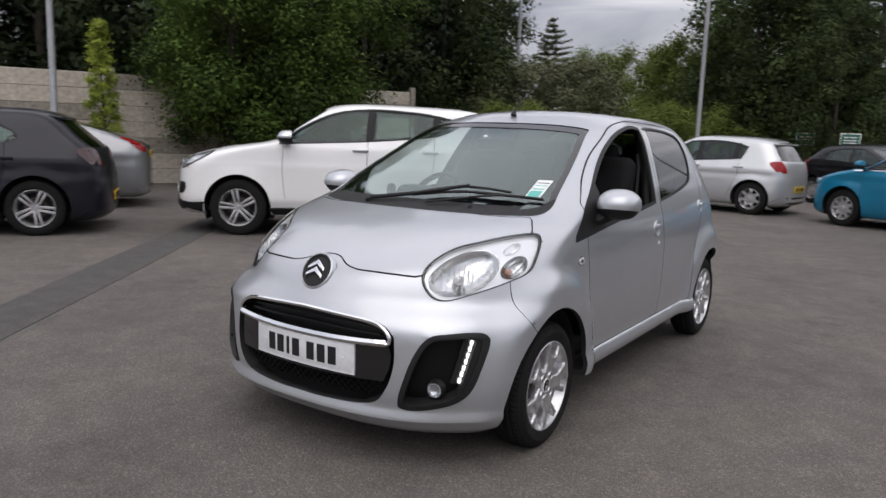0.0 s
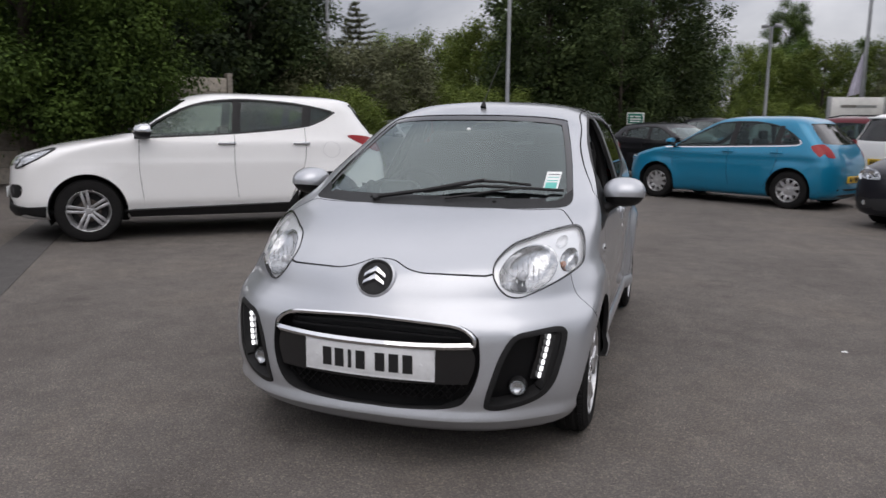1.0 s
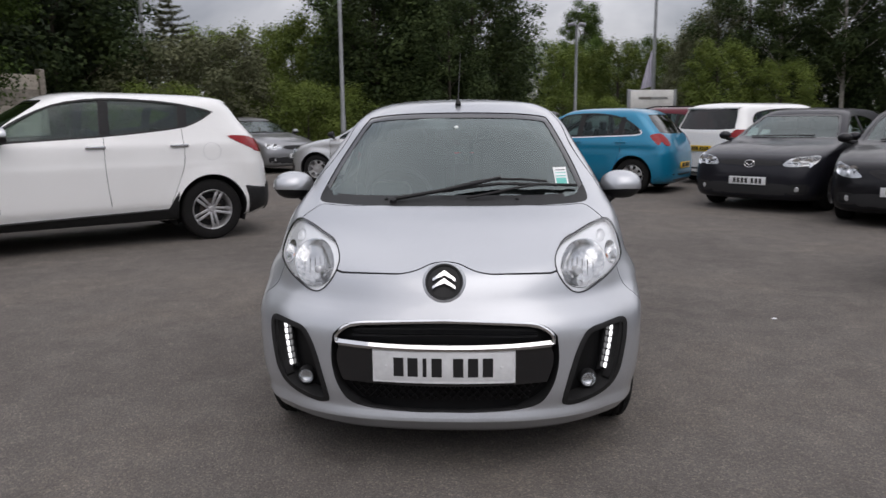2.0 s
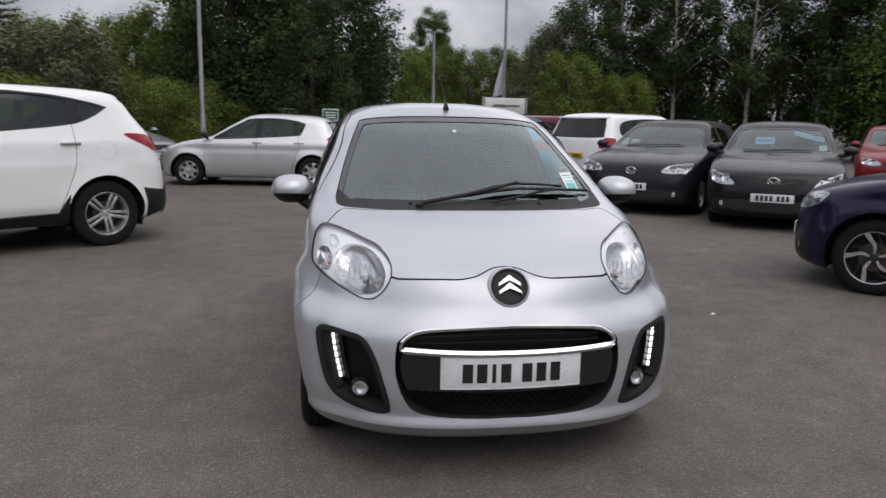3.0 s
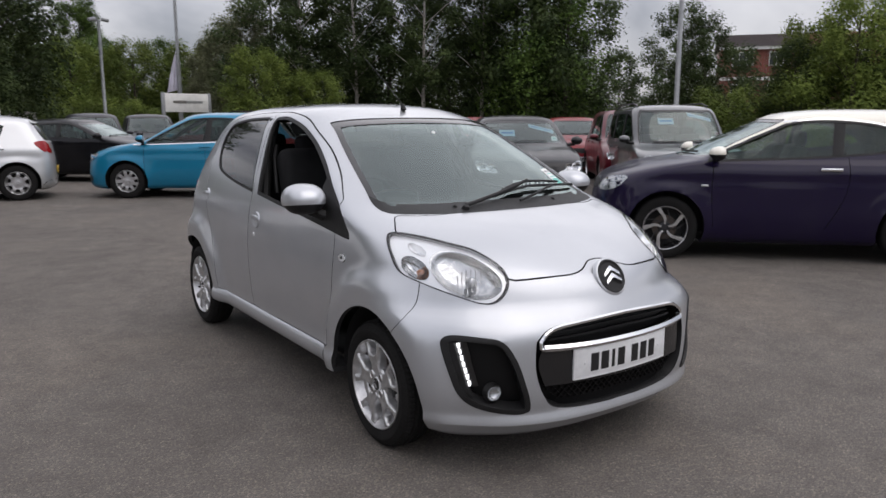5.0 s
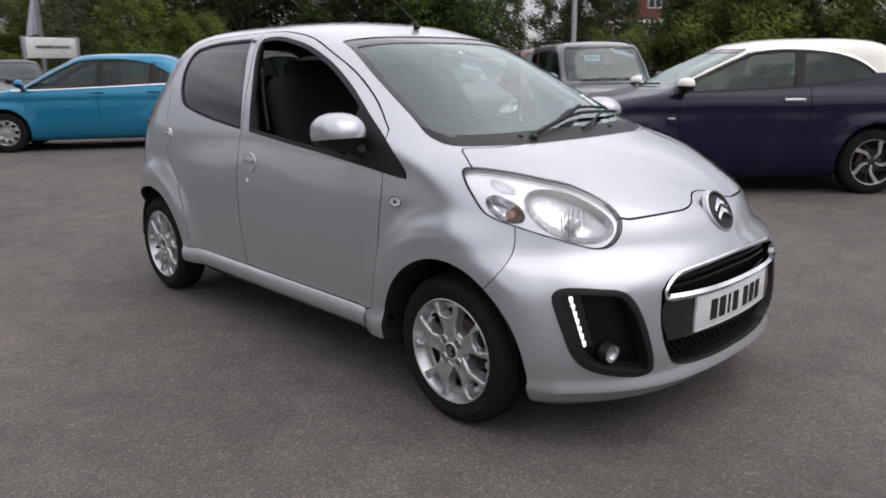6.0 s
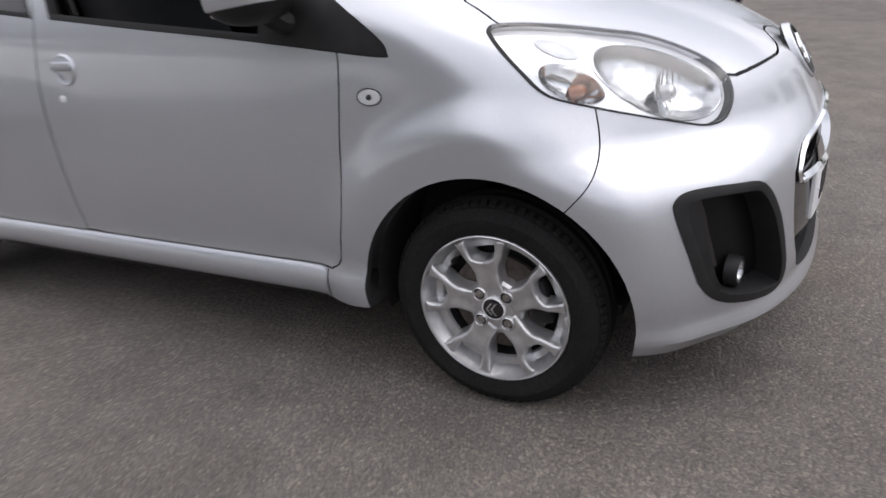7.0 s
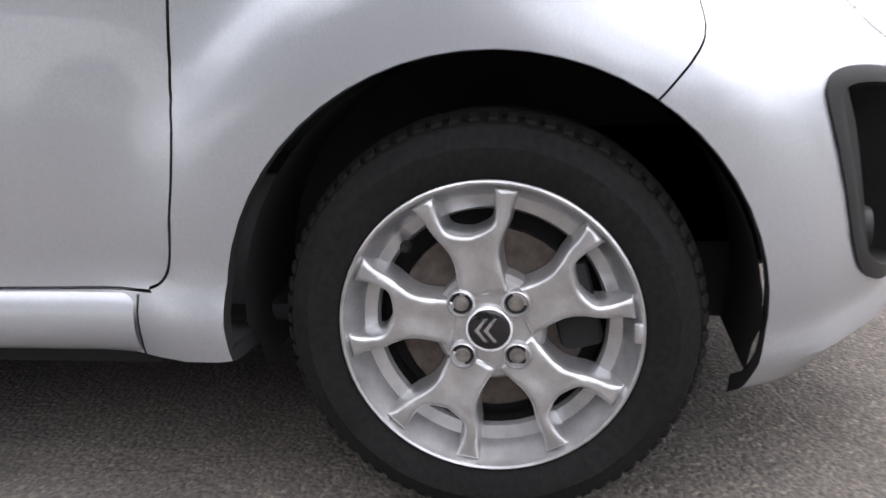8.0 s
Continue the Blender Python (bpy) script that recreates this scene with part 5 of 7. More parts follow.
# head lamps: a bright bezel close under the lens, with deep bowls let into it
def lamp_bezel(outline, holes, lift):
    pts = [Vector(p) for p in outline]
    faces = [list(range(len(outline)))]
    for hole in holes:
        faces.append(list(range(len(pts), len(pts) + len(hole))))
        pts += [Vector(p) for p in hole]
    v, _, f, *_ = delaunay_2d_cdt(pts, [], faces, 1, 1e-6)

    def inside(p, o):
        c = False
        for k in range(len(o)):
            (x0, y0), (x1, y1) = o[k - 1], o[k]
            if (y0 > p.y) != (y1 > p.y) and p.x < (x1 - x0) * (p.y - y0) / (y1 - y0) + x0:
                c = not c
        return c

    bm = bmesh.new()
    vs = [bm.verts.new(city.at("front", p.x, p.y, -1, lift)) for p in v]
    for t in f:
        m = (v[t[0]] + v[t[1]] + v[t[2]]) / 3
        if not any(inside(m, hole) for hole in holes):
            bm.faces.new([vs[k] for k in t])
    bmesh.ops.recalc_face_normals(bm, faces=bm.faces)
    return bm


def lamp_bowl(hole, depth, lift):
    """A bowl from the edge of a hole in the bezel down to its floor."""
    cx, cz = (sum(p[k] for p in hole) / len(hole) for k in (0, 1))
    bm = bmesh.new()
    rows = []
    for size, down in ((1.04, -0.002), (1.02, -0.003), (0.99, 0.002), (0.95, 0.25), (0.86, 0.52), (0.70, 0.76), (0.48, 0.92), (0.22, 1.0)):
        rows.append([bm.verts.new(city.at("front", cx + (x - cx) * size, cz + (z - cz) * size, -1, lift - (depth * down if down > 0 else down))) for x, z in hole])
    for r0, r1 in zip(rows, rows[1:]):
        for k in range(len(hole)):
            j = (k + 1) % len(hole)
            bm.faces.new((r0[k], r0[j], r1[j], r1[k]))
    bm.faces.new(rows[-1])
    bmesh.ops.recalc_face_normals(bm, faces=bm.faces)
    return bm


for s in (1, -1):
    o = LAMP if s > 0 else flip(LAMP)
    ring = lambda cx, cz, rx, rz, lean: [((cx + rx * math.cos(a) * math.cos(lean) - rz * math.sin(a) * math.sin(lean)) * s, cz + rx * math.cos(a) * math.sin(lean) + rz * math.sin(a) * math.cos(lean)) for a in np.linspace(0, 2 * math.pi, 37)[:-1]]
    main, blink, small = ring(0.556, 0.768, 0.098, 0.082, 0.15), ring(0.694, 0.788, 0.031, 0.042, 0.25), ring(0.652, 0.855, 0.021, 0.021, 0)
    lamp = part("headlamp", lamp_bezel(grow(o, -0.003), (main, blink, small), -0.014), "lamp_silver", hero, "clear headlamp with bright silver bezel")
    part("lamp_wall", rim_wall(city, o, "front", -1, -0.05, 0.0), "lamp_silver", lamp)
    part("lens", city.patch(grow(o, -0.002), "front", -1, 0.004, 0.03), "lens", lamp, "clear plastic lens")
    part("lamp_seal", city.strip(grow(o, -0.001), "front", -1, 0.002, 0.0042, True), "trim", lamp)
    nose = (0.18 * s, -0.95, 0.22)
    bowl = part("reflector", lamp_bowl(main, 0.055, -0.014), "reflector_grey", lamp, "", 60)
    at = city.at("front", 0.553 * s, 0.768, -1, -0.062)
    part("bulb", facing(lathe([(0.0, 0.040), (0.010, 0.039), (0.016, 0.034), (0.017, 0.016), (0.020, 0.0)], 24), at, nose), "alloy", bowl, "bulb shield")
    for k in range(7):
        # upright flutes in the bowl's floor
        x = (k - 3) * 0.021
        rib = tube([(0.006 + 0.9 * (x * x + z * z) ** 0.5 * 0.35, x, z) for z in np.linspace(-0.052, 0.052, 7) * math.sqrt(max(0.1, 1 - (x / 0.08) ** 2))], 0.0022, 6)
        part("reflector_flute", facing(rib, at, nose), "reflector_grey", bowl)
    bowl = part("indicator_reflector", lamp_bowl(blink, 0.040, -0.014), "reflector_grey", lamp, "", 60)
    part("bulb", facing(lathe([(0.0, 0.034), (0.009, 0.031), (0.014, 0.022), (0.014, 0.0)], 18), city.at("front", 0.692 * s, 0.786, -1, -0.050), nose), "amber", bowl, "amber bulb")
    bowl = part("sidelight_reflector", lamp_bowl(small, 0.026, -0.014), "lamp_silver", lamp, "", 60)
    part("bulb", facing(lathe([(0.0, 0.020), (0.005, 0.018), (0.007, 0.0)], 12), city.at("front", 0.652 * s, 0.855, -1, -0.040), nose), "lens", bowl, "small clear bulb")

# fog lamp pockets
for s in (1, -1):
    o = FOG if s > 0 else flip(FOG)
    pocket = part("fog_lamp_pocket", city.patch(grow(o, -0.018), "front", -1, -0.060, 0.03), "mesh_black", hero, "black plastic fog lamp pocket")
    part("pocket_wall", rim_wall(city, grow(o, -0.017), "front", -1, -0.062, 0.002), "trim", pocket)
    part("pocket_rim", city.strip(grow(o, -0.009), "front", -1, 0.003, 0.020, True), "trim", pocket)
    # a row of diodes that look forwards out of a narrow channel
    spot = lambda t: ((0.676 - 0.024 * t - 0.008 * t * t) * s, 0.536 - 0.172 * t)
    deep = lambda t, lift: city.at("front", *spot(t), -1, lift)
    part("light_holder", city.strip([spot(t) for t in np.linspace(-0.03, 1.03, 8)], "front", -1, -0.046, 0.036, False, 0.010), "gloss_black", pocket)
    shelf = [(0.686, 0.552), (0.703, 0.545), (0.709, 0.515), (0.699, 0.440), (0.674, 0.350), (0.645, 0.316), (0.641, 0.335)] + [(abs(spot(t)[0]) + 0.0095, spot(t)[1]) for t in np.linspace(1, 0, 6)]
    part("pocket_shelf", city.patch([(x * s, z) for x, z in shelf], "front", -1, -0.003, 0.03, 0.034), "trim", pocket, "broad black flank of the pocket")
    for k in range(7):
        t = (k + 0.5) / 7
        p = deep(t, -0.026)
        part("daytime_light", box(0.0125, 0.012, 0.0215, (p.x, p.y + 0.013, p.z), 0.004, (0, 8 * s, 0)), "led", pocket, "lit white daytime running light")
    at = city.at("front", 0.580 * s, 0.335, -1, -0.048)
    fog = part("fog_lamp", facing(lathe([(0.0, 0.0), (0.017, 0.002), (0.027, 0.010), (0.029, 0.018)], 28), at, (0.15 * s, -1, 0)), "chrome_dull", pocket, "round chrome fog lamp", 60)
    part("fog_lens", facing(lathe([(0.0, 0.023), (0.015, 0.0215), (0.025, 0.018), (0.030, 0.012)], 28), at, (0.15 * s, -1, 0)), "lens", fog)
    part("fog_ring", facing(lathe([(0.028, 0.010), (0.029, 0.019), (0.032, 0.019), (0.035, 0.010), (0.037, -0.01)], 28), at, (0.15 * s, -1, 0)), "trim", fog)

# front grille
grille = part("grille", city.patch(grow(MOUTH, 0.004), "front", -1, -0.055, 0.05), "mesh_black", hero, "black grille opening with chrome surround")
part("grille_wall", rim_wall(city, MOUTH, "front", -1, -0.06, 0.0), "trim", grille)
BAND = [(0.0, 0.512), (0.395, 0.512), (0.414, 0.47), (0.412, 0.42), (0.390, 0.362), (0.0, 0.352)]
part("plate_panel", city.patch(curve2([BAND[0], BAND[1], BAND[1], BAND[2], BAND[3], BAND[4], BAND[4], BAND[5]] + flip([BAND[4], BAND[4], BAND[3], BAND[2], BAND[1], BAND[1]]), 3), "front", -1, -0.012, 0.04, 0.012), "gloss_black", grille, "gloss black panel behind the number plate")
RING = [(0.0, 0.601), (0.25, 0.590), (0.352, 0.577), (0.402, 0.546), (0.408, 0.520), (0.385, 0.508), (0.20, 0.506), (0.0, 0.507)]
part("chrome_surround", city.strip(curve2(RING + flip(RING[-2:0:-1]), 4), "front", -1, 0.004, 0.013, True, 0.02, 0.4), "chrome", grille, "chrome surround")
part("chrome_bar", city.strip([(x, 0.507 + 0.010 * (x / 0.4) ** 2 - 0.004) for x in np.linspace(-0.398, 0.398, 30)], "front", -1, 0.006, 0.024, False, 0.022, 0.35), "chrome", grille, "chrome bar")
for z in (0.545, 0.572):
    part("grille_slat", city.strip([(x, z - 0.02 * abs(x)) for x in np.linspace(-0.36, 0.36, 16)], "front", -1, -0.03, 0.008, False, 0.02), "mesh_black", grille)
for k in range(-13, 14):
    for lean in (-1, 1):
        x0 = k * 0.032
        line = [(x0 + lean * d, 0.36 - 1.1 * d) for d in np.linspace(0, 0.095, 5)]
        line = [p for p in line if abs(p[0]) < 0.40 - max(0.0, 0.345 - p[1]) * 1.1 and p[1] > 0.262]
        if len(line) > 1:
            part("grille_bar", city.strip(line, "front", -1, -0.034, 0.004, False, 0.010), "mesh_black", grille)
plate = part("number_plate", bent(box(0.52, 0.007, 0.111, (0, -1.836, 0.4305), 0.003, (1, 0, 0))), "plate_w", hero, "white number plate with dark characters")
part("plate_frame", bent(joined(box(0.532, 0.008, 0.007, (0, -1.834, 0.4895)), box(0.532, 0.008, 0.007, (0, -1.834, 0.3715)), box(0.007, 0.008, 0.125, (0.2635, -1.834, 0.4305)), box(0.007, 0.008, 0.125, (-0.2635, -1.834, 0.4305)))), "plate_w", plate)
for k, x in enumerate((-0.168, -0.115, -0.070, -0.025, 0.055, 0.110, 0.165)):
    part("character_bar", bent(box(0.038 if k != 2 else 0.014, 0.003, 0.072, (x, -1.8402, 0.430), 0.0, (1, 0, 0))), "ink", plate, "plain dark bar")
for x in (-0.215, 0.215):
    part("plate_screw", facing(lathe([(0.0, 0.003), (0.005, 0.002), (0.006, -0.002)], 10), (x, -1.840 + 0.28 * x * x, 0.43), (0, -1, 0)), "plate_w", plate)

# badge on the nose
at, tilt = Vector((0, -1.745, 0.735)), (0, -0.88, 0.50)
badge = part("nose_badge", facing(lathe([(0.0, 0.0), (0.060, 0.001), (0.066, 0.006), (0.070, 0.006), (0.075, -0.002), (0.078, -0.02)], 48), at, tilt), "trim", hero, "round black badge with two chrome chevrons")
part("badge_ring", facing(lathe([(0.070, 0.003), (0.073, 0.005), (0.078, 0.002), (0.084, -0.012)], 48), at, tilt), "silver", badge)
for k in range(2):
    part("chevron", facing(extruded([(u, v + 0.012 - 0.031 * k) for u, v in chevron(0.044, 0.033, 0.017)], 0.0, 0.013, 0.004), at, tilt), "chrome", badge, "chrome chevron")

# door furniture
for s in (1, -1):
    for y, z, r in ((0.112, 0.822, 0.040), (0.975, 0.895, 0.034)):
        p = city.at("side", y, z, s, 0.0)
        handle = part("door_handle", facing(lathe([(0.0, 0.002), (r * 0.6, 0.001), (r * 0.92, 0.004), (r, 0.006), (r + 0.005, 0.0), (r + 0.006, -0.008)], 32), p, (s, 0, 0.1)), "silver", hero)
        part("pull", facing(box(0.020, r * 1.9, r * 0.62, (0.012, 0, r * 0.30), 0.008), p, (s, 0, 0.1)), "silver", handle)
    part("key_lock", facing(lathe([(0.0, 0.004), (0.009, 0.003), (0.012, -0.002)], 16), city.at("side", 0.148, 0.740, s), (s, 0, 0)), "satin", hero)
    seal, cover, bright = lathe([(0.0, 0.002), (0.0235, 0.002), (0.026, -0.004)], 28), lathe([(0.0, 0.011), (0.012, 0.0095), (0.019, 0.006), (0.0225, 0.001)], 28), lathe([(0.0, 0.003), (0.013, 0.0035), (0.020, 0.0045), (0.021, 0.0)], 28)
    for q in (seal, cover, bright):
        bmesh.ops.scale(q, vec=(1, 1.4, 0.85), verts=q.verts)
        facing(q, city.at("side", -0.902, 0.766, s), (s, -0.05, 0.05))
    rep = part("side_repeater", cover, "lens", hero, "clear side indicator")
    part("repeater_seal", seal, "trim", rep)
    part("repeater_reflector", bright, "lamp_silver", rep)
    part("repeater_bulb", facing(lathe([(0.0, 0.009), (0.005, 0.008), (0.007, 0.003)], 12), city.at("side", -0.902, 0.766, s), (s, 0, 0)), "trim", rep)
    # door mirrors
    shell = bmesh.new()
    bmesh.ops.create_uvsphere(shell, u_segments=32, v_segments=20, radius=1.0)
    for v in shell.verts:
        v.co.x = math.copysign(abs(v.co.x) ** 0.85, v.co.x)
        v.co.z = math.copysign(abs(v.co.z) ** 0.9, v.co.z)
        if v.co.y > 0.35:
            v.co.y = 0.35
    bmesh.ops.scale(shell, vec=(0.100, 0.115, 0.073), verts=shell.verts)
    low = shell.copy()
    bmesh.ops.bisect_plane(shell, geom=shell.verts[:] + shell.edges[:] + shell.faces[:], plane_co=(0, 0, -0.026), plane_no=(0, 0.12, 1), clear_inner=True)
    bmesh.ops.bisect_plane(low, geom=low.verts[:] + low.edges[:] + low.faces[:], plane_co=(0, 0, -0.026), plane_no=(0, 0.12, 1), clear_outer=True)
    bmesh.ops.scale(low, vec=(0.94, 0.94, 0.94), verts=low.verts)
    m = pose(0.842 * s, -0.655, 1.004, 0, 0, 10 * s)
    shell.transform(m), low.transform(m)
    mirror = part("door_mirror", shell, "silver", hero, "silver door mirror with black base")
    part("mirror_base", low, "trim", mirror)
    glass = box(0.150, 0.004, 0.088, (0, 0.040, 0), 0.001)
    glass.transform(m)
    part("mirror_glass", glass, "chrome", mirror)
    part("mirror_arm", tube([(0.70 * s, -0.70, 0.925), (0.765 * s, -0.68, 0.930), (0.80 * s, -0.665, 0.955)], 0.026, 10), "trim", mirror)
    # tail lamps wrap round the rear corner
    part("tail_lamp", city.patch(curve2([(1.30, 1.06), (1.40, 1.10), (1.47, 1.05), (1.50, 0.90), (1.50, 0.78), (1.44, 0.80), (1.36, 0.90)], 4), "side", s, 0.004, 0.04, 0.012), "red_lens", hero, "red tail lamp")

# aerial, wiper, papers on the screen
aerial = part("aerial", facing(lathe([(0.0, 0.028), (0.007, 0.026), (0.012, 0.010), (0.016, 0.0), (0.017, -0.01)], 16), (0, -0.170, 1.425), (0, 0.35, 1), (0, 1, 0)), "trim", hero, "thin black roof aerial leaning back")
part("whip", tube([(0, -0.165, 1.445), (0, 0.06, 1.60), (0, 0.28, 1.74)], 0.0024, 6, 0.0014), "trim", aerial)
on_screen = lambda x, z, lift: city.at("front", x, z, -1, lift)
wiper = part("wiper", tube([on_screen(-0.26, 0.968, 0.014), on_screen(-0.05, 0.992, 0.022), on_screen(0.14, 1.022, 0.030), on_screen(0.225, 1.038, 0.034)], 0.010, 8, 0.007), "trim", hero, "black windscreen wiper")
part("wiper_blade", joined(tube([on_screen(x, z, 0.014) for x, z in ((-0.05, 0.993), (0.10, 1.014), (0.22, 1.025), (0.36, 1.022), (0.50, 1.017), (0.585, 1.012))], 0.0075, 6),
                           tube([on_screen(x, z, 0.027) for x, z in ((0.02, 1.006), (0.12, 1.026), (0.22, 1.036), (0.32, 1.034), (0.44, 1.024))], 0.0065, 6)), "trim", wiper)
part("wiper_link", tube([on_screen(0.07, 0.973, 0.012), on_screen(0.20, 0.986, 0.020), on_screen(0.30, 1.004, 0.020), on_screen(0.40, 1.018, 0.018)], 0.006, 6), "trim", wiper)
part("wiper_pivot", facing(lathe([(0.0, 0.022), (0.014, 0.018), (0.018, 0.0)], 16), on_screen(-0.265, 0.966, 0.0), (0, -0.5, 1)), "trim", wiper)
paper = tagged(part("dealer_sticker", city.patch([(0.490, 1.030), (0.556, 1.030), (0.553, 1.104), (0.487, 1.104)], "front", -1, -0.0045, 0.02), "paper"), "small white and teal paper sticker inside the windscreen", "sticker")
for z0, z1, mat in ((1.034, 1.058, "teal_ink"), (1.064, 1.068, "teal_ink"), (1.078, 1.081, "teal_ink"), (1.090, 1.093, "ink")):
    part("print_bar", city.patch([(0.497, z0), (0.548, z0), (0.546, z1), (0.496, z1)], "front", -1, -0.0035, 0.02), mat, paper, "plain printed bar")
part("screen_sensor", facing(lathe([(0.0, 0.003), (0.010, 0.002), (0.012, -0.004)], 12), (0, -0.470, 1.296), (0, -0.5, 0.85)), "paper", hero)

# cabin
dash = part("dashboard", box(1.24, 0.50, 0.16, (0, -0.80, 0.86), 0.06, (-6, 0, 0), 4), "trim", hero, "dark grey dashboard")
part("instrument_hood", joined(box(0.20, 0.16, 0.11, (-0.33, -0.63, 0.965), 0.045, (0, 0, 0), 3), box(0.05, 0.05, 0.09, (-0.49, -0.65, 0.975), 0.022)), "trim", dash)
ring = [(0.185 * math.cos(a), 0, 0.185 * math.sin(a)) for a in np.linspace(0, 2 * math.pi, 33)[:-1]]
wheel_rim = tube(ring, 0.016, 8, None, True)
wheel_rim = joined(wheel_rim, box(0.36, 0.03, 0.05, (0, 0.01, 0), 0.012), box(0.05, 0.03, 0.18, (0, 0.01, -0.09), 0.012), box(0.13, 0.06, 0.11, (0, 0.01, -0.01), 0.025))
wheel_rim.transform(pose(-0.33, -0.42, 0.90, -24))
part("steering_wheel", wheel_rim, "trim", hero, "black steering wheel")
for x, y in ((-0.34, 0.0), (0.34, 0.0), (-0.32, 0.78), (0.32, 0.78)):
    seat = part("car_seat", joined(box(0.48, 0.48, 0.16, (x, y - 0.16, 0.50), 0.06, (8, 0, 0), 3), box(0.50, 0.15, 0.70, (x, y + 0.15, 0.86), 0.06, (-15, 0, 0), 3)), "cloth", hero, "dark cloth car seat")
    part("headrest", box(0.25, 0.09, 0.17, (x, y + 0.26, 1.19), 0.04, (-10, 0, 0), 3), "cloth", seat)
part("floor_pan", joined(box(1.30, 2.9, 0.03, (0, 0.0, 0.245), 0.01), box(1.0, 0.7, 0.28, (0, -1.35, 0.40), 0.05), box(1.0, 0.5, 0.28, (0, 1.20, 0.40), 0.05)), "inner", hero, "dark underbody")
part("inner_mirror", box(0.22, 0.03, 0.06, (0, -0.36, 1.255), 0.014, (15, 0, 0)), "trim", hero)
for s in (1, -1):
    for y in (-1.174, 1.17):
        liner = [(math.cos(a), math.sin(a)) for a in np.linspace(-0.24, math.pi + 0.24, 32)]
        bm = bmesh.new()
        a = [bm.verts.new((0.50 * s, y + u * 0.346, 0.272 + v * 0.346)) for u, v in liner]
        b = [bm.verts.new(((0.754 if v > -0.12 else 0.725) * s, y + u * 0.3275, 0.272 + v * 0.3295)) for u, v in liner]
        for k in range(len(liner) - 1):
            bm.faces.new((a[k], a[k + 1], b[k + 1], b[k]))
        bm.faces.new(a)
        part("wheel_arch_liner", bm, "inner", hero)
    part("inner_pillar", tube([(0.66 * s, 0.27, 0.93), (0.61 * s, 0.34, 1.15), (0.54 * s, 0.37, 1.36)], 0.03, 8), "trim", hero)
    part("seat_belt", tube([(0.60 * s, 0.24, 0.95), (0.585 * s, 0.29, 1.15), (0.56 * s, 0.31, 1.22)], 0.012, 6), "trim", hero)
for s in (1, -1):
    # rounded sills under the doors, with the wing's foot in front of them
    for name, ya, yb in (("sill", -0.711, 0.83),):
        bm = bmesh.new()
        rows = []
        for y in np.linspace(ya, yb, 24):
            x0 = abs(city.at("side", max(-0.80, min(0.80, y)), 0.335, s).x)
            rows.append([bm.verts.new((s * (x0 - 0.014 + 0.031 * math.cos(b)), y, 0.2765 + 0.047 * math.sin(b))) for b in np.linspace(math.pi * 0.55, -math.pi * 0.62, 15)])
        for a, b in zip(rows, rows[1:]):
            for k in range(14):
                bm.faces.new((a[k], a[k + 1], b[k + 1], b[k]))
        bmesh.ops.recalc_face_normals(bm, faces=bm.faces)
        part(name, bm, "silver", hero, "", 60)
    part("jacking_flange", box(0.012, 1.46, 0.030, (0.716 * s, 0.03, 0.208), 0.004), "trim", hero)
wheel_set(hero, -1.172, 1.17, 1.416, 0.2705, 0.16, 0.189, "fork", 72, (0.9, radians(8.5), 0.4, 1.25))


# ---- parked cars ----
def unfolded(outline):
    """An outline without doubled points and without spikes that turn back on themselves."""
    o = list(outline)
    again = True
    while again:
        again = False
        for k in range(len(o)):
            a, b, c = (Vector(o[(k + j) % len(o)]) for j in (-1, 0, 1))
            if (b - a).length < 0.004 or (b - a).normalized().dot((c - b).normalized()) < -0.6:
                del o[k]
                again = True
                break
    return o


def oval_badge():
    """An open oval ring with a bar across, about the x axis."""
    ring = [(0.004, 0.072 * math.cos(a), 0.050 * math.sin(a)) for a in np.linspace(0, 2 * math.pi, 25)[:-1]]
    wing = [(0.004, u, 0.028 - 0.05 * (1 - abs(u) / 0.062) ** 0.7) for u in np.linspace(-0.062, 0.062, 9)]
    return joined(tube(ring, 0.007, 6, None, True), tube(wing, 0.005, 6))


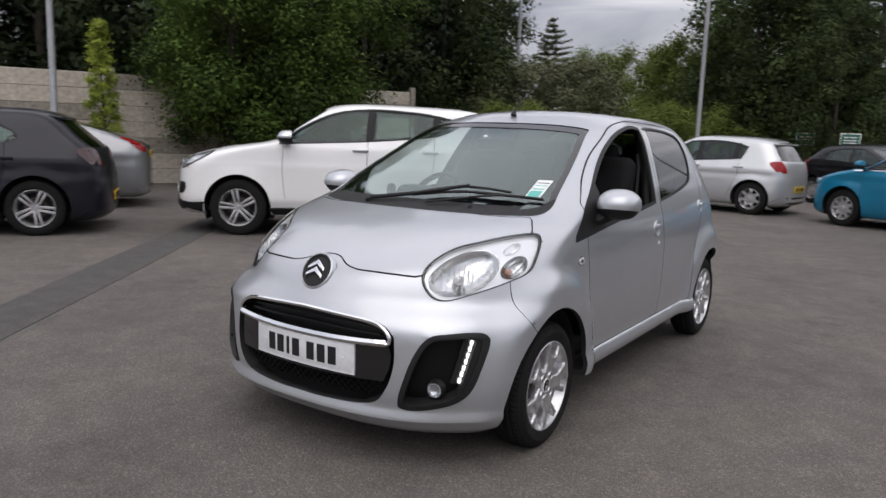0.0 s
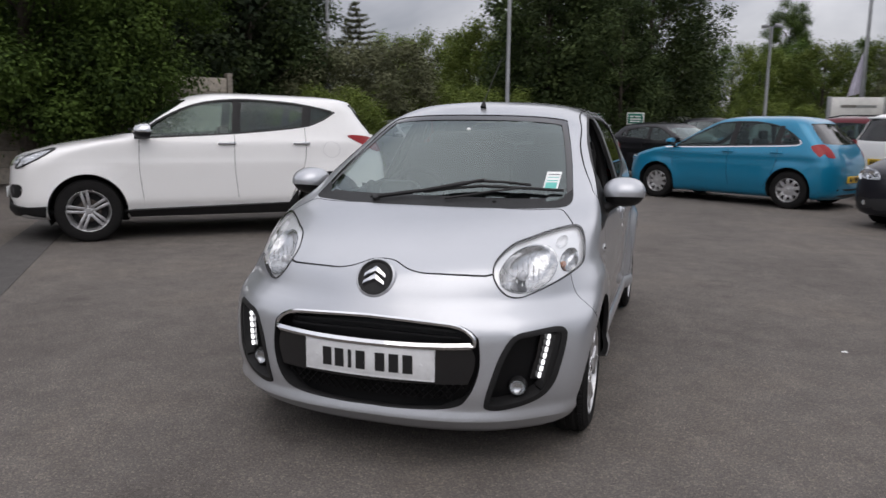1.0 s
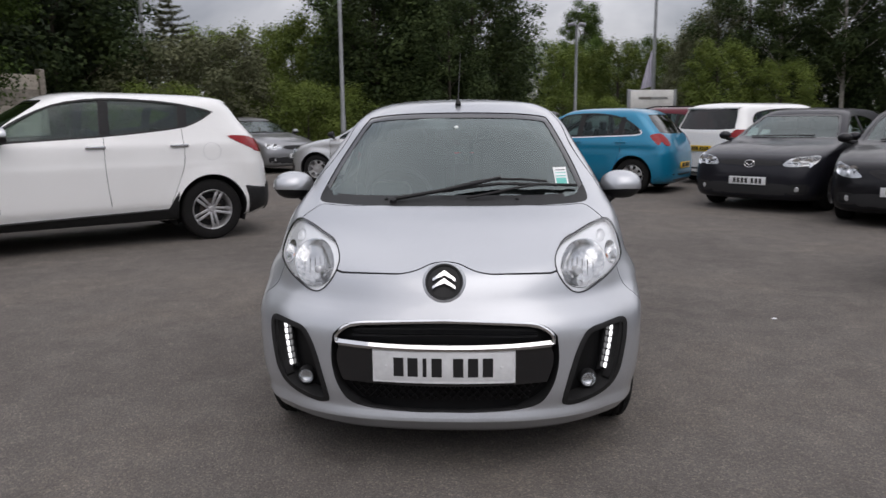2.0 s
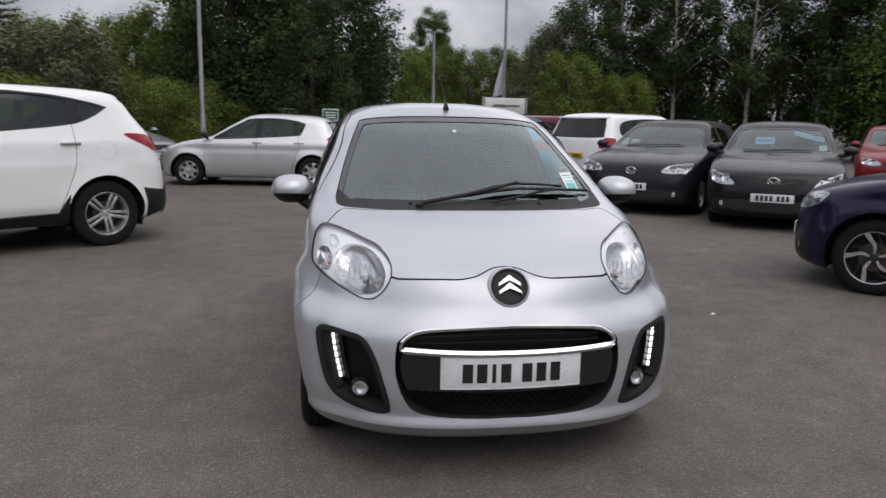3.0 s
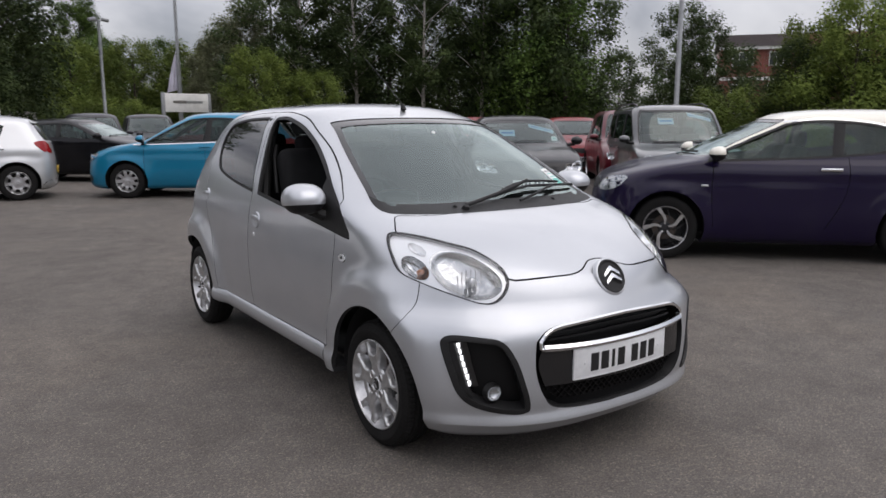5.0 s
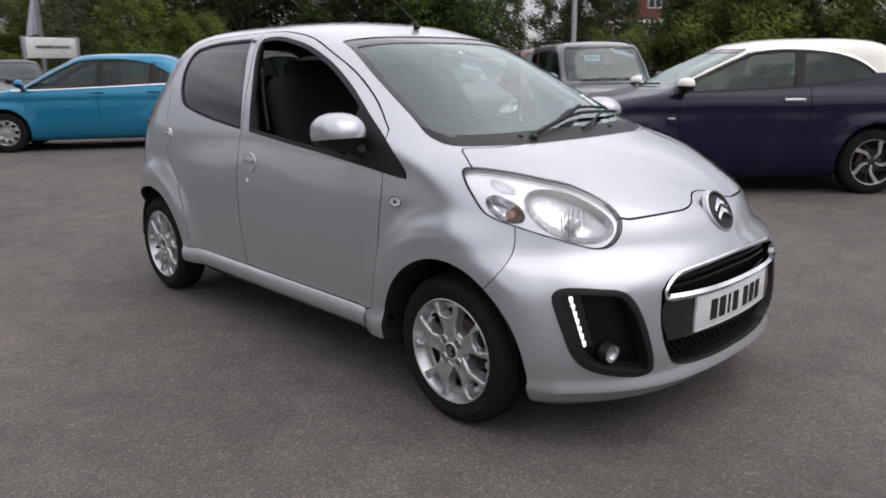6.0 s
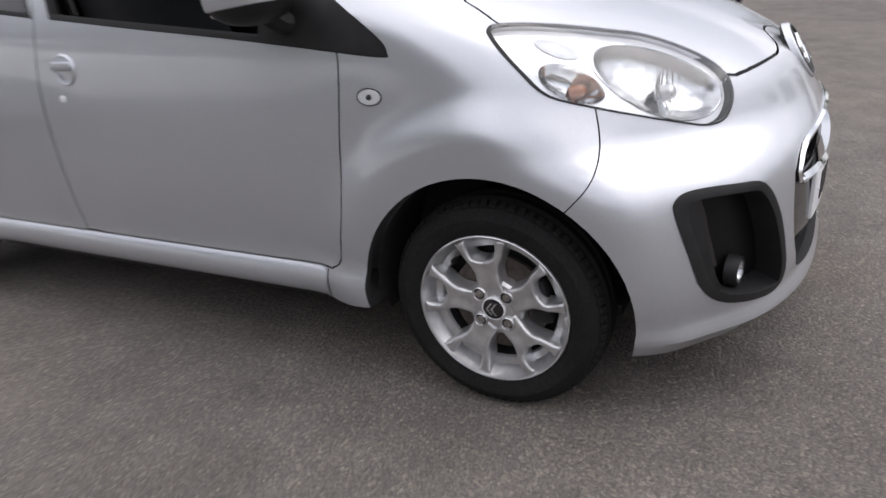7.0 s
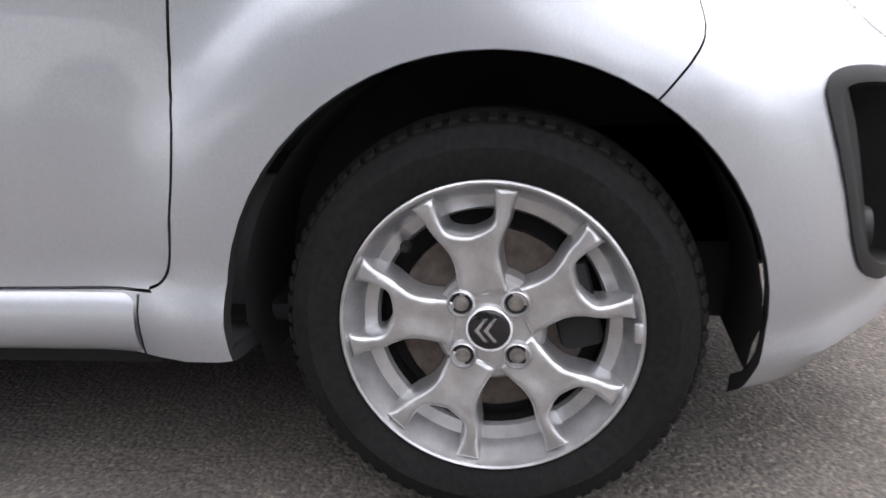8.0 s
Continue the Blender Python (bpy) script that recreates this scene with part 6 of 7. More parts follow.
def make_car(name, label, front_at, rear_at, spec, group="parked cars in the yard"):
    """A parked car from its sizes. front_at and rear_at: where its two axles stand (middle of the car)."""
    g = dict(fo=0.84, ro=0.78, w=0.87, h=1.48, zn=0.74, cowl=-0.55, zc=1.0, roof_f=0.30, roof_r=0.15, tail_z=1.0, tail_in=0.10, wr=0.62, clear=0.17, tyre=0.31, rim=0.205, style="five", paint="grey", roof=None,
             dlo=None, pillars=(0.35, 1.25), seams=(-0.78, 0.32, 1.15), face=True, back=True, cladding=0.0, steps=3, chrome_line=False, privacy=False, rails=False, badge=False, nose_n=2.6, handles=(0.15, 1.0), spoiler=0.0, tail_n=3.2, tail_mat="red_lens", clad_rear=0.0, fog_z=0.0, repeater=None, pillar=0.22, wing=None, mirror_k=1.0, lamp_side=None, stickers=False, roof_drop=0.0, flap=None)
    g.update(spec)
    f, r = Vector((*front_at, 0)), Vector((*rear_at, 0))
    wb = (f - r).length
    d = (f - r) / wb
    car = thing(name, Matrix.Translation((f + r) / 2) @ Matrix.Rotation(math.atan2(d.x, -d.y), 4, "Z"), label, "car", group)
    af, ar = -wb / 2, wb / 2
    y0, y1, w, h, zn, zc = af - g["fo"], ar + g["ro"], g["w"], g["h"], g["zn"], g["zc"]
    yc, rf, rr = af + wb * 0.5 + g["cowl"] * 1.0, af + wb * 0.5 + g["roof_f"] - 0.55, y1 - g["roof_r"]
    c = g["clear"]
    wr = g["wr"] + 0.05
    tz, ti = g["tail_z"], g["tail_in"]

    def rear_y(z):
        if z <= tz:
            return y1 - ti * max(0, (z - 0.55) / max(0.1, tz - 0.55)) ** 2
        t = (z - tz) / (h - 0.10 - tz)
        return (y1 - ti) + (rr - (y1 - ti)) * min(1, t)

    zm = (zc + h - 0.1) / 2
    zb = (zn + zc) / 2 + 0.02
    lv = [(c, w * 0.86), (c + 0.04, w * 0.93), (c + 0.12, w * 0.97), (0.48, w), (zn - 0.10, w), (zn, w * 0.99), (zb, w * 0.975), (zc, w * 0.935), (zm, (w * 0.90 + wr) / 2 + 0.015), (h - 0.115, wr), (h - 0.05, wr * 0.86), (h - 0.012, wr * 0.48), (h, 0.0)]
    n = g["nose_n"]
    fr = [(y0 + 0.10, 0.40, n), (y0 + 0.03, 0.44, n), (y0, 0.46, n), (y0 + 0.0, 0.48, n), (y0 + 0.035, 0.5, n), (y0 + 0.10, 0.5, n), ((y0 + yc) / 2 - 0.02, 0.46, n), (yc, 0.36, 2.8), ((yc + rf) / 2, 0.36, 3), (rf, 0.36, 3), (rf + 0.16, 0.36, 2.8), (rf + 0.42, 0.3, 2.4), (rf + 0.7, 0.2, 2)]
    re = [(rear_y(z) - (0.10 if k == 0 else 0.03 if k == 1 else 0), 0.34 + (0.12 if g["tail_n"] < 3 else 0), g["tail_n"]) for k, (z, _) in enumerate(lv)]
    re[-3], re[-2], re[-1] = (rr - 0.12, 0.34, 3), (rr - 0.35, 0.3, 2.4), (rr - 0.6, 0.2, 2)

    def shape(p):
        if g["roof_drop"] and p.y > -0.2 and p.z > zc:
            # the roof falls away towards the tail
            p.z -= g["roof_drop"] * min(1.3, (p.y + 0.2) / (rr + 0.2)) ** 2 * min(1.0, (p.z - zc) / (h - 0.12 - zc))
        if abs(p.x) > 0.5 and p.z < 0.95:
            s = 1 if p.x > 0 else -1
            for y in (af, ar):
                q = math.hypot(p.y - y, p.z - g["tyre"])
                k = max(0.0, min(1.0, (g["tyre"] + 0.16 - q) / 0.08))
                p.x += s * 0.022 * k * k * (3 - 2 * k)
            if 0.30 < p.z < zc:
                p.x += s * 0.012 * math.exp(-((p.z - (zc - 0.14)) / 0.05) ** 2)
        return p

    hull_bm = skin(lv, fr, re, g["steps"], 14, 26, 10, shape)
    hull = Hull(hull_bm)
    # side windows end behind the windscreen pillars
    front_y = lambda z: float(np.interp(z, [zc, zm, h - 0.115], [yc, (yc + rf) / 2, rf])) + g["pillar"]
    dlo = [(max(y, front_y(z)), z) for y, z in curve2(g["dlo"], 4)]
    dlo = unfolded(dlo)
    hw, ht = w * 0.80, wr * 0.90
    screen = [(0, h - 0.105), (ht * 0.7, h - 0.110), (ht * 0.97, h - 0.125), ((hw + ht) / 2 + 0.015, zm), (hw, zc + 0.035), (hw * 0.97, zc + 0.010), (hw * 0.5, zc + 0.002), (0, zc)]
    screen = curve2(screen + [(-x, z) for x, z in screen[-2:0:-1]], 3)
    zt = tz + 0.04
    back = [(0, h - 0.13), (ht * 0.75, h - 0.135), (ht * 0.92, h - 0.16), (hw * 0.90, zt + 0.06), (hw * 0.85, zt), (0, zt - 0.015)]
    back = curve2(back + [(-x, z) for x, z in back[-2:0:-1]], 3)
    ra = g["tyre"] + 0.055
    wheel_hole = lambda y: [(y + ra * math.cos(a), g["tyre"] + ra * math.sin(a)) for a in np.linspace(-0.55, math.pi + 0.55, 26)]
    shell = walled(hull_bm, 0.025)
    shell = carve(shell, [prism(screen, "front", yc - 0.25, rf + 0.35), prism(back, "front", rr - 0.45, y1 + 0.3)])
    shell = carve(shell, [prism(o, "side", x0 * s, 1.3 * s) for s in (1, -1) for o, x0 in ((dlo, 0.42), (wheel_hole(af), 0.5), (wheel_hole(ar), 0.5))])
    if g["seams"]:
        low = c + 0.16 + g["cladding"] * 0.5
        for gap in (0.0055, 0.0062, 0.0074, 0.009):
            cuts = []
            for s in (1, -1):
                for k, y in enumerate(g["seams"]):
                    last = k == len(g["seams"]) - 1
                    top = zc - 0.02 + 0.06 * k
                    line = [(y, top), (y - 0.01, (top + low) / 2), (y + (0.02 if not last else -0.18), low)]
                    cuts.append(slit(curve2(line, 5, False), "side", 0.55 * s, 1.3 * s, gap))
            done = carve(shell.copy(), cuts)
            if sum(f.calc_area() for f in done.faces) > 0.9 * sum(f.calc_area() for f in shell.faces):
                shell.free()
                shell = done
                break
            done.free()
    if g["roof"]:
        # a roof in a colour of its own
        for face in shell.faces:
            m = face.calc_center_median()
            if face.material_index == 0 and m.z > zc + 0.035 + 0.11 * min(1.0, max(0.0, (m.y - 0.2) / 0.5)):
                face.material_index = 2
    part("body", shell, [g["paint"], "inner"] + ([g["roof"]] if g["roof"] else []), car, "", 28)
    part("windscreen", hull.patch(screen, "front", -1, -0.008, 0.09), "screen_glass", car)
    part("screen_band", hull.strip(grow(screen, -0.012), "front", -1, -0.004, 0.028, True, 0.002), "gloss_black", car)
    part("wiper", tube([hull.at("front", x, zc + 0.035 + 0.02 * x, -1, 0.012) for x in np.linspace(-hw * 0.7, hw * 0.6, 8)], 0.010, 6), "trim", car)
    part("rear_window", hull.patch(back, "front", 1, -0.008, 0.09), "dark_glass", car)
    for s in (1, -1):
        win = part("side_window", hull.patch(dlo, "side", s, -0.008, 0.09), "side_glass", car)
        part("window_frame", hull.strip(grow(dlo, -0.008), "side", s, 0.0, 0.022, True), "trim", win)
        zs = [p[1] for p in dlo]
        for y in g["pillars"]:
            col = [p for p in dlo if abs(p[0] - y) < 0.25]
            lo, hi = min(p[1] for p in col), max(p[1] for p in col)
            part("pillar", hull.strip([(y - 0.01, lo + 0.03), (y, (lo + hi) / 2), (y + 0.02, hi - 0.03)], "side", s, -0.002, 0.10), "trim", win)
        if g["chrome_line"]:
            low_line = [p for p in g["dlo"] if p[1] < zc + 0.14]
            low_line.sort()
            part("chrome_line", hull.strip(curve2([(y, z - 0.012) for y, z in low_line], 4, False), "side", s, 0.004, 0.018), "chrome", car)
        if g["flap"]:
            fy, fz = g["flap"]
            part("fuel_flap_seam", hull.strip([(fy + 0.10 * math.cos(a), fz + 0.095 * math.sin(a)) for a in np.linspace(0, 2 * math.pi, 29)[:-1]], "side", s, 0.001, 0.004, True, 0.004), "alloy_dull", car)
        if g["roof"]:
            part("roof_trim", hull.strip([(y, z + 0.014) for y, z in curve2(g["dlo"][3:8], 4, False)], "side", s, 0.003, 0.016), "chrome", car, "bright trim under the roof")
        if g["repeater"]:
            part("side_repeater", box(0.012, 0.07, 0.022, hull.at("side", *g["repeater"], s, 0.0), 0.005), "lamp_bowl", car)
        # mirror
        fy = min(p[0] for p in g["dlo"]) + 0.17
        mz = min(zs) + 0.09
        head = bmesh.new()
        bmesh.ops.create_uvsphere(head, u_segments=16, v_segments=10, radius=1)
        for v in head.verts:
            if v.co.y > 0.3:
                v.co.y = 0.3
        bmesh.ops.scale(head, vec=tuple(g["mirror_k"] * k for k in (0.095, 0.10, 0.066)), verts=head.verts)
        head.transform(pose((w + 0.06) * s, fy, mz, 0, 0, 8 * s))
        under = head.copy()
        cut = pose((w + 0.06) * s, fy, mz - 0.012)
        bmesh.ops.bisect_plane(head, geom=head.verts[:] + head.edges[:] + head.faces[:], plane_co=cut.translation, plane_no=(0, 0, 1), clear_inner=True)
        bmesh.ops.bisect_plane(under, geom=under.verts[:] + under.edges[:] + under.faces[:], plane_co=cut.translation, plane_no=(0, 0, 1), clear_outer=True)
        mirror = part("door_mirror", head, g.get("mirror", g["paint"]), car)
        part("mirror_base", under, "trim", mirror)
        part("mirror_arm", tube([((w - 0.10) * s, fy - 0.02, mz - 0.07), ((w + 0.03) * s, fy, mz - 0.05)], 0.03, 8), "trim", mirror)
        for y in g["handles"]:
            at = hull.at("side", y, zc - 0.10, s, 0.012)
            part("door_handle", box(0.03, 0.20, 0.032, at, 0.010), g.get("handle", g["paint"]), car)
        if g["cladding"]:
            k = c + 0.05 + g["cladding"]
            part("sill_cladding", hull.patch([(af + ra + 0.02, c + 0.02), (ar - ra - 0.02, c + 0.02), (ar - ra - 0.06, k), (af + ra - 0.02, k - 0.04)], "side", s, 0.012, 0.1, 0.02), "trim", car)
            for o in ([(ar - ra - 0.10, k - 0.02), (ar - ra - 0.02, 0.50), (ar - ra + 0.03, 0.56), (ar - ra + 0.03, c + 0.02), (ar - ra - 0.08, c + 0.02)], [(ar + ra - 0.01, 0.60), (y1 - 0.10, 0.56), (y1 - 0.06, c + 0.10), (ar + ra + 0.04, c + 0.03)], [(y0 + 0.08, c + 0.18), (af - ra, c + 0.16), (af - ra - 0.02, c + 0.04), (y0 + 0.14, c + 0.05)]):
                part("corner_cladding", hull.patch(o, "side", s, 0.014, 0.03, 0.024), "trim", car)
        for y in (af, ar):
            bm = bmesh.new()
            arc = [(y + (ra + 0.015) * math.cos(a), g["tyre"] + (ra + 0.015) * math.sin(a)) for a in np.linspace(-0.4, math.pi + 0.4, 20)]
            a = [bm.verts.new((0.5 * s, *q)) for q in arc]
            b = [bm.verts.new(((w - 0.06) * s, *q)) for q in arc]
            for k in range(len(arc) - 1):
                bm.faces.new((a[k], a[k + 1], b[k + 1], b[k]))
            bm.faces.new(a)
            part("wheel_arch_liner", bm, "inner", car)
        # lamps
        zl = zn - 0.13
        out = g.get("lamp") or [(0.50, zl + 0.02), (0.68, zl - 0.01), (0.87, zl + 0.03), (0.90, zl + 0.13), (0.80, zl + 0.145), (0.60, zl + 0.10)]
        out = curve2([(x * w * s, z) for x, z in out], 4)
        lamp = part("headlamp", hull.patch(out, "front", -1, 0.002, 0.05), "lamp_bowl", car, "clear headlamp")
        if g["lamp_side"]:
            part("lamp_wing", hull.patch(curve2(g["lamp_side"], 4), "side", s, 0.004, 0.03), "lamp_bowl", lamp)
            part("lamp_edge", hull.strip(curve2(g["lamp_side"], 4), "side", s, 0.006, 0.014, True), "trim", lamp)
        part("lens", hull.patch(grow(out, 0.002), "front", -1, 0.014, 0.05, 0.01), "lens", lamp)
        for k, x in enumerate((0.68, 0.84)):
            part("reflector", facing(lathe([(0.0, 0.0), (0.03, 0.002), (0.055, 0.012), (0.06, 0.014)], 20), hull.at("front", x * w * s, zl + 0.07, -1, -0.004), (0.2 * s, -1, 0.2)), "chrome", lamp)
        fz = g["fog_z"] or c + 0.17
        part("fog_lamp_pocket", hull.patch(curve2([(x * w * s, fz + z) for x, z in ((0.60, 0.05), (0.84, 0.07), (0.88, 0.0), (0.82, -0.07), (0.60, -0.06))], 3), "front", -1, 0.002, 0.05), "trim", car)
        part("fog_lamp", facing(lathe([(0.0, 0.006), (0.028, 0.005), (0.036, 0.0)], 20), hull.at("front", 0.72 * w * s, g["fog_z"] or c + 0.17, -1, 0.0), (0.2 * s, -1, 0)), "lamp_bowl", car)
        tl = g.get("tail") or [(0.66, tz - 0.17), (0.86, tz - 0.15), (0.84, tz + 0.02), (0.73, tz + 0.01)]
        part("tail_lamp", hull.patch(curve2([(x * w * s, z) for x, z in tl], 3), "front", 1, 0.006, 0.05, 0.012), g["tail_mat"], car, "red tail lamp")
        ts = g.get("tail_side") or [(y1 - ti - 0.25, tz + 0.00), (y1 - ti - 0.12, tz + 0.03), (y1 - ti - 0.05, tz - 0.07), (y1 - ti - 0.08, tz - 0.16), (y1 - ti - 0.16, tz - 0.10)]
        part("tail_lamp", hull.patch(curve2(ts, 3), "side", s, 0.006, 0.05, 0.012), g["tail_mat"], car, "red tail lamp")
    # front and rear faces
    gr = g.get("grille") or [(0.40, zn - 0.05), (0.42, zn - 0.12), (0.0, zn - 0.16)]
    part("grille", hull.patch(curve2([(0, gr[0][1] + 0.01)] + [(x * w, z) for x, z in gr[:2]] + [(0, gr[2][1])] + [(-x * w, z) for x, z in gr[1::-1]], 3), "front", -1, 0.003, 0.03), "inner", car, "dark front grille")
    part("lower_intake", hull.patch(curve2([(0.0, c + 0.24), (0.60 * w, c + 0.23), (0.70 * w, c + 0.10), (0.0, c + 0.08), (-0.70 * w, c + 0.10), (-0.60 * w, c + 0.23)], 3), "front", -1, 0.003, 0.04), "inner", car)
    if g["wing"]:
        part("grille_trim", hull.strip(curve2([(x * w, z) for x, z in g["wing"]], 4, False), "front", -1, 0.006, 0.007), "gloss_black", car, "dark wing across the grille")
    if g["badge"]:
        part("nose_badge", facing(oval_badge(), hull.at("front", 0, zn - 0.085, -1, 0.0), (0, -1, 0.15)), "chrome_dull", car, "oval chrome ring badge")
    for sg, zp, mat in ((-1, c + 0.27, "plate_w"), (1, g.get("rear_plate", c + 0.32), "plate_y")):
        y = hull.at("front", 0, zp, sg, 0.012).y
        plate = part("number_plate", box(0.52, 0.012, 0.111, (0, y, zp), 0.003), mat, car)
        for k in range(7):
            part("character_bar", box(0.036, 0.004, 0.07, (-0.18 + 0.056 * k + (0.03 if k > 3 else 0), y + 0.0075 * sg, zp)), "ink", plate, "plain dark bar")
    part("rear_bumper_trim", hull.patch(curve2([(0.0, c + 0.17), (0.85 * w, c + 0.17), (0.88 * w, c + 0.05), (0, c + 0.03), (-0.88 * w, c + 0.05), (-0.85 * w, c + 0.17)], 3), "front", 1, 0.004, 0.08), "trim", car)
    if g["cladding"]:
        for sg, ct in ((-1, c + 0.14), (1, g["clad_rear"] or c + 0.22)):
            part("bumper_cladding", hull.patch(curve2([(0, ct), (0.55 * w, ct), (0.84 * w, ct - 0.01), (0.78 * w, c + 0.05), (0, c + 0.03), (-0.78 * w, c + 0.05), (-0.84 * w, ct - 0.01), (-0.55 * w, ct)], 3), "front", sg, 0.014, 0.035, 0.024), "trim", car)
    if g["stickers"]:
        # sale papers behind the windscreen
        for x0, z0, dx, dz, lean, mat in ((-0.34, h - 0.34, 0.26, 0.10, 0.0, "paper_blue"), (0.18, h - 0.20, 0.40, 0.06, -0.10, "paper_blue"), (0.52, zc + 0.06, 0.10, 0.07, 0.0, "paper")):
            card = tagged(part("sale_paper", hull.patch([(x0, z0), (x0 + dx, z0 + lean), (x0 + dx, z0 + lean + dz), (x0, z0 + dz)], "front", -1, -0.016, 0.05), mat), "pale blue sale paper inside a windscreen", "paper", "sale papers in car windscreens")
            card.matrix_basis = car.matrix_basis
            bar = part("print_bar", hull.patch([(x0 + 0.03, z0 + dz * 0.4 + lean * 0.1), (x0 + dx - 0.03, z0 + dz * 0.4 + lean * 0.9), (x0 + dx - 0.03, z0 + dz * 0.65 + lean * 0.9), (x0 + 0.03, z0 + dz * 0.65 + lean * 0.1)], "front", -1, -0.014, 0.05), "blue_ink" if mat == "paper_blue" else "teal_ink", card, "plain printed bar")
    if g["spoiler"]:
        sp = box(wr * 1.75, g["spoiler"], 0.035, (0, rr - g["spoiler"] * 0.42, h - 0.108 - g["roof_drop"]), 0.014, (-9, 0, 0))
        part("roof_spoiler", sp, g["roof"] or g["paint"], car)
    if g["rails"]:
        for s in (1, -1):
            part("roof_rail", tube([(s * wr * 0.86, y, h - 0.015 + (0.03 if k not in (0, 5) else -0.03)) for k, y in enumerate(np.linspace(rf + 0.25, rr - 0.15, 6))], 0.016, 6), "trim", car)
    # cabin
    for x, y in ((-0.36, -0.05), (0.36, -0.05), (-0.36, 0.85), (0.36, 0.85)):
        sy = y
        seat = part("car_seat", joined(box(0.48, 0.46, 0.16, (x, sy - 0.16, 0.52), 0.05), box(0.46, 0.14, 0.60, (x, sy + 0.12, 0.83), 0.05, (-14, 0, 0))), "cloth", car)
        part("headrest", box(0.25, 0.09, 0.16, (x, sy + 0.22, 1.18), 0.035), "cloth", seat)
    part("dashboard", box(w * 1.5, 0.5, 0.14, (0, yc + 0.22, zc - 0.10), 0.05), "trim", car)
    part("floor_pan", box(w * 1.55, y1 - y0 - 0.7, 0.06, (0, (y0 + y1) / 2, c + 0.06), 0.02), "inner", car)
    wheel_set(car, af, ar, 2 * (w - 0.115), g["tyre"], 0.205, g["rim"], g["style"], 0, (0.2, 1.1, 0.6, 0.0))
    return car, hull


M["paper_blue"] = grained("pale_blue_paper", (0.48, 0.68, 0.86), 0.6, 30, 0.05, 0.02)
M["lamp_bowl"] = grained("silvered_lamp_bowl", (0.62, 0.63, 0.64), 0.2, 30, 0.15, 0.2, 0.55)

make_car("sport_utility_car", "white five-door sport utility car with black lower cladding", (-5.57, 2.77), (-3.50, 4.43),
         dict(fo=0.86, ro=0.86, w=0.91, h=1.67, zn=0.92, zc=1.17, cowl=-0.98, roof_f=0.18, roof_r=0.40, tail_z=1.14, tail_in=0.13, wr=0.67, clear=0.25, tyre=0.345, rim=0.225, paint="white", cladding=0.08, clad_rear=0.60, tail_n=2.4, roof_drop=0.045, flap=(1.36, 1.0), mirror_k=1.35, handle="chrome_dull", mirror="chrome_dull", fog_z=0.56, pillar=0.15, lamp_side=[(-2.02, 0.80), (-1.94, 0.91), (-1.82, 0.965), (-1.62, 1.015), (-1.72, 0.945), (-1.85, 0.875)],
              dlo=[(-0.88, 1.12), (-0.88, 1.12), (-0.60, 1.32), (-0.26, 1.49), (0.05, 1.56), (0.40, 1.58), (0.90, 1.55), (1.25, 1.49), (1.41, 1.445), (1.41, 1.425), (1.25, 1.33), (1.0, 1.255), (0.31, 1.185), (-0.30, 1.15)],
              pillars=(0.27, 1.08), seams=(-0.78, 0.24, 1.05), steps=4, nose_n=2.3, tail=[(0.62, 0.98), (0.90, 0.99), (0.90, 1.12), (0.70, 1.12)], tail_side=[(1.56, 1.165), (1.75, 1.165), (1.90, 1.125), (1.95, 1.00), (1.88, 1.005), (1.70, 1.08)], lamp=[(0.42, 0.82), (0.66, 0.83), (0.88, 0.89), (0.915, 0.98), (0.82, 0.97), (0.60, 0.91)]))
make_car("compact_car", "pale silver five-door hatchback parked by the hedge", (-3.30, 12.0), (-0.82, 11.6),
         dict(fo=0.73, ro=0.60, w=0.855, h=1.485, zn=0.74, zc=0.98, cowl=-0.95, roof_f=0.32, roof_r=0.27, tail_z=0.98, tail_in=0.06, wr=0.60, tyre=0.305, rim=0.195, style="trim", paint="silver_b", spoiler=0.10, roof_drop=0.05, handle="chrome_dull", mirror="trim",
              dlo=[(-1.02, 0.93), (-1.02, 0.93), (-0.60, 1.18), (-0.20, 1.32), (0.20, 1.37), (0.70, 1.36), (1.08, 1.28), (1.10, 1.24), (1.03, 1.07), (0.95, 1.03), (0.30, 0.985), (-0.40, 0.95)], pillars=(0.18, 0.92), seams=(-0.92, 0.14, 0.98)))
make_car("compact_car", "bright blue five-door hatchback with chrome window line", (1.10, 10.82), (3.20, 9.55),
         dict(fo=0.80, ro=0.68, w=0.86, h=1.515, zn=0.78, zc=1.0, cowl=-1.08, roof_f=0.22, roof_r=0.52, tail_z=1.02, tail_in=0.14, wr=0.58, tyre=0.31, rim=0.195, style="cover", paint="blue", chrome_line=True, handle="blue", mirror="blue",
              dlo=[(-1.08, 0.955), (-1.08, 0.955), (-0.70, 1.18), (-0.30, 1.345), (0.10, 1.41), (0.60, 1.405), (1.00, 1.32), (1.32, 1.13), (1.36, 1.07), (1.30, 1.045), (0.60, 1.01), (-0.30, 0.975)], pillars=(0.20, 0.98), seams=(-0.90, 0.16, 1.0)))
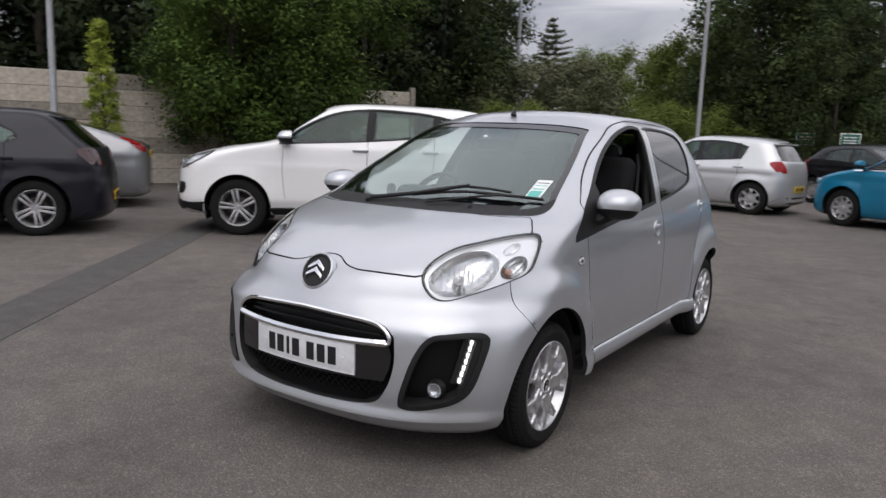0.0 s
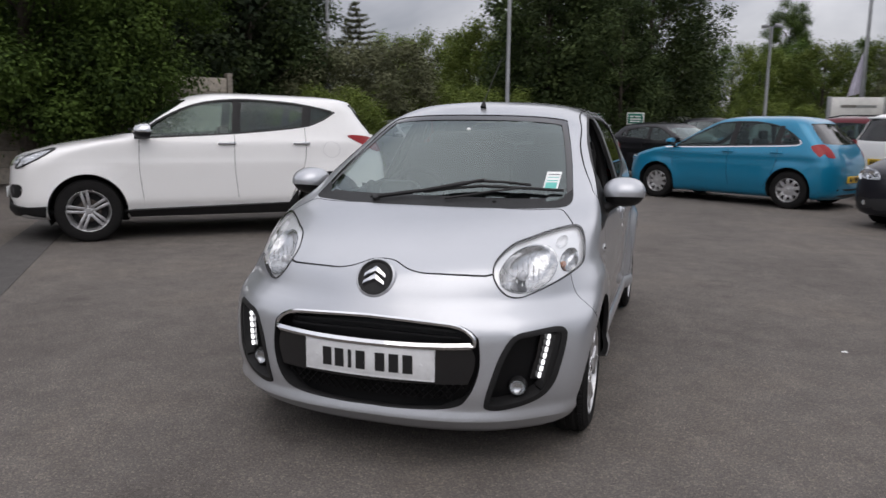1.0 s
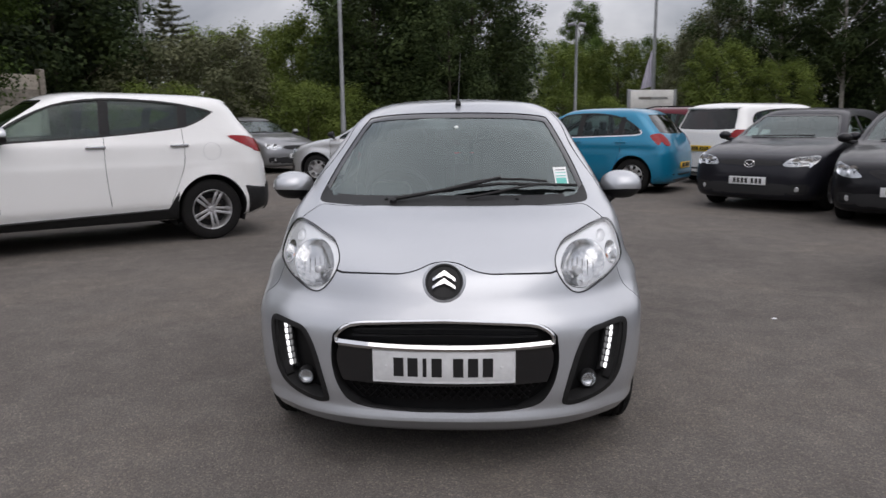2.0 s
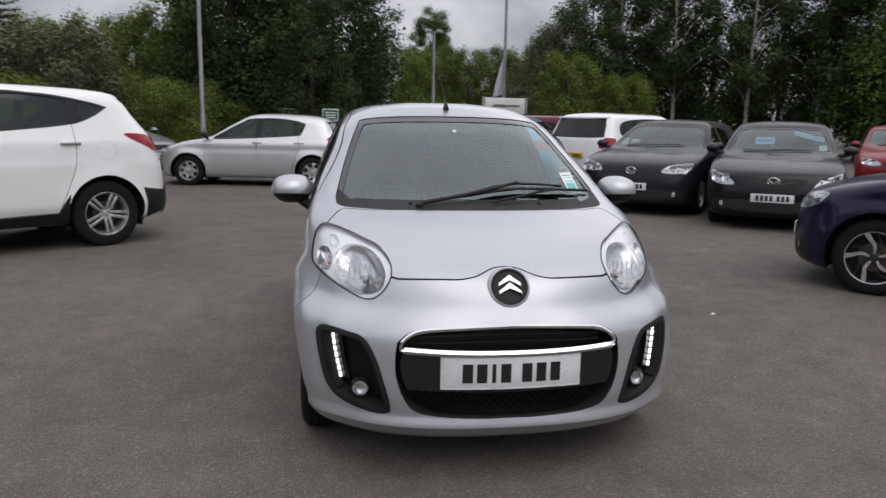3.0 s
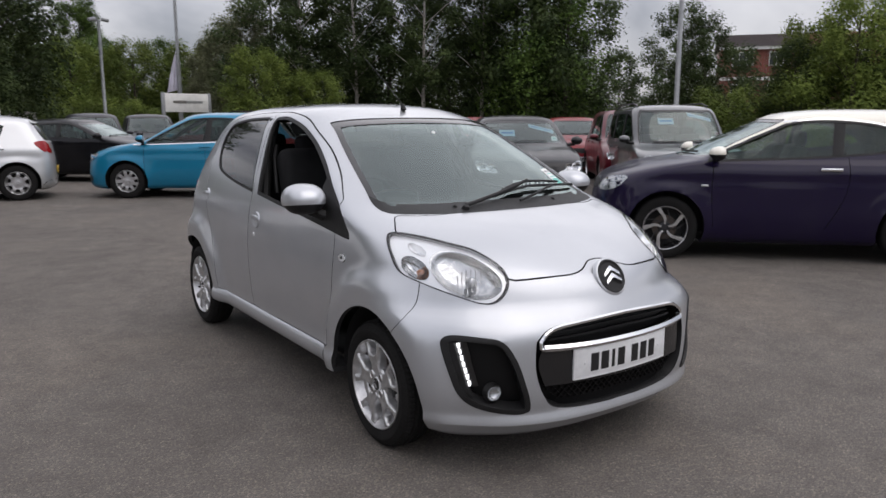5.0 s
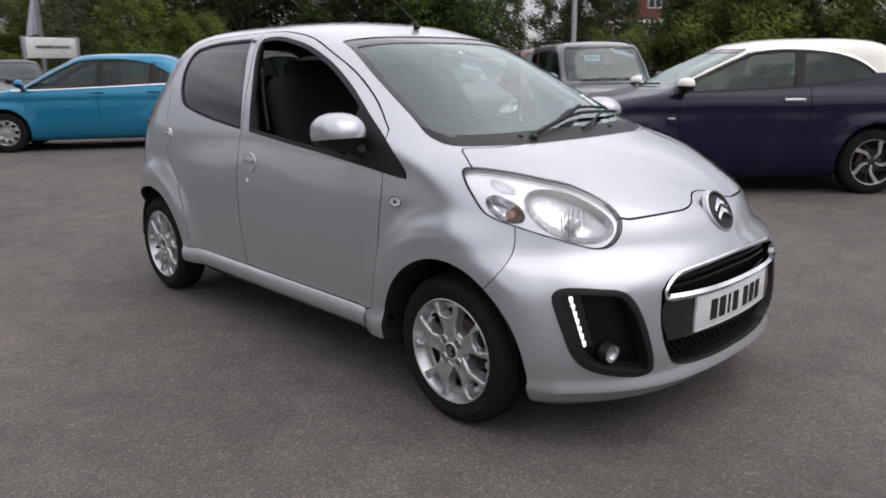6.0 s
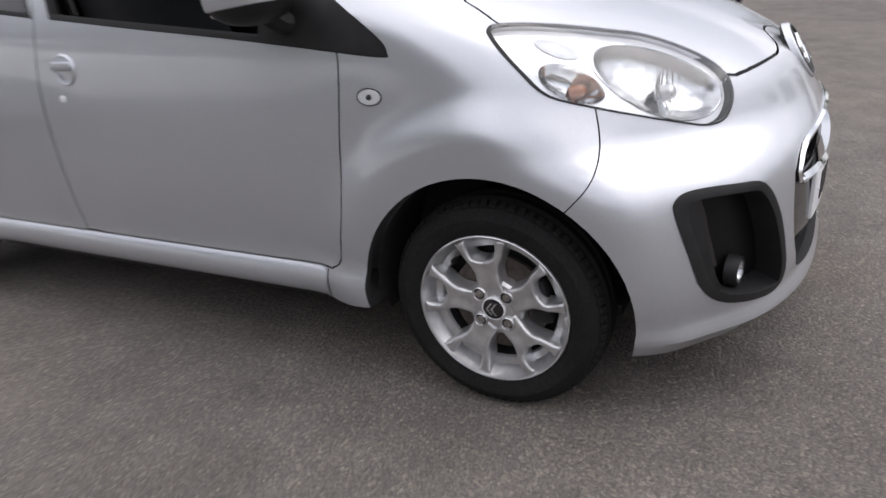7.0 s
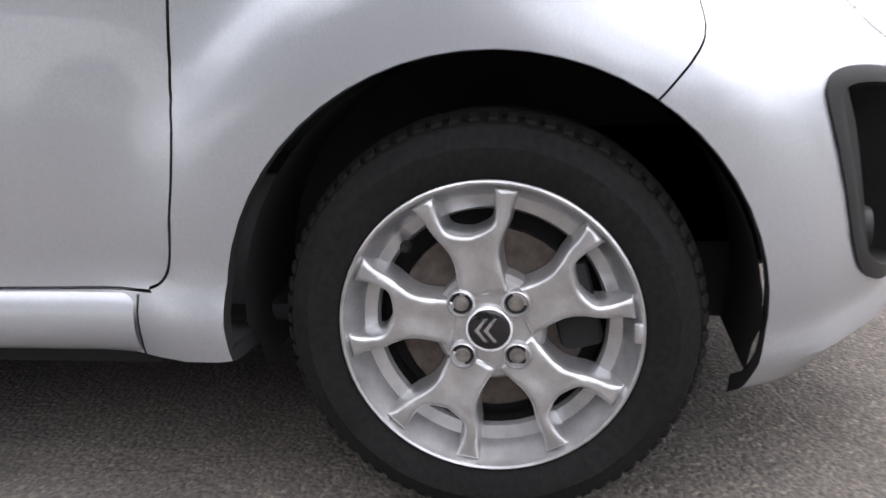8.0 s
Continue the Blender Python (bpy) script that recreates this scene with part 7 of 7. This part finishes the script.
make_car("compact_car", "dark violet three-door hatchback with cream roof and mirrors", (4.32, 1.50), (5.95, -0.12),
         dict(fo=0.70, ro=0.62, w=0.86, h=1.485, zn=0.80, zc=1.0, cowl=-0.95, pillar=0.17, roof_f=0.42, roof_r=0.36, tail_z=1.02, tail_in=0.08, wr=0.60, tyre=0.315, rim=0.22, style="swirl", paint="violet", roof="cream", mirror="cream", handle="chrome", steps=4,
              dlo=[(-0.86, 0.965), (-0.86, 0.965), (-0.45, 1.19), (-0.05, 1.335), (0.30, 1.365), (0.70, 1.335), (0.96, 1.26), (1.12, 1.15), (1.08, 1.10), (0.92, 1.07), (0.40, 1.02), (-0.30, 0.985)], pillars=(0.42,), seams=(-0.72, 0.50), handles=(0.34,), repeater=(-0.80, 0.74)))
make_car("compact_car", "charcoal five-door hatchback with a rear window spoiler", (-8.69, -1.16), (-7.14, 0.90),
         dict(fo=0.86, ro=0.77, w=0.89, h=1.46, zn=0.72, zc=0.98, cowl=-0.9, roof_f=0.35, roof_r=0.50, tail_z=0.98, tail_in=0.08, wr=0.58, tyre=0.32, rim=0.215, paint="charcoal", spoiler=0.16, tail_mat="smoked_lens",
              dlo=[(-0.95, 0.93), (-0.95, 0.93), (-0.55, 1.16), (-0.10, 1.31), (0.40, 1.34), (0.85, 1.29), (1.12, 1.15), (1.05, 1.06), (0.60, 1.0), (-0.30, 0.95)], pillars=(0.25,), seams=(-0.85, 0.2, 1.0), rear_plate=0.42))
make_car("family_car", "mid grey family hatchback with red tail lamps", (-11.34, 0.47), (-9.63, 2.75),
         dict(fo=0.95, ro=1.08, w=0.94, h=1.47, zn=0.74, zc=0.98, cowl=-0.95, roof_f=0.40, roof_r=1.30, tail_z=1.06, tail_in=0.05, wr=0.60, tyre=0.325, rim=0.215, paint="grey",
              dlo=[(-1.0, 0.95), (-1.0, 0.95), (-0.55, 1.18), (0.0, 1.32), (0.50, 1.34), (1.0, 1.25), (1.45, 1.09), (1.40, 1.03), (0.50, 1.0), (-0.3, 0.96)], pillars=(0.25, 1.0), seams=(-0.9, 0.25, 1.1), rear_plate=0.84))
make_car("compact_car", "dark grey hatchback facing across the yard with clear headlamps", (4.455, 6.92), (6.197, 8.90),
         dict(fo=0.84, ro=0.85, w=0.905, h=1.475, zn=0.76, zc=1.0, cowl=-0.92, roof_f=0.32, roof_r=0.40, wr=0.60, tyre=0.315, rim=0.205, paint="charcoal", badge=True, nose_n=3.3, style="trim", lamp=[(0.52, 0.655), (0.80, 0.66), (0.92, 0.70), (0.93, 0.79), (0.80, 0.785), (0.58, 0.745)], grille=[(0.44, 0.725), (0.44, 0.665), (0.0, 0.655)],
              dlo=[(-0.95, 0.95), (-0.95, 0.95), (-0.55, 1.18), (-0.10, 1.33), (0.50, 1.36), (1.0, 1.28), (1.15, 1.16), (1.10, 1.06), (0.3, 1.0), (-0.4, 0.96)], pillars=(0.22, 0.98), seams=(-0.88, 0.2, 1.0)))
make_car("compact_car", "black hatchback facing across the yard with sale stickers in the screen", (5.55, 5.10), (7.05, 7.26),
         dict(fo=0.86, ro=0.86, w=0.86, h=1.465, nose_n=2.8, lamp=[(0.56, 0.60), (0.80, 0.60), (0.90, 0.66), (0.92, 0.76), (0.84, 0.75), (0.66, 0.69)], grille=[(0.46, 0.685), (0.32, 0.59), (0.0, 0.565)], wing=[(-0.34, 0.668), (-0.22, 0.642), (0.0, 0.615), (0.22, 0.642), (0.34, 0.668)], zn=0.74, zc=0.99, cowl=-0.92, roof_f=0.32, roof_r=0.40, wr=0.60, tyre=0.315, rim=0.205, paint="black", badge=True, spoiler=0.14, stickers=True,
              dlo=[(-0.95, 0.95), (-0.95, 0.95), (-0.55, 1.18), (-0.10, 1.33), (0.50, 1.35), (1.0, 1.27), (1.15, 1.15), (1.10, 1.06), (0.3, 1.0), (-0.4, 0.96)], pillars=(0.22, 0.98), seams=(-0.88, 0.2, 1.0)))
make_car("people_carrier", "dark grey people carrier with roof rails and sale stickers", (8.05, 3.90), (9.75, 6.04),
         dict(fo=0.80, ro=0.75, w=0.88, h=1.66, zn=0.80, zc=0.98, cowl=-1.05, roof_f=0.10, roof_r=0.20, tail_z=1.05, wr=0.66, tyre=0.32, rim=0.205, paint="slate_grey", rails=True, stickers=True, privacy=True,
              dlo=[(-1.0, 0.96), (-1.0, 0.96), (-0.65, 1.26), (-0.35, 1.44), (0.2, 1.51), (1.2, 1.50), (1.65, 1.43), (1.62, 1.06), (0.4, 1.0)], pillars=(0.15, 1.1), seams=(-0.95, 0.1, 1.1)))
make_car("people_carrier", "white people carrier seen from its tail", (7.35, 12.55), (5.15, 11.07),
         dict(fo=0.90, ro=0.84, w=0.91, h=1.62, zn=0.82, zc=1.06, cowl=-1.15, roof_f=0.05, roof_r=0.28, tail_z=1.06, tail_in=0.06, wr=0.66, tyre=0.32, rim=0.21, paint="white", spoiler=0.16, privacy=True,
              dlo=[(-1.1, 1.03), (-1.1, 1.03), (-0.65, 1.30), (-0.3, 1.45), (0.3, 1.49), (1.2, 1.46), (1.6, 1.36), (1.55, 1.12), (0.4, 1.06)], pillars=(0.15, 1.05), seams=(-0.95, 0.1, 1.1), rear_plate=0.72))
make_car("estate_car", "dark red estate car parked behind the blue hatchback", (3.7, 17.4), (5.9, 15.9),
         dict(fo=0.88, ro=0.85, w=0.90, h=1.60, zn=0.78, zc=1.02, wr=0.62, cowl=-1.0, roof_r=0.35, paint="maroon", rails=True,
              dlo=[(-0.95, 0.98), (-0.95, 0.98), (-0.5, 1.25), (0.0, 1.41), (0.6, 1.44), (1.3, 1.38), (1.5, 1.25), (1.45, 1.10), (0.3, 1.03)], pillars=(0.22, 1.0), seams=(-0.88, 0.2, 1.0)))
make_car("compact_car", "black hatchback parked between the silver and the blue cars", (1.84, 14.48), (0.0, 16.04),
         dict(paint="black", wr=0.59, cowl=-0.95, h=1.42, ro=0.56, roof_r=0.42, roof_drop=0.03, dlo=[(-0.98, 0.94), (-0.98, 0.94), (-0.55, 1.15), (-0.10, 1.285), (0.50, 1.305), (1.0, 1.20), (1.12, 1.11), (1.06, 1.045), (0.3, 0.99), (-0.4, 0.955)], pillars=(0.2, 0.98), style="trim"))
for front, rear, paint_name, h, words in (((1.52, 17.83), (1.95, 20.35), "charcoal", 1.58, "dark grey hatchback in the back row"), ((3.60, 20.10), (4.05, 22.65), "charcoal", 1.58, "dark grey hatchback in the back row"), ((-5.3, 14.9), (-7.3, 16.5), "grey", 1.44, "mid grey hatchback half hidden by the white car"),
                                   ((9.6, 11.6), (11.2, 13.7), "red", 1.48, "red hatchback in the row behind"), ((11.6, 9.8), (13.2, 11.9), "red", 1.48, "red hatchback in the row behind"), ((9.7, 6.2), (11.4, 8.2), "maroon", 1.62, "dark red people carrier behind the grey one"),
                                   ((12.8, 7.6), (14.6, 9.5), "red", 1.50, "red hatchback in the row behind"), ((10.9, 0.4), (12.9, 2.1), "grey", 1.50, "mid grey hatchback behind the violet car")):
    make_car("compact_car", words, front, rear, dict(paint=paint_name, wr=0.60, cowl=-0.95, h=h, dlo=[(-0.98, 0.94), (-0.98, 0.94), (-0.55, 1.17 + (h - 1.47) * 0.6), (-0.10, h - 0.15), (0.50, h - 0.12), (1.0, h - 0.20), (1.15, 1.14), (1.10, 1.05), (0.3, 0.99), (-0.4, 0.955)], pillars=(0.2, 0.98), seams=None, style="trim"))

# a scrap on the ground
for at, turn in (((2.09, 0.44), 20),):
    bm = bmesh.new()
    bmesh.ops.create_grid(bm, x_segments=4, y_segments=3, size=0.5)
    for v in bm.verts:
        v.co = Vector((v.co.x * 0.034, v.co.y * 0.022, 0.004 + 0.005 * math.sin(9 * v.co.x + 5 * v.co.y) ** 2))
    bmesh.ops.solidify(bm, geom=bm.faces[:], thickness=0.001)
    scrap = tagged(part("paper_scrap", bm, "paper"), "small crumpled white paper scrap lying on the asphalt", "litter")
    scrap.matrix_basis = pose(*at, 0, 0, 0, turn)
